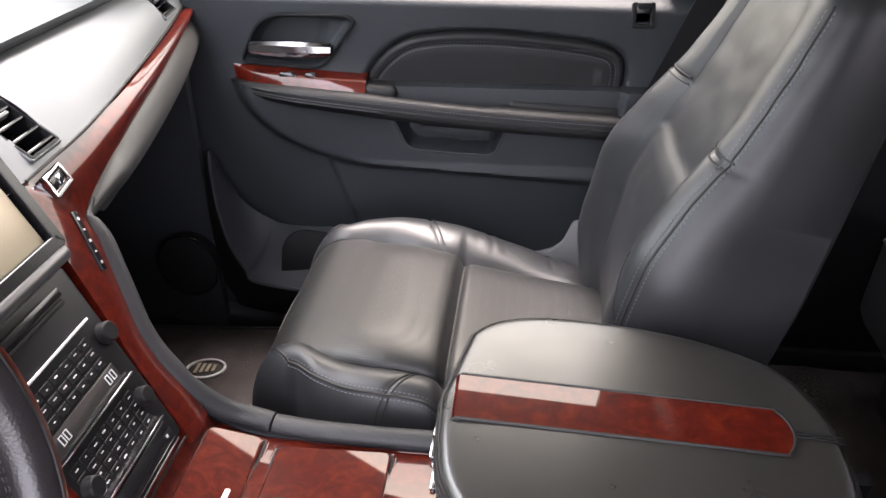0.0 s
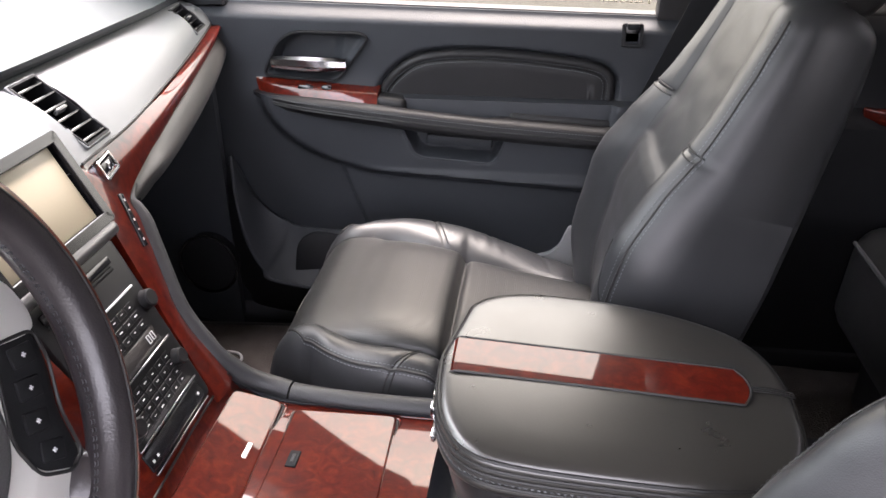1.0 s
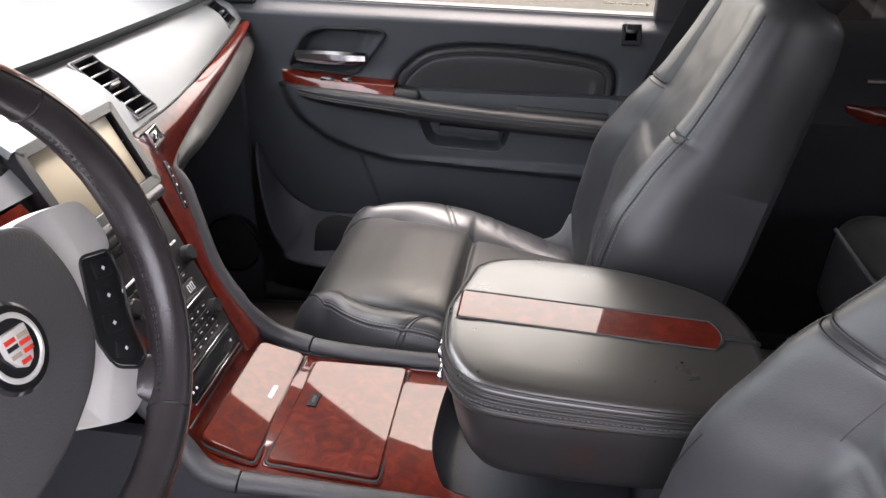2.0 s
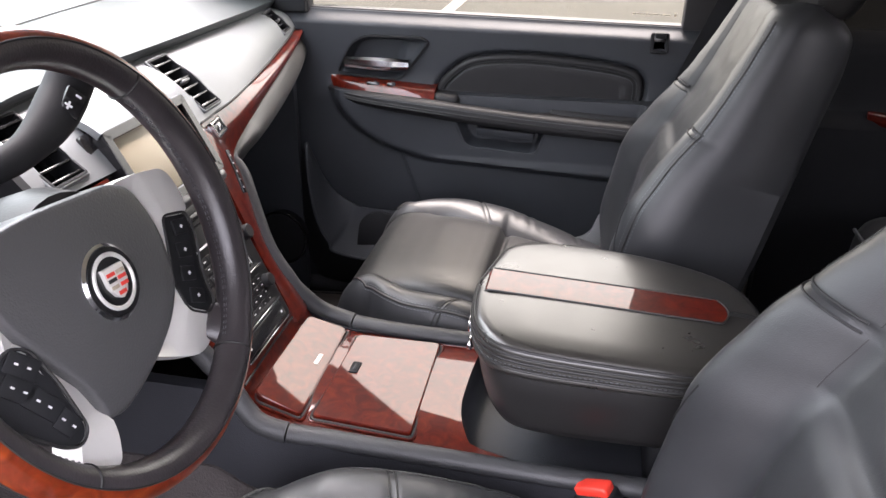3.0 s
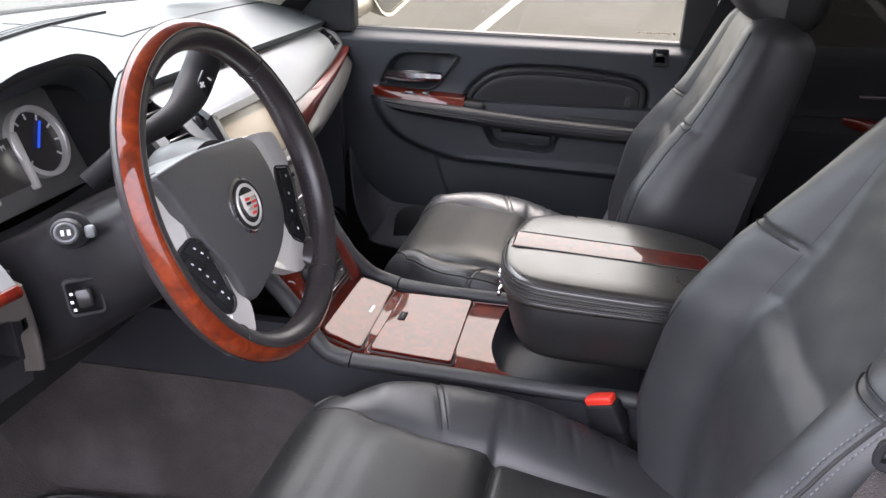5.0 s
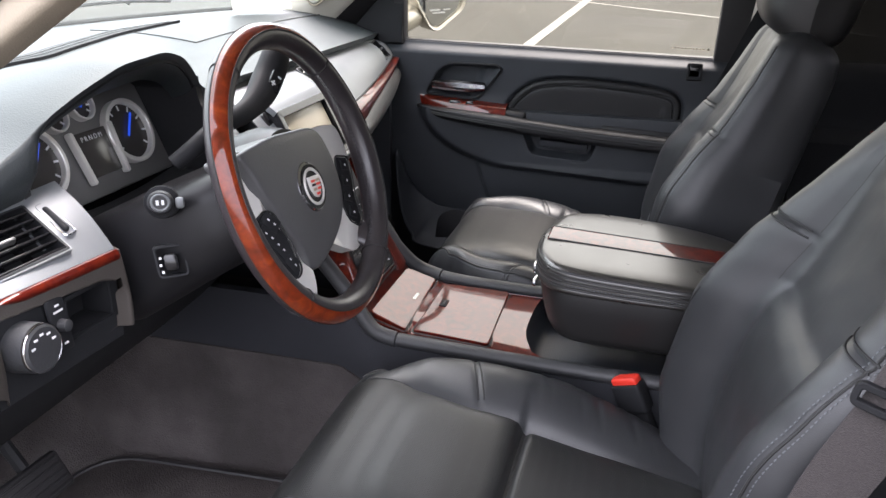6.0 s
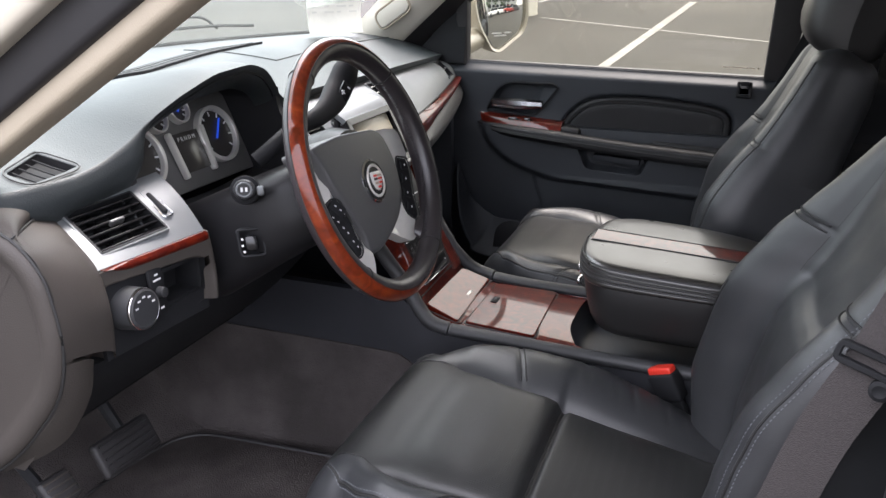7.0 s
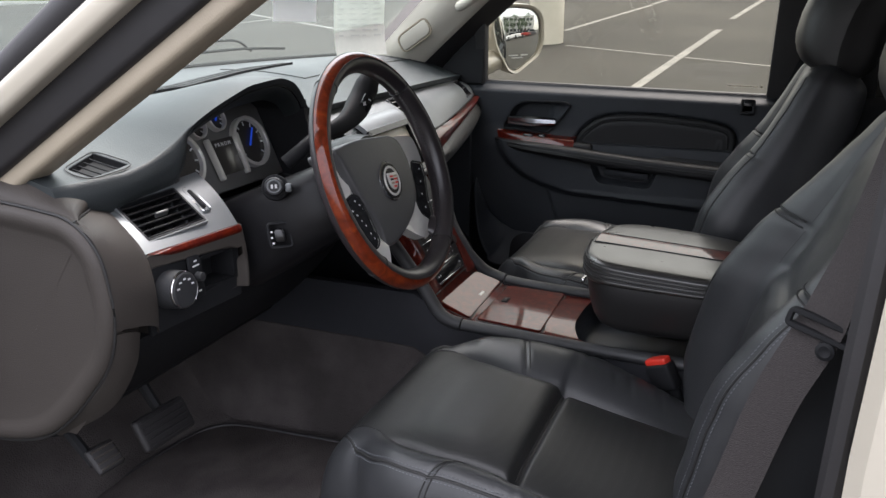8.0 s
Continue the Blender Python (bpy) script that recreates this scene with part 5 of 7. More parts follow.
def vent(m, w, h, slats, trim, parent, bars=2):
    """An air outlet: frame round a dark box with slats across. m: centre, x along the slats, z out."""
    v = part("vent_frame", band(rounded([(-w / 2 - .004, -h / 2 - .004), (w / 2 + .004, -h / 2 - .004), (w / 2 + .004, h / 2 + .004), (-w / 2 - .004, h / 2 + .004)], 0.004), 0.0035, 0.02, m @ pose(0, 0, 0.001)), trim, parent, "satin silver vent frame")
    part("vent_box", rbox((w, h, 0.004), m @ pose(0, 0, -0.030), 0.001), MATT, v)
    for s in (-1, 1):
        part("vent_wall", rbox((0.003, h, 0.032), m @ pose(s * w / 2, 0, -0.014), 0), MATT, v)
        part("vent_wall", rbox((w, 0.003, 0.032), m @ pose(0, s * h / 2, -0.014), 0), MATT, v)
    for k in range(slats):
        y = -h / 2 + h * (k + 0.5) / slats
        part("slat", rbox((w, 0.0035, 0.016), m @ pose(0, y, -0.006, 22, 0, 0), 0.001, 1), BLACK, v)
    for k in range(bars):
        part("vane", rbox((0.002, h, 0.012), m @ pose(-w / 2 + w * (k + 1) / (bars + 1), 0, -0.020, 0, 20, 0), 0), BLACK, v)
    part("thumb_tab", rbox((0.022, 0.005, 0.010), m @ pose(0, 0, 0.001), 0.002), DARKSATIN, v, "dark satin thumb tab")
    return v


def patch(a, b, c, d):
    """The pose on a quad with corners a b c d (a to b along x)."""
    a, b, c, d = (Vector(p) for p in (a, b, c, d))
    x = ((b - a) + (c - d)).normalized()
    y = ((d - a) + (c - b)).normalized()
    z = x.cross(y).normalized()
    return axes((a + b + c + d) / 4, x, z.cross(x), z), ((b - a).length + (c - d).length) / 2, ((d - a).length + (c - b).length) / 2


def in_vent(p, vents):
    """Whether a place lies within the opening of one of the vents (pose, width, height)."""
    for m, w, h in vents:
        q = m.inverted() @ p
        if abs(q.x) < w / 2 + 0.001 and abs(q.y) < h / 2 + 0.001 and abs(q.z) < 0.05:
            return True
    return False


m1, w1, h1 = patch(panel(0.672, 0.84), panel(0.745, 0.86), panel(0.725, 0.16), panel(0.652, 0.14))
m2, w2, h2 = patch(panel(0.106, 0.88), panel(0.164, 0.88), panel(0.196, 0.13), panel(0.146, 0.13))
m3, w3, h3 = patch(panel(2 * C - 0.164, 0.88), panel(2 * C - 0.106, 0.88), panel(2 * C - 0.146, 0.13), panel(2 * C - 0.196, 0.13))


def panel_hole(p):
    return in_vent(p, ((m1, w1, h1), (m2, w2, h2), (m3, w3, h3))) or (abs(p.y - C) < 0.097 and p.z < 1.313)


part("trim_panel", sheet(panel, span(-0.243, 0.800, 220), span(0, 1, 30), (-0.02, 0, -0.01), skip=panel_hole), SILVER, dash, "satin silver passenger dash panel", angle=60)
vent(m3 @ pose(0, 0, 0.002), w3, h3, 6, SILVER, dash, 1)
# vent at the door end of the panel, and the one beside the screen
vent(m1 @ pose(0, 0, 0.002), w1, h1, 4, SILVER, dash, 1)
vent(m2 @ pose(0, 0, 0.002), w2, h2, 6, SILVER, dash, 1)

# ---- centre stack ----
stack = thing("centre_stack", (0.0, C, 0.95), "centre stack with beige screen and black radio in burl wood", "car stereo")
SO, SD, SN = Vector((-0.009, C, 1.167)), Vector((0.449, 0, -0.894)), Vector((0.894, 0, 0.449))


def on_stack(s, y, out=0.0):
    """The pose on the stack's face: s down the slope, y across from the middle; x runs across, y up, z out."""
    return axes(SO + SD * s + SN * out + Vector((0, y, 0)), (0, 1, 0), -SD, SN)


# black surround, and a silver hood over the screen
part("surround", plate(rounded([(-.112, -.135), (.103, -.135), (.113, -.050), (.115, .006), (-.115, .006), (-.120, -.05)], [.01, .01, .01, .006, .006, .01]), 0.04, on_stack(-0.155, 0, -0.004), 0.004), BLACK, stack, "black surround of the screen")


def screen_brow(y, u):
    p, q = Vector(panel(C + y, 0.30)), SO + SD * -0.152 + SN * 0.012 + Vector((0, y, 0))
    return p.lerp(q, u) + Vector((0.3, 0, 1)) * 0.006 * math.sin(u * math.pi)


part("screen_hood", sheet(screen_brow, span(-0.099, 0.099, 24), span(0, 1, 8), (-0.006, 0, -0.008)), SILVER, stack, "satin silver hood over the screen")
part("screen_bezel", band(rounded([(-.097, -.062), (.102, -.062), (.102, .058), (-.097, .058)], .008), 0.014, 0.03, on_stack(-0.096, 0.0, 0.012)), BLACK, stack, "black screen bezel")
part("screen", rbox((0.164, 0.098, 0.004), on_stack(-0.097, 0, 0.004), 0.001), SCREEN, stack, "blank beige navigation screen")
part("screen_ledge", rbox((0.196, 0.018, 0.026), on_stack(-0.028, 0, 0.001), 0.008, 3), DARKSATIN, stack, "dark satin ledge below the screen")
# tapered black fascia
fas = [(-.090, .020), (.082, .020), (.066, -.200), (-.085, -.205)]
part("fascia", plate(rounded(fas, .008), 0.03, on_stack(0.0, 0, 0.004), 0.003), FASCIA, stack, "black radio and climate fascia")
part("disc_slot", rbox((0.128, 0.006, 0.004), on_stack(0.006, -0.012, 0.005), 0.002), MATT, stack)
part("slot_flap", rbox((0.132, 0.010, 0.005), on_stack(-0.004, -0.012, 0.006), 0.002), BLACK, stack, "glossy disc slot flap")
part("slot_bar", rbox((0.14, 0.0025, 0.003), on_stack(0.036, -0.010, 0.006), 0.0006), INK, stack)
for s, y0, w in ((0.109, -0.012, 0.142), (0.168, -0.016, 0.140), (0.199, -0.018, 0.138)):
    part("chrome_strip", rbox((w, 0.0028, 0.004), on_stack(s, y0, 0.007), 0.001), CHROME, stack, "thin chrome strip")
for s, y, r in ((0.060, 0.066, 0.0115), (0.060, -0.080, 0.0115), (0.136, 0.050, 0.0105), (0.146, -0.070, 0.0115)):
    km = on_stack(s, y, 0.005)
    part("knob", loft([[km @ Vector((r * k * math.cos(a), r * k * math.sin(a), z)) for a in span(0, math.tau, 25)[:-1]] for k, z in ((1.05, 0), (1.0, 0.003), (0.95, 0.009), (0.80, 0.0105))]), FASCIA, stack, "dark round knob", angle=30)
rnd = random.Random(5)
for s0, s1, rows, cols, wmin in ((0.052, 0.078, 3, 7, 0.012), (0.124, 0.158, 4, 7, 0.012)):
    for r in range(rows):
        for c in range(cols):
            s = s0 + (s1 - s0) * r / (rows - 1)
            y = -0.058 + 0.104 * c / (cols - 1) - 0.010
            b = part("button", rbox((0.0150, 0.0088, 0.0016), on_stack(s, y, 0.0042), 0.0006, 1), FASCIA, stack)
            part("button_mark", rbox((rnd.uniform(.0025, .0055), rnd.uniform(.0008, .0015), 0.0006), on_stack(s + rnd.uniform(-.001, .001), y, 0.0052), 0), INK, b, "pale button print")
part("climate_display", rbox((0.120, 0.018, 0.002), on_stack(0.095, -0.012, 0.0045), 0.0005), LCD, stack, "dim climate display")
for y in (-0.058, -0.050, 0.030, 0.039):
    part("display_digit", band([(-.003, -.005), (.003, -.005), (.003, .005), (-.003, .005)], 0.0012, 0.0006, on_stack(0.095, y, 0.0064)), INK, stack)
part("lower_drawer", rbox((0.138, 0.024, 0.004), on_stack(0.184, -0.017, 0.005), 0.002), BLACK, stack, "black lower switch strip")
for y in (-0.078, -0.068, 0.040):
    part("drawer_mark", rbox((0.003, 0.003, 0.0008), on_stack(0.186, y, 0.0075), 0), INK, stack)


# wood columns each side of the fascia, sweeping out at the top
def column(side):
    def f(u, v):
        s = -0.104 + 0.324 * u
        inner = line([(-0.105, 0.112), (-0.058, 0.101), (-0.02, 0.093), (0.05, 0.084), (0.12, 0.074), (0.22, 0.066)], s)
        if side < 0:
            inner += 0.010
        outer = lerp([(-0.105, 0.216), (-0.07, 0.203), (-0.053, 0.186), (-0.019, 0.173), (0.019, 0.158), (0.054, 0.144), (0.10, 0.1265), (0.142, 0.1185), (0.187, 0.1165), (0.22, 0.119)], s)
        y = inner + (outer - inner) * v
        p = SO + SD * s + SN * (0.004 - 0.016 * v * v * (1 - 0.75 * ease(0.10, 0.21, s))) + Vector((0, side * y, 0))
        return p
    return f


part("wood_column", sheet(column(-1), span(0, 1, 36), span(0, 1, 10), tuple(-SN * 0.015)), WOOD, stack, "glossy red burl wood column")
# on the passenger's side the band under the silver panel turns down into the column in one sweep
OUTER = smooth_path([wood_band(y, 1.0) for y in (0.815, 0.75, 0.65, 0.55, 0.46, 0.38, 0.31, 0.25)] + [column(1)(u, 1.0) for u in (0.20, 0.29, 0.40, 0.52, 0.64, 0.76, 0.88, 1.0)], 301)
UPPER = [Vector(wood_band(y, 0.0)) for y in span(0.815, 0.104, 60)] + [column(1)(u, 0.0) for u in span(0.012, 1.0, 40)]
UPPER_AT = [0.0] + list(np.cumsum([(b - a).length for a, b in zip(UPPER, UPPER[1:])]))


def sweep(u, v):
    """u: 0 at the passenger's end, 0.5 at the corner by the screen, 1 at the foot; v from the upper edge to the outer one."""
    corner = UPPER_AT[59]
    d = corner * u / 0.5 if u < 0.5 else corner + (UPPER_AT[-1] - corner) * (u - 0.5) / 0.5
    p = Vector([float(np.interp(d, UPPER_AT, [q[i] for q in UPPER])) for i in range(3)])
    w = line([(0, 0), (0.34, 0.40), (0.42, 0.475), (0.50, 0.535), (0.58, 0.59), (0.75, 0.76), (1, 1)], u) * 300
    k = min(299, int(w))
    q = OUTER[k].lerp(OUTER[k + 1], w - k)
    return p.lerp(q, v) + Vector((0.85, 0.1, 0.45)) * (0.011 - 0.006 * ease(0.25, 0.5, u)) * math.sin(v * math.pi)


part("wood_sweep", sheet(sweep, span(0, 1, 110), span(0, 1, 10), (-0.015, 0, -0.004)), WOOD, stack, "glossy red burl wood sweeping from the dash down the stack")


def roll_low(k, u):
    """Grey roll under the wood: k steps along its outer edge from the passenger's end, u round the roll."""
    i = min(k, 299)
    p, t = OUTER[i], (OUTER[i + 1] - OUTER[max(i - 1, 0)]).normalized()
    down = Vector((1, 0, 0)).cross(t).normalized()
    r = lerp([(0, 0.070), (40, 0.085), (85, 0.080), (120, 0.062), (140, 0.044), (160, 0.024), (190, 0.012)], k)
    a = u * 2.3
    return p + Vector((-0.012 + 0.030 * min(1.0, r / 0.05) * math.sin(a) - r * 0.9 * ease(0.35, 1, u), 0, 0)) + down * (0.002 + r * (1 - math.cos(a)) * 0.8 + 0.25 * r * u)


part("lower_roll", sheet(roll_low, range(0, 191, 3), span(0, 1, 20), (-0.02, 0, 0)), GREYROLL, dash, "rounded grey lower dash roll", angle=60)
part("glove_box", sheet(lambda k, u: roll_low(k, 1) + Vector((-0.005 - 0.16 * u, 0, 0.004 - 0.13 * math.sin(u * 1.4))), range(2, 150, 6), span(0, 1, 8), (-0.01, 0, 0)), MATT, dash, "black glove box")


def pad_col(side):
    """Soft black edge roll that runs from the dash down along the stack and on along the console."""
    pts = []
    for u in span(0.10, 0.90, 12):
        p = column(side)(u, 1.0) if side < 0 or u > 0.30 else OUTER[155 + int((u - 0.10) * 130)]
        pts.append(p + Vector((-0.006, side * 0.0115, -0.003)))
    pts += [Vector((x, C + side * (hw + 0.0135), z)) for x, hw, z in ((0.096, 0.124, 0.962), (0.115, 0.131, 0.947), (0.136, 0.1330, 0.9395), (0.1565, 0.1315, 0.9350))]
    return smooth_path(pts, 90)


for side in (1, -1):
    part("edge_roll", tube(pad_col(side), lambda k: 0.005 + 0.009 * ease(0.0, 0.22, k), 14, flat=1.0, up=(0.5, 0, 1)), SOFT, stack, "soft black edge roll")
sw = on_stack(-0.086, 0.158, 0.001) @ pose(0, 0, 0, 0, 9, 6)
part("switch_bezel", band(rounded([(-.022, -.013), (.022, -.013), (.022, .013), (-.022, .013)], .003), 0.004, 0.008, sw @ pose(0, 0, 0.003)), CHROME, stack, "chrome rocker switch bezel")
part("rocker", rbox((0.034, 0.016, 0.008), sw @ pose(0, 0, -0.002, 10), 0.003), BLACK, stack, "dark rocker switch")
part("rocker_tab", rbox((0.010, 0.012, 0.006), sw @ pose(0.002, 0, 0.001, 10), 0.002), CHROME, stack, "chrome rocker tab")
lm = axes((-0.0175, 0.1255, 1.1815), (-0.17, 0.94, -0.34), (-0.435, 0.247, 0.866), (0.88, 0.22, 0.40))
part("indicator_strip", rbox((0.013, 0.070, 0.004), lm, 0.001), BLACK, stack, "black indicator strip")
for k in range(5):
    part("indicator_mark", rbox((0.0045, 0.0018 if k % 2 else 0.0030, 0.0008), lm @ pose(0, 0.026 - 0.013 * k, 0.0022), 0), INK, stack)

# ---- console ----
cons = thing("centre_console", (0.25, C, 0.62), "centre console with red burl wood deck and two lids", "console")


def deck_z(x):
    return lerp([(0.070, 1.010), (0.083, 0.984), (0.096, 0.961), (0.118, 0.945), (0.16, 0.936), (0.30, 0.929), (0.45, 0.926)], x)


def deck_half(x):
    return lerp([(0.070, 0.1165), (0.095, 0.122), (0.118, 0.131), (0.14, 0.1330), (0.165, 0.1310), (0.226, 0.128), (0.303, 0.1285), (0.42, 0.131), (0.50, 0.133)], x)


def deck(x, v):
    return (x, C + v * deck_half(x), deck_z(x) - 0.009 * abs(v) ** 4)


def deck_end(v):
    return 0.366 + 0.006 * max(0.0, v) ** 2 + 0.050 * max(0.0, -v - 0.1) ** 2 + 0.075 * ease(0.80, 1.0, -v)


part("wood_deck", sheet(lambda u, v: deck(0.076 + (deck_end(v) - 0.076) * u, v), span(0, 1, 60), span(-1, 1, 41), (0, 0, -0.02)), WOOD, cons, "glossy red burl wood console deck", angle=60)


def lid(x0, x1, name, lab):
    out = rounded([(x0, -0.104), (x1, -0.108), (x1 - 0.006, 0.113), (x0, 0.104)], 0.008)
    bm = bmesh.new()
    flat = lambda x: deck_z(x0) + (deck_z(x1) - deck_z(x0)) * (x - x0) / (x1 - x0)
    top = [bm.verts.new((p.x, C + p.y, flat(p.x) + 0.0026)) for p in out]
    rim = [bm.verts.new((p.x + (0.002 if p.x < (x0 + x1) / 2 else -0.002) * -1, C + p.y * 1.012, flat(p.x) + 0.0012)) for p in out]
    bot = [bm.verts.new((p.x + (0.002 if p.x < (x0 + x1) / 2 else -0.002) * -1, C + p.y * 1.012, deck_z(p.x) - 0.004)) for p in out]
    n = len(out)
    for a, b in ((bot, rim), (rim, top)):
        for i in range(n):
            bm.faces.new((a[i], a[(i + 1) % n], b[(i + 1) % n], b[i]))
    bm.faces.new(top)
    ob = part(name, bm, WOOD, cons, lab, smooth=False)
    for name_, g, r, mt_ in (("lid_gap", 0.0034, 0.0027, SEAM), ("lid_rim", 0.0066, 0.0019, WOOD)):
        part(name_, tube([(p.x + (-g if p.x < (x0 + x1) / 2 else g), C + p.y * (1 + g / 0.11), deck_z(p.x) + 0.0004 - 0.009 * abs(p.y * (1 + g / 0.11) / deck_half(p.x)) ** 4) for p in out], r, 8, True), mt_, cons)
    return ob


lid(0.098, 0.160, "ashtray_lid", "glossy wood ashtray lid")
lid(0.178, 0.312, "cup_holder_lid", "glossy wood cup holder lid")
part("deck_groove", tube([(0.086 + 0.004 * (y < 0) * -y / 0.1, C + y, deck_z(0.086) + 0.0012) for y in span(-0.116, 0.118, 9)], 0.0018, 6), SEAM, cons)
for side in (1, -1):
    part("deck_edge", tube([Vector(deck(x, side * 0.985)) + Vector((0, 0, 0.0012)) for x in span(0.10, 0.40, 40)], 0.0011, 6), WOOD, cons)
part("latch", rbox((0.008, 0.028, 0.005), pose(0.143, 0.0, deck_z(0.143) + 0.0045, 0, 8, 0), 0.002), SPOKE, cons, "chrome ashtray latch")
part("latch", rbox((0.013, 0.027, 0.003), pose(0.200, 0.0, deck_z(0.20) + 0.0038), 0.001), MATT, cons, "black cup holder latch")
part("latch_mark", rbox((0.004, 0.014, 0.001), pose(0.200, 0.0, deck_z(0.20) + 0.0056), 0.0003), SOFT, cons)


def rail_path(side, x0, x1, n):
    """Padded rail along the console's edge."""
    return [Vector((x, C + side * (deck_half(x) + 0.0135), deck_z(x) - 0.0015)) for x in span(x0, x1, n)]


for side in (1, -1):
    part("side_rail", tube(rail_path(side, 0.160, 0.66, 30), 0.0140, 14, flat=0.85), SOFT, cons, "padded black console rail")

    def wall(x, u):
        top_y, top_z = lerp([(-0.6, 0.150), (0.05, 0.142), (0.12, 0.146), (0.65, 0.149)], x), lerp([(-0.6, 0.99), (0.05, 0.985), (0.085, 0.965), (0.12, 0.938), (0.17, 0.930), (0.65, 0.920)], x)
        return (x, C + side * (top_y + 0.010 * math.sin(min(1, u * 4) * math.pi / 2) + 0.060 * u * u), top_z + (0.615 - top_z) * u)

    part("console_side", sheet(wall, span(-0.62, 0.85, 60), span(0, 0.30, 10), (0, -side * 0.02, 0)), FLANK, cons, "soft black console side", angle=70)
    part("carpet_side", sheet(lambda x, u: Vector(wall(x, u)) + Vector((0, side * 0.004, 0)), span(-0.62, 0.85, 40), span(0.30, 1, 12), (0, -side * 0.02, 0)), CARPET, cons, "dark carpet on the console side", angle=70)


def tray_pt(u, v):
    """The open bin behind the deck: down from the deck's end, then along its floor."""
    x0, half = deck_end(v), deck_half(0.42) - 0.004
    top = deck_z(x0) - 0.004 - 0.006 * abs(v) ** 4
    if u < 0.4:
        k = u / 0.4 * math.pi / 2
        return (x0 + 0.028 * (1 - math.cos(k)), C + v * half * (1 - 0.02 * math.sin(k)), top - (top - 0.872) * math.sin(k))
    return (x0 + 0.028 + (0.80 - x0 - 0.028) * (u - 0.4) / 0.6, C + v * half * 0.98, 0.872 + 0.050 * max(0.0, abs(v) - 0.8) ** 2 / 0.04 * 0.8)


part("tray", sheet(tray_pt, span(0, 0.4, 12) + span(0.45, 1, 14), span(-1, 1, 33), (0, 0, -0.006)), SKIN, cons, "black open bin under the armrest", angle=60)
part("console_core", rbox((0.75, 0.26, 0.24), pose(0.40, C, 0.735), 0.01), MATT, cons)

# armrest box
arm = thing("armrest_box", (0.57, C, 0.90), "padded black leather armrest box with a red burl wood strip", "armrest")


def lid_outline(k=1.0, g=0.0):
    half = [(0.376, 0.030), (0.380, -0.040), (0.391, -0.085), (0.416, -0.120), (0.462, -0.134), (0.56, -0.137), (0.655, -0.133), (0.714, -0.112), (0.744, -0.060), (0.751, 0.010), (0.744, 0.074), (0.715, 0.126), (0.652, 0.160), (0.57, 0.178), (0.48, 0.181), (0.425, 0.166), (0.396, 0.135), (0.381, 0.090)]
    ring_ = smooth_path(half[-2:] + half + half[:2], (len(half) + 3) * 4 + 1)[8:-8]
    pts = [Vector((p.x, p.y)) for p in ring_][:-4]
    c = Vector((0.558, 0.022))
    return [c + (p - c) * (k + g) for p in pts]


rows = []
for k, z in ((0.90, 1.050), (0.985, 1.053), (1.0, 1.057), (1.0, 1.062), (0.989, 1.0645), (0.999, 1.067), (1.0, 1.072), (0.991, 1.0755), (1.0, 1.079), (0.9985, 1.0812), (0.990, 1.0832), (0.994, 1.0862), (0.986, 1.0900), (0.977, 1.0908), (0.970, 1.0938), (0.94, 1.0962), (0.90, 1.0974), (0.70, 1.0985), (0.35, 1.0990), (0.15, 1.0992), (0.03, 1.0992)):
    rows.append([(p.x, C + p.y, z - 0.018 * (p.x - 0.40) / 0.36 * ease(1.03, 1.09, z)) for p in lid_outline(k)])
part("lid", loft(rows), VINYL, arm, "padded black leather lid", angle=50)
for k, z in ((0.994, 1.0645), (0.995, 1.0755), (0.993, 1.0832), (0.9795, 1.0906)):
    part("lid_welt", tube([(p.x, C + p.y, z - 0.018 * (p.x - 0.40) / 0.36 * ease(1.03, 1.09, z)) for p in lid_outline(k)], 0.0020, 6, True), SEAM, arm)
st = stitches([(p.x, C + p.y, 1.070 - 0.013 * (p.x - 0.40) / 0.36) for p in lid_outline(1.003) + lid_outline(1.003)[:1]], (0, -1, 0.3))
part("stitching", st, THREAD, arm, smooth=False)
rows = []
for k, z in ((0.74, 0.952), (0.80, 0.954), (0.848, 0.960), (0.882, 0.972), (0.912, 0.992), (0.940, 1.018), (0.958, 1.042), (0.950, 1.054)):
    rows.append([(p.x + 0.015 * (1 - k), C + p.y, z - 0.010 * (p.x - 0.40) / 0.36 * ease(1.0, 1.05, z)) for p in lid_outline(k)])
part("box", loft(rows), LEATHER_PLAIN, arm, "black leather covered storage box", angle=60)


def strip(u, v):
    """Wood strip over the lid, folding down in front."""
    if u < 0.12:
        k = u / 0.12
        x = 0.378 + 0.016 * k * k
        z = 1.048 + 0.049 * math.sin(k * math.pi / 2)
    else:
        k = (u - 0.12) / 0.88
        x = 0.394 + 0.308 * k - 0.010 * (abs(v - 0.5) * 2) ** 2 * ease(0.9, 1, k)
        z = 1.0995 - 0.018 * (x - 0.40) / 0.38
    w = lerp([(0, 0.062), (0.12, 0.060), (1, 0.058)], u)
    return (x, 0.011 + (v - 0.5) * w - 0.006 * u, z + 0.0005 * math.sin(v * math.pi))


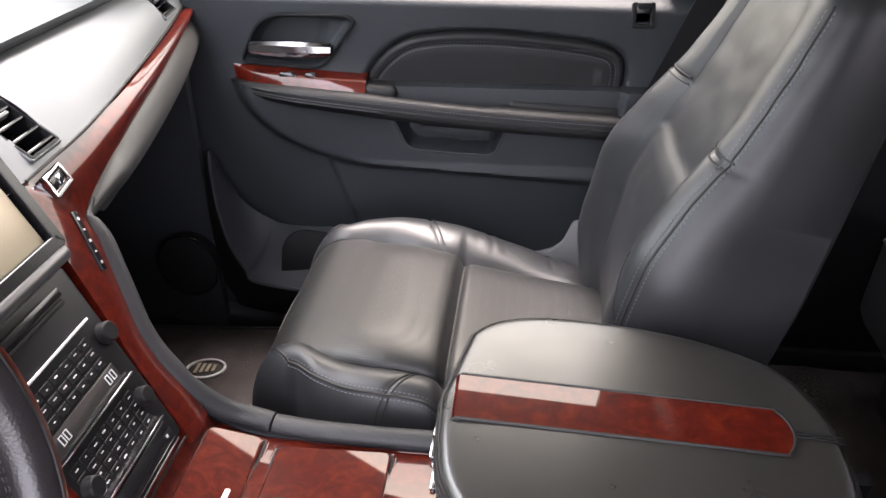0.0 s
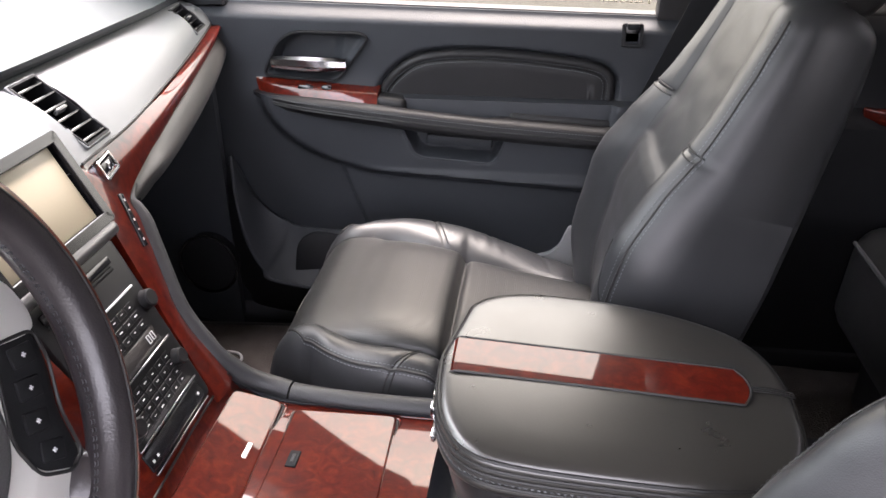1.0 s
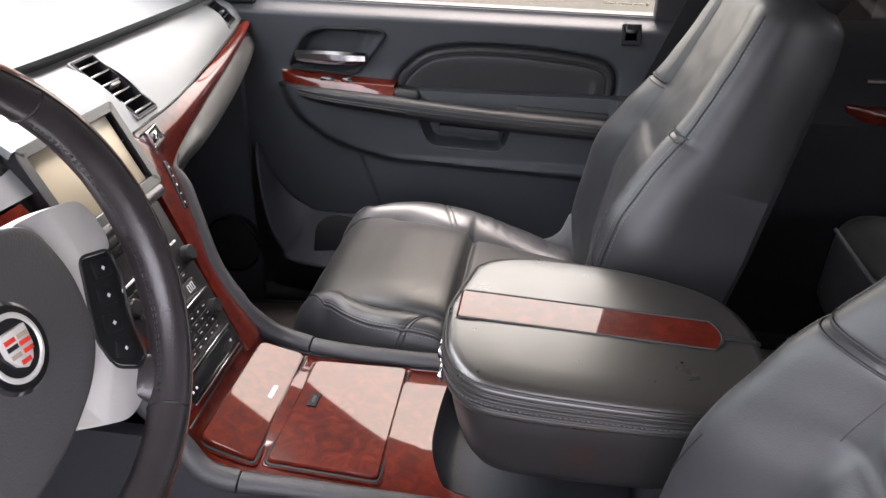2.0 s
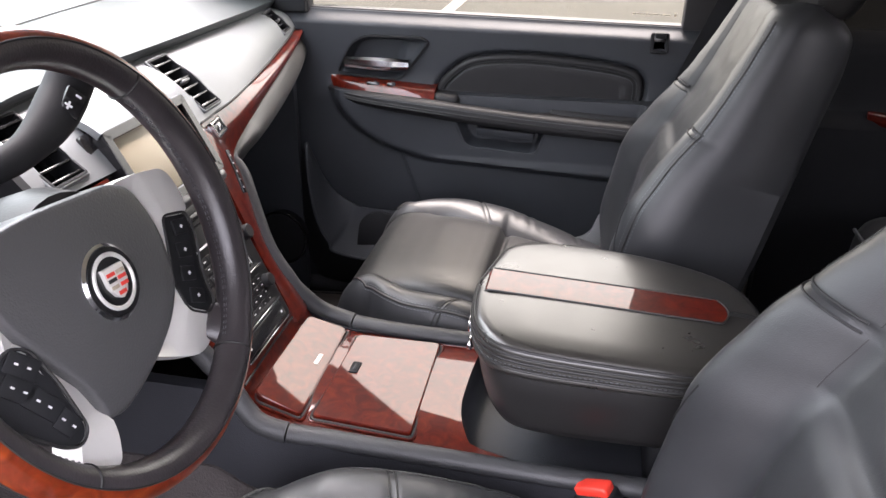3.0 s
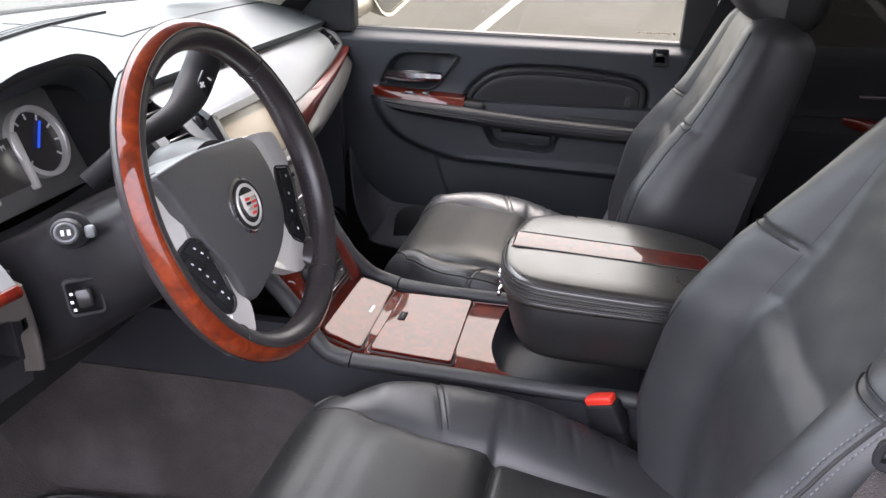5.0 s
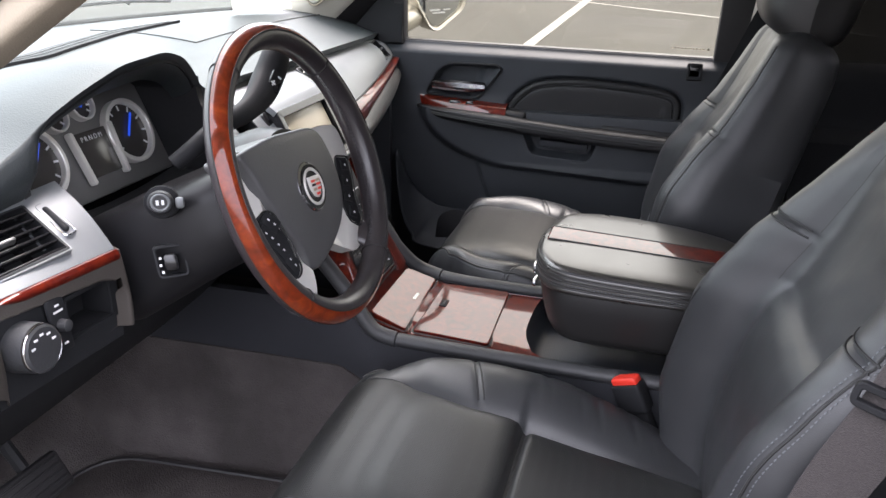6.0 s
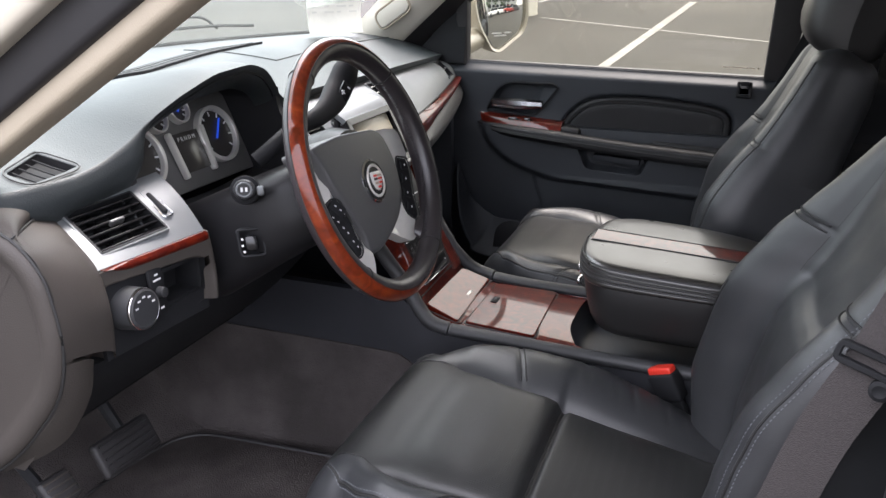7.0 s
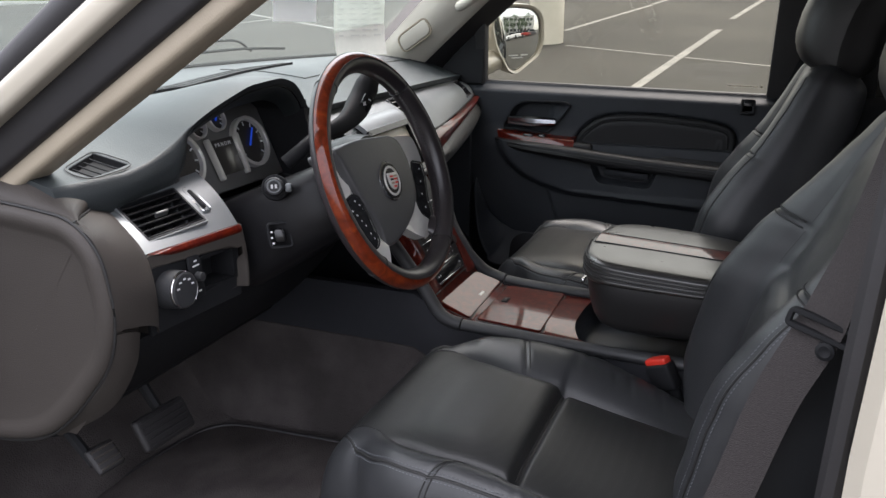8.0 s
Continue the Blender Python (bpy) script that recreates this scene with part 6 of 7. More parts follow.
part("wood_strip", sheet(strip, span(0, 0.12, 9) + span(0.15, 1, 30), span(0, 1, 9), (0.002, 0, -0.006)), WOOD, arm, "glossy red burl wood strip")
part("strip_edge", tube([Vector(strip(u, 0.0)) + Vector((0, -0.002, -0.0005)) for u in span(0.0, 1, 40)] + [Vector(strip(1.0, v)) + Vector((0.002, 0, -0.0005)) for v in span(0.1, 1, 9)], 0.0016, 6), SEAM, arm)
part("strip_edge", tube([Vector(strip(u, 1.0)) + Vector((0, 0.002, -0.0005)) for u in span(0.0, 1, 40)], 0.0016, 6), SEAM, arm)
for dy in (-0.004, 0.0, 0.004):
    part("lid_seam", tube([(x, 0.005 + dy, 1.0985 - 0.018 * (x - 0.40) / 0.38 - 0.004 * ease(0.72, 0.76, x)) for x in span(0.705, 0.749, 8)], 0.0008, 6), SEAM, arm)
part("pedestal", rbox((0.13, 0.20, 0.10), pose(0.68, C, 0.915), 0.02, 3), MATT, arm, "black hinge pedestal")
part("latch_lever", rbox((0.006, 0.05, 0.016), pose(0.372, 0.008, 1.036), 0.002), CHROME, arm, "chrome lid latch")
part("latch_lever", rbox((0.006, 0.05, 0.010), pose(0.374, -0.008, 1.014), 0.002), CHROME, arm, "chrome lid latch")


# ---- gauges ----
clus = thing("instrument_cluster", (-0.20, -0.41, 1.25), "gauge cluster with silver rings and blue needles under a dark hood", "gauges")
CN = Vector((0.93, 0, 0.36)).normalized()
CO = Vector((-0.205, -0.405, 1.315))


def on_cl(y, v, out=0.0):
    """The pose on the gauge face: y across, v up, out towards the driver."""
    up = CN.cross(Vector((0, 1, 0))).normalized()
    return axes(CO + Vector((0, y, 0)) + up * v + CN * out, (0, 1, 0), up, CN)


GAUGE_FACE = material("gauge_face_silver", (0.15, 0.15, 0.147), 0.38, metal=0.3, var=0.1, var_scale=14, rough_var=0.05)
part("face", plate(rounded([(-.185, -.075), (.185, -.075), (.185, .05), (.10, .105), (-.10, .105), (-.185, .05)], .03), 0.02, on_cl(0, 0), 0.003), GAUGE_FACE, clus, "satin silver gauge face")


def gauge(y, v, r, name="gauge"):
    g = part(name, loft([[on_cl(y, v) @ Vector((r * k * math.cos(a), r * k * math.sin(a), z)) for a in span(0, math.tau, 41)[:-1]] for k, z in ((1.0, 0.0), (0.98, 0.003), (0.2, 0.003))]), LCD, clus, "dark round gauge")
    part("gauge_ring", band([(r * 1.10 * math.cos(a), r * 1.10 * math.sin(a)) for a in span(0, math.tau, 49)[:-1]], r * 0.16, 0.014, on_cl(y, v, 0.012)), SPOKE, g, "bright silver ring")
    for k in range(9):
        a = radians(220 - 260 * k / 8)
        part("tick", rbox((0.0025, 0.008, 0.0008), on_cl(y + r * .8 * math.cos(a), v + r * .8 * math.sin(a), 0.0045) @ pose(0, 0, 0, 0, 0, math.degrees(a) - 90), 0), INK, g)
    nd = radians(52)
    part("needle", rbox((0.0034, r * 0.9, 0.002), on_cl(y + r * .25 * math.cos(nd), v + r * .25 * math.sin(nd), 0.007) @ pose(0, 0, 0, 0, 0, math.degrees(nd) - 90), 0.0005), BLUE, g, "blue needle")
    return g


gauge(0.076, -0.002, 0.044)
gauge(-0.114, -0.004, 0.044)
gauge(0.006, 0.052, 0.0205)
gauge(-0.050, 0.045, 0.0195)
part("display", rbox((0.066, 0.064, 0.004), on_cl(-0.004, -0.016, 0.006), 0.001), LCD, clus, "dim driver display")
for y in (-0.042, 0.034):
    part("display_bar", rbox((0.008, 0.076, 0.012), on_cl(y, -0.018, 0.010) @ pose(0, 0, 0, 0, 0, 4 if y < 0 else -4), 0.003), SPOKE, clus, "bright silver bar")
cu = bpy.data.curves.new("gear_letters", "FONT")
cu.body, cu.size, cu.align_x, cu.extrude = "P R N D M", 0.0095, "CENTER", 0.0003
tmp = bpy.data.objects.new("tmp", cu)
scene.collection.objects.link(tmp)
letters = bpy.data.meshes.new_from_object(tmp.evaluated_get(bpy.context.evaluated_depsgraph_get()))
bpy.data.objects.remove(tmp)
lb = bmesh.new()
lb.from_mesh(letters)
bmesh.ops.transform(lb, matrix=on_cl(-0.004, 0.003, 0.0086), verts=lb.verts)
part("gear_letters", lb, INK, clus, "grey gear letters P R N D M", smooth=False)
part("lower_trim", sheet(lambda y, u: (CO.x + 0.025 + 0.085 * u, y, CO.z - 0.082 - 0.010 * u + 0.018 * ((y + 0.405) / 0.19) ** 2), span(-0.60, -0.215, 22), span(0, 1, 8), (0, 0, -0.01)), SOFT, clus)


# hood walls round the gauges
def hood(a, u):
    """a round the arch, u from the lip inward."""
    y = -0.405 + 0.185 * math.cos(a)
    x1, _, z1 = dash_top(y, 1.0)
    z = z1 - 0.014
    return (x1 - 0.008 - 0.115 * u, y * (1 - 0.10 * u) - 0.0405 * u, z - 0.010 * u)


part("hood_lining", sheet(hood, span(0, math.pi, 40), span(0, 1, 8), (0, 0, 0.008)), MATT, clus, "matt hood lining")
part("hood_cheek", sheet(lambda z, u: (line([(1.22, -0.055), (1.264, -0.060), (1.345, -0.128), (1.40, -0.135)], z) * (1 - u) - 0.225 * u, -0.246 - 0.02 * u, z), span(1.225, 1.385, 12), span(0, 1, 6), (0, 0.012, 0)), MATT, clus)
part("hood_cheek", sheet(lambda z, u: (-0.150 - 0.10 * u, -0.585 + 0.015 * u, z), span(1.215, 1.345, 8), span(0, 1, 6), (0, -0.01, 0)), SOFT, clus)

# ---- driver's end of the dash ----
A, B, Cc, D = Vector((-0.090, -0.7345, 1.2315)), Vector((-0.066, -0.5690, 1.2330)), Vector((-0.148, -0.555, 1.3045)), Vector((-0.190, -0.713, 1.284))


def left_panel(u, v):
    p = A.lerp(B, u).lerp(D.lerp(Cc, u), v)
    return p + Vector((0.6, 0, 0.75)) * 0.006 * math.sin(v * math.pi)


m, w, h = patch(left_panel(0.09, 0.16), left_panel(0.70, 0.16), left_panel(0.70, 0.84), left_panel(0.09, 0.84))
part("vent_panel", sheet(left_panel, span(-0.03, 1.04, 70), span(-0.02, 1.0, 50), (-0.02, 0, -0.02), skip=lambda p: in_vent(p, ((m, w, h),))), SILVER, dash, "satin silver vent panel")
vent(m @ pose(0, 0, 0.002), w, h, 6, SILVER, dash, 2)
part("vent_wheel", rbox((0.008, 0.042, 0.012), m @ pose(w * 0.68, 0.005, 0.001), 0.004, 3), MATT, dash, "vent thumb wheel")
part("wheel_bezel", band(rounded([(-.009, -.028), (.009, -.028), (.009, .028), (-.009, .028)], .006), 0.002, 0.004, m @ pose(w * 0.68, 0.005, 0.004)), CHROME, dash)


def left_wood(u, v):
    p = A.lerp(B, 0.0 + 1.03 * u)
    h = lerp([(0, 0.001), (0.25, 0.012), (1, 0.015)], u)
    return (p.x + 0.006 + 0.004 * math.sin(v * math.pi), p.y, p.z - 0.002 - h * v)


part("wood_band", sheet(left_wood, span(0, 1, 18), span(0, 1, 6), (-0.015, 0, 0)), WOOD, dash, "glossy red burl wood band")


RECESS = [tuple(p) for p in rounded([(-0.745, 1.06), (-0.745, 1.208), (-0.586, 1.200), (-0.566, 1.180), (-0.566, 1.06)], [0.001, 0.016, 0.010, 0.012, 0.001], 6)]


def left_low(u, v):
    """Warm grey switch panel below the vent; the switches lie in a recess that is open below."""
    p = A.lerp(B, -0.06 + 1.18 * u)
    z = p.z - 0.004 - (0.118 - 0.018 * ease(0.5, 0.95, u)) * v
    inside = ease(0.003, -0.004, outside((p.y, z), RECESS))
    edge = 0.022 * ease(0.93, 1.0, u) ** 2
    return (p.x + 0.006 + 0.008 * math.sin(v * math.pi * 0.7) - 0.016 * inside - edge, p.y, z)


def in_recess(p):
    return outside((p.y, p.z), RECESS) < -0.004


part("switch_panel", sheet(left_low, span(0, 1, 110), span(0, 1, 70), (-0.03, 0, 0), skip=lambda p: in_recess(p) or (-0.644 < p.y < -0.568 and 1.144 < p.z < 1.197)), BROWN, dash, "warm grey switch panel", angle=60)
part("switch_recess", sheet(lambda y, z: (line([(-0.75, -0.084), (-0.56, -0.070)], y), y, z), span(-0.75, -0.56, 40), span(1.112, 1.21, 24), (-0.006, 0, 0), skip=lambda p: -0.642 < p.y < -0.570 and 1.146 < p.z < 1.195), MATT, dash, "dark switch recess")
KC = Vector((-0.064, -0.710, 1.172))
km = axes(KC, (0, 1, 0), (-0.1, 0, 1), (1, 0, 0.1))
knob = part("headlamp_knob", loft([[km @ Vector((r * math.cos(a), r * math.sin(a), z)) for a in span(0, math.tau, 37)[:-1]] for r, z in ((0.0285, -0.02), (0.0275, 0.006), (0.0262, 0.013), (0.023, 0.0150))]), SOFT, dash, "black headlamp knob with chrome rim", angle=30)
part("knob_rim", band([(0.0272 * math.cos(a), 0.0272 * math.sin(a)) for a in span(0, math.tau, 37)[:-1]], 0.0013, 0.004, km @ pose(0, 0, 0.0132)), CHROME, knob)
for k in range(5):
    a = radians(20 + 35 * k)
    part("knob_mark", rbox((0.005, 0.0022, 0.0006), km @ pose(0.016 * math.cos(a), 0.016 * math.sin(a), 0.0154), 0), INK, knob)
sm = axes((-0.069, -0.664, 1.176), (0, 1, 0), (-0.1, 0, 1), (1, 0, 0.1))
part("dimmer_plate", rbox((0.026, 0.066, 0.006), sm, 0.003), MATT, dash, "black dimmer plate")
for v, w in ((0.024, 0.006), (0.017, 0.014), (-0.022, 0.006)):
    part("dimmer_mark", rbox((w, 0.0022, 0.0008), sm @ pose(0, v, 0.0036), 0), INK, dash)
part("dimmer_knob", loft([[sm @ Vector((0.0075 * k * math.cos(a), 0.0075 * k * math.sin(a), z)) for a in span(0, math.tau, 19)[:-1]] for k, z in ((1, 0.002), (0.9, 0.013), (0.6, 0.014))]), SOFT, dash)
for name, size, at in (("cubby_back", (0.004, 0.080, 0.056), (-0.120, -0.606, 1.170)), ("cubby_floor", (0.05, 0.080, 0.004), (-0.098, -0.606, 1.143)), ("cubby_roof", (0.05, 0.080, 0.004), (-0.098, -0.606, 1.198)),
                       ("cubby_wall", (0.05, 0.004, 0.056), (-0.098, -0.645, 1.170)), ("cubby_wall", (0.05, 0.004, 0.056), (-0.098, -0.567, 1.170))):
    part(name, rbox(size, pose(*at), 0.001), MATT, dash, "dark open cubby" if name == "cubby_back" else "")


# skin that joins the hood, the vent and the end of the dash
SEAM_END = Vector((-0.114, -0.824, 1.292))


END_TOP = smooth_path([(-0.46, -0.796, 1.372), (-0.33, -0.797, 1.354), (-0.225, -0.797, 1.3365), (-0.180, -0.786, 1.322), (-0.164, -0.764, 1.308)], 41)


def cheek(u, v):
    """u from the windshield side to the driver and round the corner, v from the pad outwards to the cap."""
    if u > 1:
        k = (u - 1) / 0.2
        p = cheek(1, v)
        return p.lerp(D.lerp(SEAM_END, v) + Vector((-0.010, 0, -0.004)), k) + Vector((0.008, 0, 0.004)) * math.sin(k * math.pi)
    p = END_TOP[round(u * 40)]
    q = Vector((-0.44, -0.838, 1.30)).lerp(SEAM_END, u)
    return p.lerp(q, v) + Vector((0, -0.010, 0.008)) * math.sin(v * math.pi)


part("end_skin", sheet(cheek, span(0, 1, 14) + span(1.03, 1.2, 7), span(0, 1, 12), (-0.01, 0.01, -0.02)), BROWN, dash, "warm grey dash end", angle=60)
# side of the dash between the vent and the end cap, rounded over a soft upright edge
GAP = smooth_path([(-0.113, -0.829, 1.2965), (-0.084, -0.829, 1.274), (-0.069, -0.829, 1.232), (-0.063, -0.829, 1.187), (-0.066, -0.829, 1.154)], 41)
BEND = smooth_path([(-0.184, -0.722, 1.288), (-0.124, -0.752, 1.274), (-0.085, -0.767, 1.248), (-0.066, -0.768, 1.202), (-0.066, -0.765, 1.165), (-0.070, -0.7634, 1.136)], 41)
EDGE = smooth_path([D, (-0.150, -0.720, 1.266), (-0.0975, -0.7325, 1.233), (-0.078, -0.742, 1.205), (-0.074, -0.743, 1.165), (-0.078, -0.743, 1.115)], 41)


def corner(u, v):
    g, b, e = GAP[round(v * 40)], BEND[round(v * 40)], EDGE[round(v * 40)]
    c = b * 2 - (g + e) / 2
    return g * (1 - u) ** 2 + c * (2 * u * (1 - u)) + e * u * u


part("vent_corner", sheet(corner, span(0, 1, 18), span(0, 1, 41), (-0.02, 0.01, 0)), BROWN, dash, "warm grey rounded corner beside the vent", angle=60)
part("corner_joint", tube([corner(u, 0.0) + Vector((0, 0, 0.0010)) for u in span(0, 1, 12)], 0.0016, 6), SEAM, dash)
LOW_GAP = smooth_path([(-0.068, -0.829, 1.148), (-0.0798, -0.829, 1.111), (-0.1070, -0.829, 1.066), (-0.158, -0.829, 1.016), (-0.215, -0.829, 0.975)], 31)
LOW_EDGE = smooth_path([(-0.074, -0.781, 1.132), (-0.086, -0.784, 1.081), (-0.120, -0.795, 1.022), (-0.168, -0.805, 0.985), (-0.225, -0.812, 0.955)], 31)
part("side_lower", sheet(lambda u, v: LOW_GAP[round(v * 30)].lerp(LOW_EDGE[round(v * 30)], u) + Vector((0.006, 0, 0.004)) * math.sin(u * math.pi), span(0, 1, 8), span(0, 1, 31), (-0.03, 0.004, 0)), BROWN, dash, "warm grey lower side panel", angle=60)
# cap on the end of the dash: a rounded rim round a slightly sunken field
cap = rounded([(-0.44, 1.315), (-0.235, 1.314), (-0.118, 1.302), (-0.076, 1.262), (-0.062, 1.175), (-0.083, 1.100), (-0.160, 1.012), (-0.225, 0.960), (-0.32, 0.935), (-0.44, 0.94)], [0.09, 0.05, 0.04, 0.04, 0.05, 0.05, 0.05, 0.05, 0.05, 0.09], 6)


def cap_ring(d, y, k=1.0):
    """The cap's outline drawn in by d, at the depth y; k shrinks it towards the middle."""
    out, c = [], sum(cap, Vector((0, 0))) / len(cap)
    for i, p in enumerate(cap):
        t = (cap[(i + 1) % len(cap)] - cap[i - 1]).normalized()
        q = c + (p + Vector((t.y, -t.x)) * d - c) * k
        out.append((q.x, y, q.y))
    return out


part("end_cap", loft([cap_ring(d, y) for d, y in ((0.001, -0.815), (0.001, -0.828), (0.003, -0.8325), (0.007, -0.836), (0.013, -0.838), (0.020, -0.8375), (0.026, -0.835), (0.031, -0.8325), (0.036, -0.8315))] + [cap_ring(0.036, -0.8315, k) for k in (0.8, 0.55, 0.3, 0.1)]), BROWN, dash, "warm grey dash end cap with a rounded rim", angle=60)
part("end_cap_gap", tube([Vector(p) for p in cap_ring(-0.0005, -0.829)], 0.0022, 6, True), SEAM, dash)
# lower driver panels
part("side_lower", sheet(lambda u, v: (-0.090 - 0.10 * v ** 1.6 - 0.03 * u, -0.812 + 0.10 * u * (1 - 0.8 * v ** 1.5), 1.135 - 0.17 * v), span(0, 1, 10), span(0, 1, 16), (-0.03, 0, 0)), BROWN, dash, "warm grey lower side panel")
part("knee_panel", sheet(lambda y, v: (-0.092 - 0.16 * v ** 1.3, y, 1.112 - 0.17 * v), span(-0.775, -0.20, 24), span(0, 1, 12), (-0.03, 0, 0)), MATT, dash, "black knee bolster")
part("under_dash", rbox((0.35, 0.62, 0.06), pose(-0.45, -0.47, 0.97, 0, 12, 0), 0.02), MATT, dash)
# demister outlet on the dash end
def demister(k, up, r=0.02, n=4):
    """The outlet's outline on the pad, scaled by k."""
    return [pad_at(p.x, p.y, up) for p in rounded([DEM + (q - DEM) * k for q in dem], r, n)]


part("demister_rim", tube(demister(1.0, 0.0014), 0.0012, 6, True), SEAM, dash, "diamond shaped demister joint")
part("demister_flange", loft([demister(1.06, 0.0004), demister(1.02, 0.0012), demister(0.86, 0.0014, 0.008), demister(0.84, 0.0, 0.006)], caps=False), DASH, dash)
part("demister_lip", tube(demister(0.84, 0.0004, 0.006), 0.0009, 6, True), DASH, dash)
part("demister_well", loft([demister(0.84, 0.0, 0.006), demister(0.80, -0.010, 0.006)], caps=False), MATT, dash, "black demister outlet")
part("demister_floor", loft([demister(0.82, -0.013, 0.006), demister(0.82, -0.010, 0.006)]), MATT, dash)
for k in range(4):
    a, b = dem[0].lerp(dem[3], 0.17 + 0.22 * k), dem[1].lerp(dem[2], 0.17 + 0.22 * k)
    ends = [DEM + (a.lerp(b, q) - DEM) * 0.82 for q in (0.0, 0.5, 1.0)]
    part("demister_slat", tube([pad_at(p.x, p.y, -0.003) for p in ends], 0.0012, 6), MATT, dash)

# ---- steering column ----
col = thing("steering_column", (-0.05, -0.41, 1.15), "dark steering column shroud with lever and switches", "steering column")
WC = Vector((0.13, -0.414, 1.301))
ta = radians(19.4)
WN, WV, WU = Vector((math.cos(ta), 0, math.sin(ta))), Vector((-math.sin(ta), 0, math.cos(ta))), Vector((0, 1, 0))


def col_ring(w, hw, top, bot):
    pts = rounded([(-hw, bot), (hw, bot), (hw * 0.92, top), (-hw * 0.92, top)], [0.062, 0.062, 0.035, 0.035], 8)
    return [WC + WN * w + WU * p.x + WV * p.y for p in pts]


part("shroud", loft([col_ring(w, hw, t, b) for w, hw, t, b in ((-0.27, 0.128, 0.035, -0.118), (-0.21, 0.128, 0.040, -0.104), (-0.155, 0.126, 0.042, -0.090), (-0.105, 0.113, 0.045, -0.080), (-0.085, 0.104, 0.045, -0.076), (-0.060, 0.085, 0.045, -0.070), (-0.05, 0.07, 0.035, -0.055))]), COLUMN, col, "black column shroud", angle=50)
part("hub_neck", loft([[WC + WN * w + (WU * math.cos(a) + WV * math.sin(a)) * r - WV * 0.01 for a in span(0, math.tau, 33)[:-1]] for r, w in ((0.085, -0.075), (0.085, -0.045), (0.075, -0.02))]), COLUMN, col, angle=50)
LC = Vector((0.012, -0.566, 1.298))
lmn = Vector((0.50, -0.82, 0.28)).normalized()
lmm = axes(LC, lmn.cross(Vector((0, 0, 1))).normalized() * -1, Vector((0, 0, 1)), lmn)
part("signal_lever", tube([LC - lmn * 0.09, LC - lmn * 0.03, LC - lmn * 0.012], lambda k: 0.011 + 0.003 * k, 16), SOFT, col, "black signal lever")
part("lever_collar", loft([[lmm @ Vector((r * math.cos(a), r * math.sin(a), z)) for a in span(0, math.tau, 29)[:-1]] for r, z in ((0.020, -0.040), (0.021, -0.030), (0.020, -0.022), (0.015, -0.020))]), MATT, col)
part("lever_end", loft([[lmm @ Vector((r * math.cos(a), r * math.sin(a), z)) for a in span(0, math.tau, 29)[:-1]] for r, z in ((0.0145, -0.016), (0.015, -0.004), (0.0125, 0.002), (0.012, 0.001))]), SOFT, col, "round lever end", angle=30)
part("lever_ring", band([(0.0112 * math.cos(a), 0.0112 * math.sin(a)) for a in span(0, math.tau, 29)[:-1]], 0.003, 0.003, lmm @ pose(0, 0, 0.003)), SILVER, col)
for u in (-0.003, 0.003):
    part("lever_mark", rbox((0.003, 0.006, 0.0008), lmm @ pose(u, 0, 0.0022), 0), INK, col)
part("lever_tab", rbox((0.010, 0.014, 0.014), lmm @ pose(0.021, -0.002, -0.012), 0.003), SILVER, col)
tm2 = axes((-0.004, -0.537, 1.212), (0.75, 0.62, 0), (-0.2, 0.1, 1), (0.6, -0.76, 0.2))
part("tilt_bezel", band(rounded([(-.019, -.021), (.019, -.021), (.019, .021), (-.019, .021)], .008), 0.004, 0.012, tm2 @ pose(0, 0, 0.006)), MATT, col, "wheel adjuster bezel")
part("tilt_switch", rbox((0.018, 0.022, 0.016), tm2 @ pose(0, 0, 0.006), 0.005), BLACK, col, "wheel adjuster switch")
for u, v in ((-0.012, -0.012), (-0.013, -0.003), (-0.012, 0.006)):
    part("tilt_mark", rbox((0.003, 0.003, 0.0008), tm2 @ pose(u, v, 0.0075), 0), INK, col)

# column shift lever
shift = thing("shift_lever", (-0.03, -0.33, 1.28), "black column shift lever with a thick grip", "gear lever")
sp = smooth_path([(-0.050, -0.440, 1.305), (-0.030, -0.420, 1.325), (-0.020, -0.388, 1.341), (-0.012, -0.352, 1.349), (-0.008, -0.317, 1.355), (-0.010, -0.277, 1.366), (-0.014, -0.240, 1.383), (-0.013, -0.216, 1.405), (-0.011, -0.200, 1.424)], 44)
part("grip", tube(sp, lambda k: 0.0125 + 0.0035 * ease(0.3, 0.5, k) + 0.0085 * ease(0.48, 0.74, k) - 0.004 * ease(0.90, 1.0, k), 18, flat=0.72, up=(1, -0.3, 0.4)), MATT, shift, "thick black grip")
gm = axes((0.004, -0.247, 1.385), (0.15, 0.62, 0.75), (-0.45, -0.55, 0.70), (0.86, -0.45, 0.22))
part("button_plate", rbox((0.028, 0.022, 0.006), gm, 0.003), BLACK, shift, "black plus and minus buttons")
part("plus_mark", rbox((0.008, 0.002, 0.0008), gm @ pose(-0.005, 0.004, 0.0036), 0), INK, shift)
part("plus_mark", rbox((0.002, 0.008, 0.0008), gm @ pose(-0.005, 0.004, 0.0037), 0), INK, shift)
part("minus_mark", rbox((0.002, 0.006, 0.0008), gm @ pose(0.008, -0.002, 0.0036), 0), INK, shift)

# ---- steering wheel ----
whl = thing("steering_wheel", tuple(WC), "black leather and red burl wood steering wheel with silver spokes", "steering wheel")
TURNED = -6.0
wm = axes(WC, WU, WV, WN) @ pose(0, 0, 0, 0, 0, TURNED)      # x across, y up, z to the driver
RR, RT = 0.1795, 0.0165


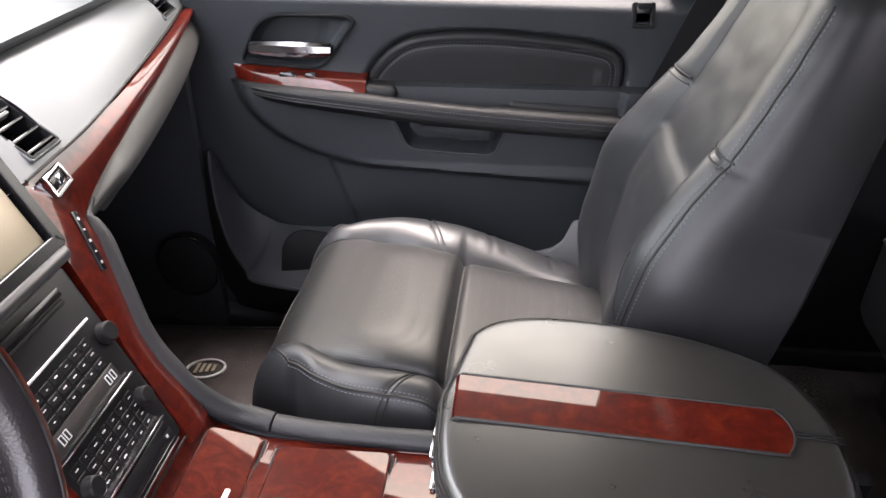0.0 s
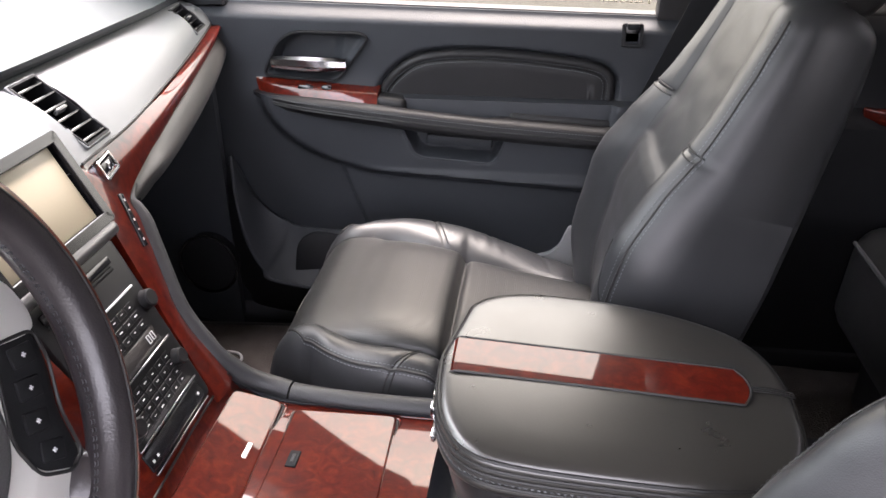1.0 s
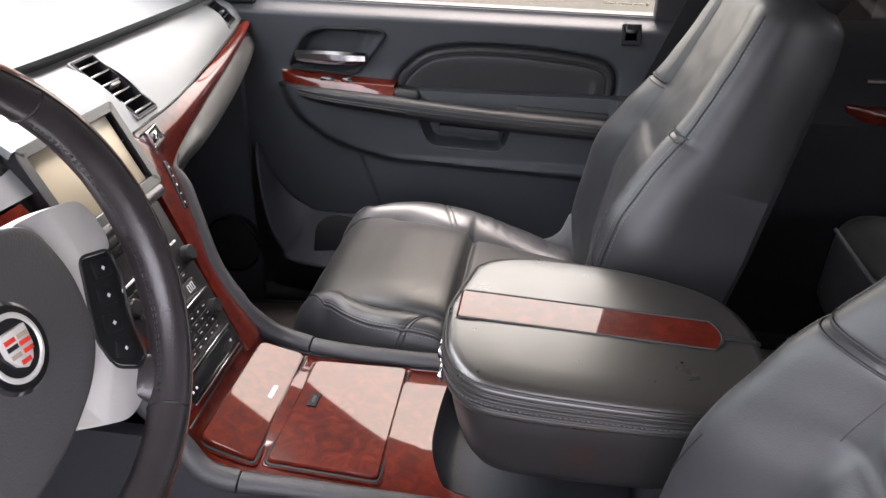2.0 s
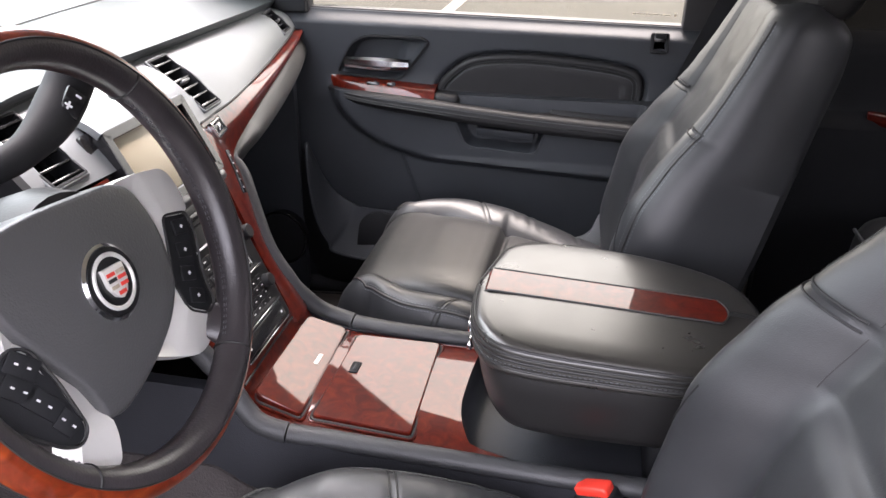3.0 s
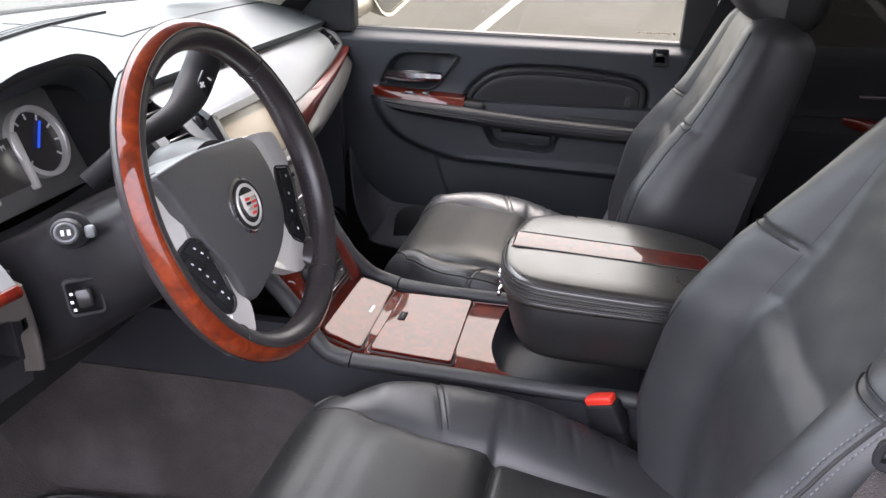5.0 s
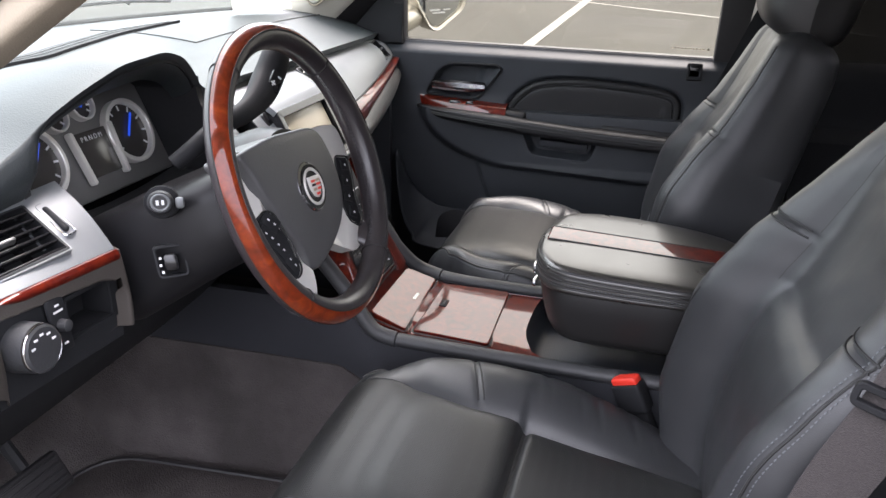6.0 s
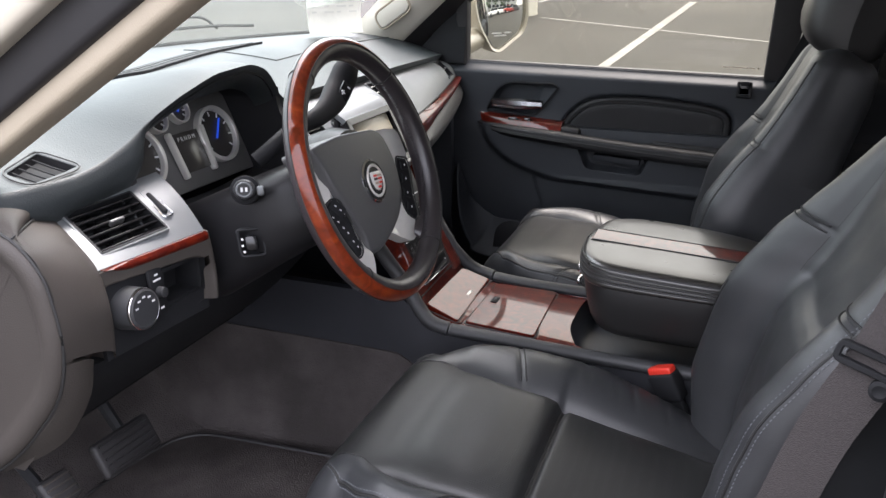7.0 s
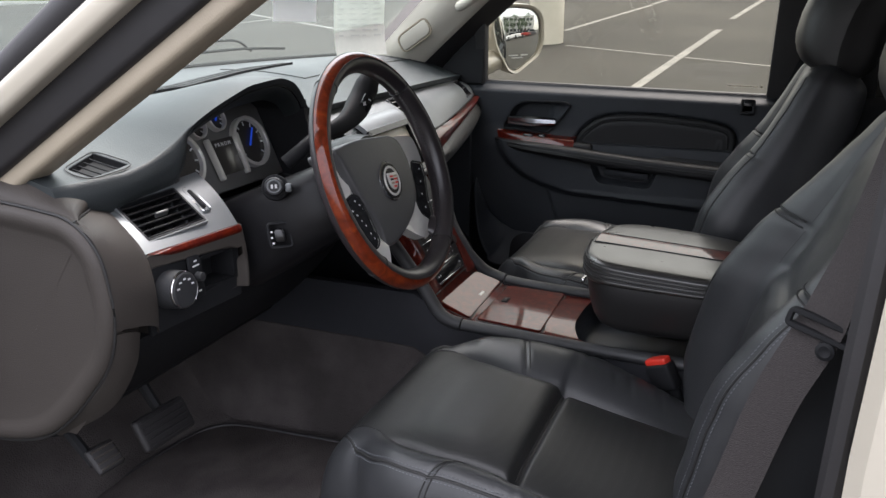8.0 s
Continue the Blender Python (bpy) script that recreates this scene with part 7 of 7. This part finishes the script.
def rim_pt(phi, q, grow=0.0):
    """phi round the wheel from the top, q round the section: 0 outward, 90 to the driver."""
    a, b = radians(phi), radians(q)
    fat = 1.0 + 0.08 * bell(phi % 360, 90, 32) - 0.10 * bell(phi % 360, 285, 45)
    r = RR + RT * (1 - fat) * bell(phi % 360, 285, 60) + (RT * fat + grow) * math.cos(b)
    return wm @ Vector((r * math.sin(a), r * math.cos(a), (RT * 1.08 * fat + grow) * math.sin(b)))


def rim_sector(q0, q1, n, grow=0.0):
    bm = bmesh.new()
    phis = [360 * k / 120 for k in range(120)]
    rows = [[bm.verts.new(rim_pt(p, q, grow)) for q in span(q0, q1, n)] for p in phis]
    rows.append(rows[0])
    for a, b in zip(rows, rows[1:]):
        for i in range(n - 1):
            bm.faces.new((a[i], a[i + 1], b[i + 1], b[i]))
    return bm


part("rim_leather", rim_sector(76, 364, 25), RIM_LEATHER, whl, "worn black leather rim", angle=80)
part("rim_wood", rim_sector(0, 80, 11, 0.0006), RIM_WOOD, whl, "glossy red burl wood rim band", angle=80)
for q in (1.0, 79.0):
    part("rim_joint", tube([rim_pt(p, q, 0.0004) for p in span(0, 360, 121)[:-1]], 0.0010, 6, True), SEAM, whl)
for p in (40, 140, 220, 320):
    part("rim_seam", tube([rim_pt(p, q, 0.0) for q in span(82, 358, 24)], 0.0013, 6), SEAM, whl)
for p0, p1 in ((42, 138), (222, 318)):
    for q in (176, 184):
        part("rim_stitching", stitches([rim_pt(p, q, 0.0004) for p in span(p0, p1, 60)], wm.to_3x3() @ Vector((0, 0, 1))), THREAD, whl, smooth=False)

cover = rounded([(-.056, .0590), (.050, .0590), (.0745, .0500), (.0905, .0085), (.0860, -.0440), (.0620, -.0735), (.0236, -.0965), (-.0100, -.1100), (-.0400, -.1180), (-.0585, -.1130), (-.0640, -.0850), (-.1037, -.0246), (-.1222, .0276), (-.1340, .0470)],
                [.03, .03, .016, .03, .04, .03, .03, .02, .02, .014, .03, .04, .03, .016], 7)
cvm = wm @ pose(0, 0, -0.012)
crown = []
mid_c = Vector((-0.008, -0.022))
for k, drop in ((1.0, 0.05), (1.0, 0.006), (0.992, 0.0022), (0.975, 0.0006), (0.94, 0.0), (0.85, 0.0), (0.70, 0.0), (0.50, 0.0), (0.30, 0.0), (0.12, 0.0)):
    ring_k = [mid_c + (Vector((p.x, p.y)) - mid_c) * k for p in cover]
    crown.append([cvm @ Vector((p.x, p.y, 0.010 * (1 - 0.5 * ((p.x + 0.008) / 0.150) ** 2 - 0.7 * ((p.y + 0.022) / 0.125) ** 2) - drop)) for p in ring_k])
part("airbag_cover", loft(crown), COVER, whl, "grained black airbag cover", angle=60)
bdm = wm @ pose(0.000, -0.0170, -0.0035)
bd = part("badge", loft([[bdm @ Vector((r * math.cos(a), r * math.sin(a), z)) for a in span(0, math.tau, 41)[:-1]] for r, z in ((0.0335, -0.006), (0.0330, 0.002), (0.0305, 0.004))]), CHROME, whl, "round silver badge with a coloured shield", angle=30)
part("badge_disc", loft([[bdm @ Vector((r * math.cos(a), r * math.sin(a), z)) for a in span(0, math.tau, 41)[:-1]] for r, z in ((0.0300, 0.003), (0.0295, 0.0048))]), BLACK, bd, "black badge disc")
part("badge_ring", band([(0.0250 * math.cos(a), 0.0250 * math.sin(a)) for a in span(0, math.tau, 41)[:-1]], 0.004, 0.002, bdm @ pose(0, 0, 0.0062)), SPOKE, bd)
shield = [(-.0130, .012), (.0130, .012), (.0125, -.003), (.007, -.0125), (0, -.016), (-.007, -.0125), (-.0125, -.003)]
part("shield", plate(shield, 0.004, bdm @ pose(0, 0.001, 0.0085), 0.0008), SPOKE, bd, "silver shield")
for k, (u, v, w, mt_) in enumerate(((-.006, .007, .010, RED), (.006, .007, .010, TAN), (-.006, .002, .010, MATT), (.006, .002, .010, RED), (-.006, -.004, .009, TAN), (.006, -.004, .009, RED), (0, -.010, .009, RED))):
    part("shield_bar", rbox((w, 0.0032, 0.0008), bdm @ pose(u, v, 0.0088), 0), mt_, bd, smooth=False)
for u, v, w in ((-.010, -.083, .012), (.006, -.087, .010)):
    part("cover_mark", rbox((w, 0.0022, 0.0004), cvm @ pose(u, v, 0.0069, 0, 0, -12), 0), SOFT, whl)

# silver spokes that wrap round the switch pods; the two sides differ
SPOKES = ((-1, [(-.110, .050), (-.134, .050), (-.150, .044), (-.159, .020), (-.154, -.006), (-.145, -.034), (-.139, -.041), (-.130, -.030), (-.118, -.0235), (-.106, -.0300), (-.0965, -.060), (-.0905, -.1050), (-.0965, -.1150), (-.104, -.130), (-.092, -.143), (-.066, -.1500), (-.056, -.125), (-.058, -.090), (-.090, -.030), (-.104, .020)]),
          (1, [(.060, .0560), (.100, .0570), (.138, .0535), (.153, .040), (.159, .018), (.156, .006), (.146, .0035), (.128, .0060), (.1128, .0095), (.1010, -.020), (.0905, -.0523), (.0965, -.0800), (.122, -.0945), (.138, -.1020), (.130, -.1180), (.104, -.1260), (.080, -.1235), (.050, -.1100), (.020, -.095), (.050, -.070), (.076, -.040), (.080, .010), (.066, .040)]))
PODS = ((-1, [(-.1180, -.0225), (-.1050, -.0290), (-.0950, -.062), (-.0890, -.104), (-.098, -.114), (-.112, -.108), (-.140, -.075), (-.149, -.052), (-.141, -.0385), (-.130, -.029)]),
        (1, [(.1115, .0110), (.150, .0045), (.150, -.020), (.138, -.055), (.137, -.092), (.122, -.097), (.0955, -.082), (.0890, -.0523)]))
for (sgn, spoke), (_, podl) in zip(SPOKES, PODS):
    out = rounded(spoke, 0.010, 4)
    cov = [(q.x, q.y) for q in cover]
    pod = rounded(podl, 0.008, 4)
    wt = wm if sgn > 0 else wm @ pose(-0.118, 0, 0.003) @ pose(0, 0, 0, 0, -18, 0) @ pose(0.118, 0, 0)
    bm = bmesh.new()
    # the silver dips under the cover and rounds over towards the rim
    def spoke_z(p):
        d = math.hypot(p.x, p.y)
        base = -0.0135 if sgn > 0 else -0.0055 - 0.023 * max(0.0, min(1.0, (abs(p.x) - 0.105) / 0.053))       # the outer side slopes away towards the rim
        return base - 0.012 * ease(0.002, -0.006, outside((p.x, p.y), cov)) - (0.006 * ease(0.145, 0.172, d) if sgn > 0 else 0.0)
    top = [bm.verts.new(wm @ Vector((p.x, p.y, spoke_z(p)))) for p in out]
    low = [bm.verts.new(wm @ Vector((p.x, p.y, -0.034))) for p in out]
    for i in range(len(out)):
        j = (i + 1) % len(out)
        bm.faces.new((low[i], low[j], top[j], top[i]))
    bm.faces.new(top)
    bm.faces.new(low[::-1])
    bm.normal_update()
    bmesh.ops.triangulate(bm, faces=[f for f in bm.faces if len(f.verts) > 4])
    bmesh.ops.bevel(bm, geom=[e for e in bm.edges if all(v in top for v in e.verts) and len([f for f in e.link_faces if abs(f.normal.dot(wm.to_3x3() @ Vector((0, 0, 1)))) < 0.4]) == 1], offset=0.0030, segments=3, affect="EDGES", clamp_overlap=True)
    part("spoke", bm, SPOKE, whl, "satin silver spoke", angle=35)
    part("pod_joint", tube([wt @ Vector((p.x, p.y, -0.0135)) for p in pod], 0.0014, 6, True), SEAM, whl)
    pd = part("switch_pod", plate(pod, 0.02, wt @ pose(0, 0, -0.0145), 0.003, 0.002), MATT, whl, "black switch pod")
    if sgn < 0:
        for px, py, w, turn in ((-.114, -.038, .026, -48), (-.1235, -.052, .026, -50), (-.112, -.070, .030, -58), (-.102, -.092, .018, -62)):
            part("pod_button", rbox((w, 0.0170, 0.003), wt @ pose(px, py, -0.0128, 0, 0, turn), 0.003), MATT, pd)
            for dx in (-.005, .005):
                part("pod_mark", rbox((0.0030, 0.0014, 0.0008), wt @ pose(px, py, -0.0110, 0, 0, turn) @ pose(dx, 0, 0), 0), INK, pd)
    else:
        for px, py, turn in ((.130, -.006, -8), (.122, -.028, -14), (.114, -.050, -18), (.114, -.074, -24)):
            part("pod_button", rbox((0.022, 0.0150, 0.003), wt @ pose(px, py, -0.0128, 0, 0, turn), 0.003), MATT, pd)
            part("pod_mark", rbox((0.0012, 0.0036, 0.0008), wt @ pose(px, py, -0.0110, 0, 0, turn), 0), INK, pd)
            part("pod_mark", rbox((0.0036, 0.0012, 0.0008), wt @ pose(px, py, -0.0109, 0, 0, turn), 0), INK, pd)
# leather covered bosses where the spokes meet the rim
for phi, w in ((131, .034), (211, .034)):
    a = radians(phi)
    rings = []
    for r, hw, hz in ((0.154, 0.42, 0.003), (0.158, 0.50, 0.006), (0.165, 0.62, 0.010), (0.174, 0.75, 0.012)):
        c = Vector((r * math.sin(a), r * math.cos(a), -0.0195 + (r - 0.154) * 0.6))
        tn = Vector((math.cos(a), -math.sin(a), 0))
        rings.append([wm @ (c + tn * (w * hw * math.cos(q)) + Vector((0, 0, hz * math.sin(q)))) for q in span(0, math.tau, 17)[:-1]])
    part("spoke_boss", loft(rings), RIM_LEATHER, whl, "leather covered spoke end", angle=60)

# ---- pedals ----
pb = thing("brake_pedal", (-0.25, -0.58, 0.84), "black rubber brake pedal", "pedal")
pmx = axes((-0.25, -0.58, 0.845), (0, 1, -0.06), (-0.45, 0, 0.9), (0.9, 0, 0.45))
part("pad", rbox((0.125, 0.062, 0.016), pmx, 0.008, 3), RUBBER, pb)
for k in range(5):
    part("rib", rbox((0.105, 0.004, 0.004), pmx @ pose(0, -0.022 + 0.011 * k, 0.009), 0.001, 1), RUBBER, pb)
part("arm", tube([(-0.26, -0.57, 0.85), (-0.34, -0.56, 0.95), (-0.40, -0.55, 1.05)], 0.010, 8), MATT, pb)
pg = thing("foot_rest", (-0.25, -0.745, 0.84), "grey ribbed parking brake pedal", "pedal")
pgm = axes((-0.235, -0.730, 0.868), (0.1, 1, 0), (-0.6, 0, 0.8), (0.8, 0, 0.6))
part("pad", rbox((0.050, 0.046, 0.012), pgm, 0.006, 3), RUBBER, pg)
for k in range(4):
    part("rib", rbox((0.042, 0.0035, 0.004), pgm @ pose(0, -0.016 + 0.0105 * k, 0.007), 0.001, 1), BROWN, pg)
part("arm", tube([(-0.245, -0.742, 0.86), (-0.30, -0.735, 0.90), (-0.36, -0.73, 0.98)], 0.009, 8), MATT, pg)

# ---- belts and buckle ----
bk = thing("belt_buckle", (0.555, -0.19, 0.90), "black belt buckle with a red release button", "seat belt")
bkm = axes((0.553, -0.182, 0.930), (0.80, -0.42, 0.42), (0.35, 0.9, 0.10), (-0.42, 0.05, 0.90))
part("shell", rbox((0.052, 0.030, 0.052), bkm @ pose(0, 0, -0.026), 0.006, 3), MATT, bk, "black buckle shell")
part("release_button", rbox((0.046, 0.022, 0.014), bkm @ pose(0, 0, 0.003), 0.004, 3), RED, bk, "red release button")
part("stalk", rbox((0.042, 0.018, 0.12), bkm @ pose(0, 0, -0.09), 0.005), MATT, bk)
sb = thing("seat_belt", (0.78, -0.66, 0.95), "dark grey seat belt hanging beside the driver's seat", "seat belt")


def belt(u, v):
    z = 0.68 + 1.06 * u
    x = lerp([(0.68, 0.62), (0.86, 0.655), (1.017, 0.698), (1.156, 0.734), (1.245, 0.768), (1.335, 0.790), (1.74, 0.870)], z)
    turn = radians(lerp([(0.68, 18), (1.20, 22), (1.26, 40), (1.335, 62), (1.74, 70)], z))
    return (x + math.cos(turn) * (v - 0.5) * 0.048, -0.698 - math.sin(turn) * (v - 0.5) * 0.048, z + 0.012 * (0.5 - v))


part("webbing", sheet(belt, span(0, 1, 40), span(0, 1, 8), (0.0005, 0.0015, 0)), WEBBING, sb, "dark woven webbing")
bgm = axes((0.768, -0.700, 1.240), (0.93, -0.30, -0.22), (0.25, 0.1, 0.95), (-0.30, -0.95, 0.12))
part("latch_tongue", band(rounded([(-.036, -.011), (.036, -.011), (.036, .011), (-.036, .011)], .008), 0.006, 0.008, bgm @ pose(0, 0, 0.006)), MATT, sb, "black belt tongue")
part("stop_button", loft([[bgm @ Vector((0.012 + r * math.cos(a), -0.020 + r * math.sin(a), z)) for a in span(0, math.tau, 25)[:-1]] for r, z in ((0.010, 0.0), (0.0095, 0.006), (0.006, 0.0075), (0.002, 0.006))]), MATT, sb, "round belt stop", angle=30)
sb2 = thing("seat_belt", (0.80, 0.74, 1.0), "black seat belt on the passenger side pillar", "seat belt")
part("webbing", sheet(lambda u, v: Vector((0.505, 0.805, 0.72)).lerp(Vector((0.888, 0.745, 1.72)), u) + Vector((0.045, 0.004, -0.012)) * (v - 0.5), span(0, 1, 10), span(0, 1, 5), (0, 0.002, 0)), MATT, sb2)
part("height_guide", rbox((0.03, 0.02, 0.10), pose(0.845, 0.765, 1.62), 0.006), MATT, sb2)

# ---- papers and wipers ----
pa = thing("window_sticker", (-0.55, 0.58, 1.41), "printed paper sheet standing curled against the windshield", "paper")


def sheet_pt(u, v):
    """u across, v up: it curls forward at the foot."""
    k = 0.05 * (1 - v) ** 3
    return (-0.545 + 0.095 * u + 0.06 * v + k, 0.545 + 0.135 * u - k * 0.5, 1.408 + 0.30 * v)


part("sheet", sheet(sheet_pt, span(0, 1, 10), span(0, 1, 22), (-0.0006, 0, 0)), PAPER, pa)
pr = bmesh.new()
rnd = random.Random(8)
for r in range(16):
    for c in range(4):
        p, q, s = Vector(sheet_pt(0.08 + 0.23 * c, 0.18 + 0.05 * r)), Vector(sheet_pt(0.08 + 0.23 * c + rnd.uniform(.06, .18), 0.18 + 0.05 * r)), Vector(sheet_pt(0.08 + 0.23 * c, 0.195 + 0.05 * r))
        o = Vector((0.0012, -0.0006, 0))
        v = [pr.verts.new(x + o) for x in (p, q, q + (s - p), s)]
        pr.faces.new(v)
part("print_lines", pr, FAINT, pa, "unreadable grey print", smooth=False)
pw = thing("white_notice", (-0.45, 0.16, 1.50), "blank white sheet stuck on the windshield", "paper")
part("sheet", sheet(lambda u, v: (-0.458 + 0.10 * v * v * 0.6 - 0.010 * math.sin(u * math.pi), 0.154 + 0.200 * u, 1.516 + 0.20 * v - 0.008 * u), span(0, 1, 9), span(0, 1, 9), (-0.0006, 0, 0)), WHITE_PAPER, pw)
wp_ = thing("wipers", (-0.75, 0.1, 1.40), "black windshield wipers at rest on the cowl", "wiper")
part("blade", tube(smooth_path([(-0.74, -0.10, 1.405), (-0.78, 0.15, 1.425), (-0.76, 0.42, 1.43), (-0.70, 0.56, 1.425)], 20), 0.0045, 6), MATT, wp_)
part("arm", tube(smooth_path([(-0.80, -0.02, 1.40), (-0.79, 0.20, 1.445), (-0.77, 0.40, 1.455), (-0.78, 0.50, 1.42)], 20), 0.0040, 6), MATT, wp_)
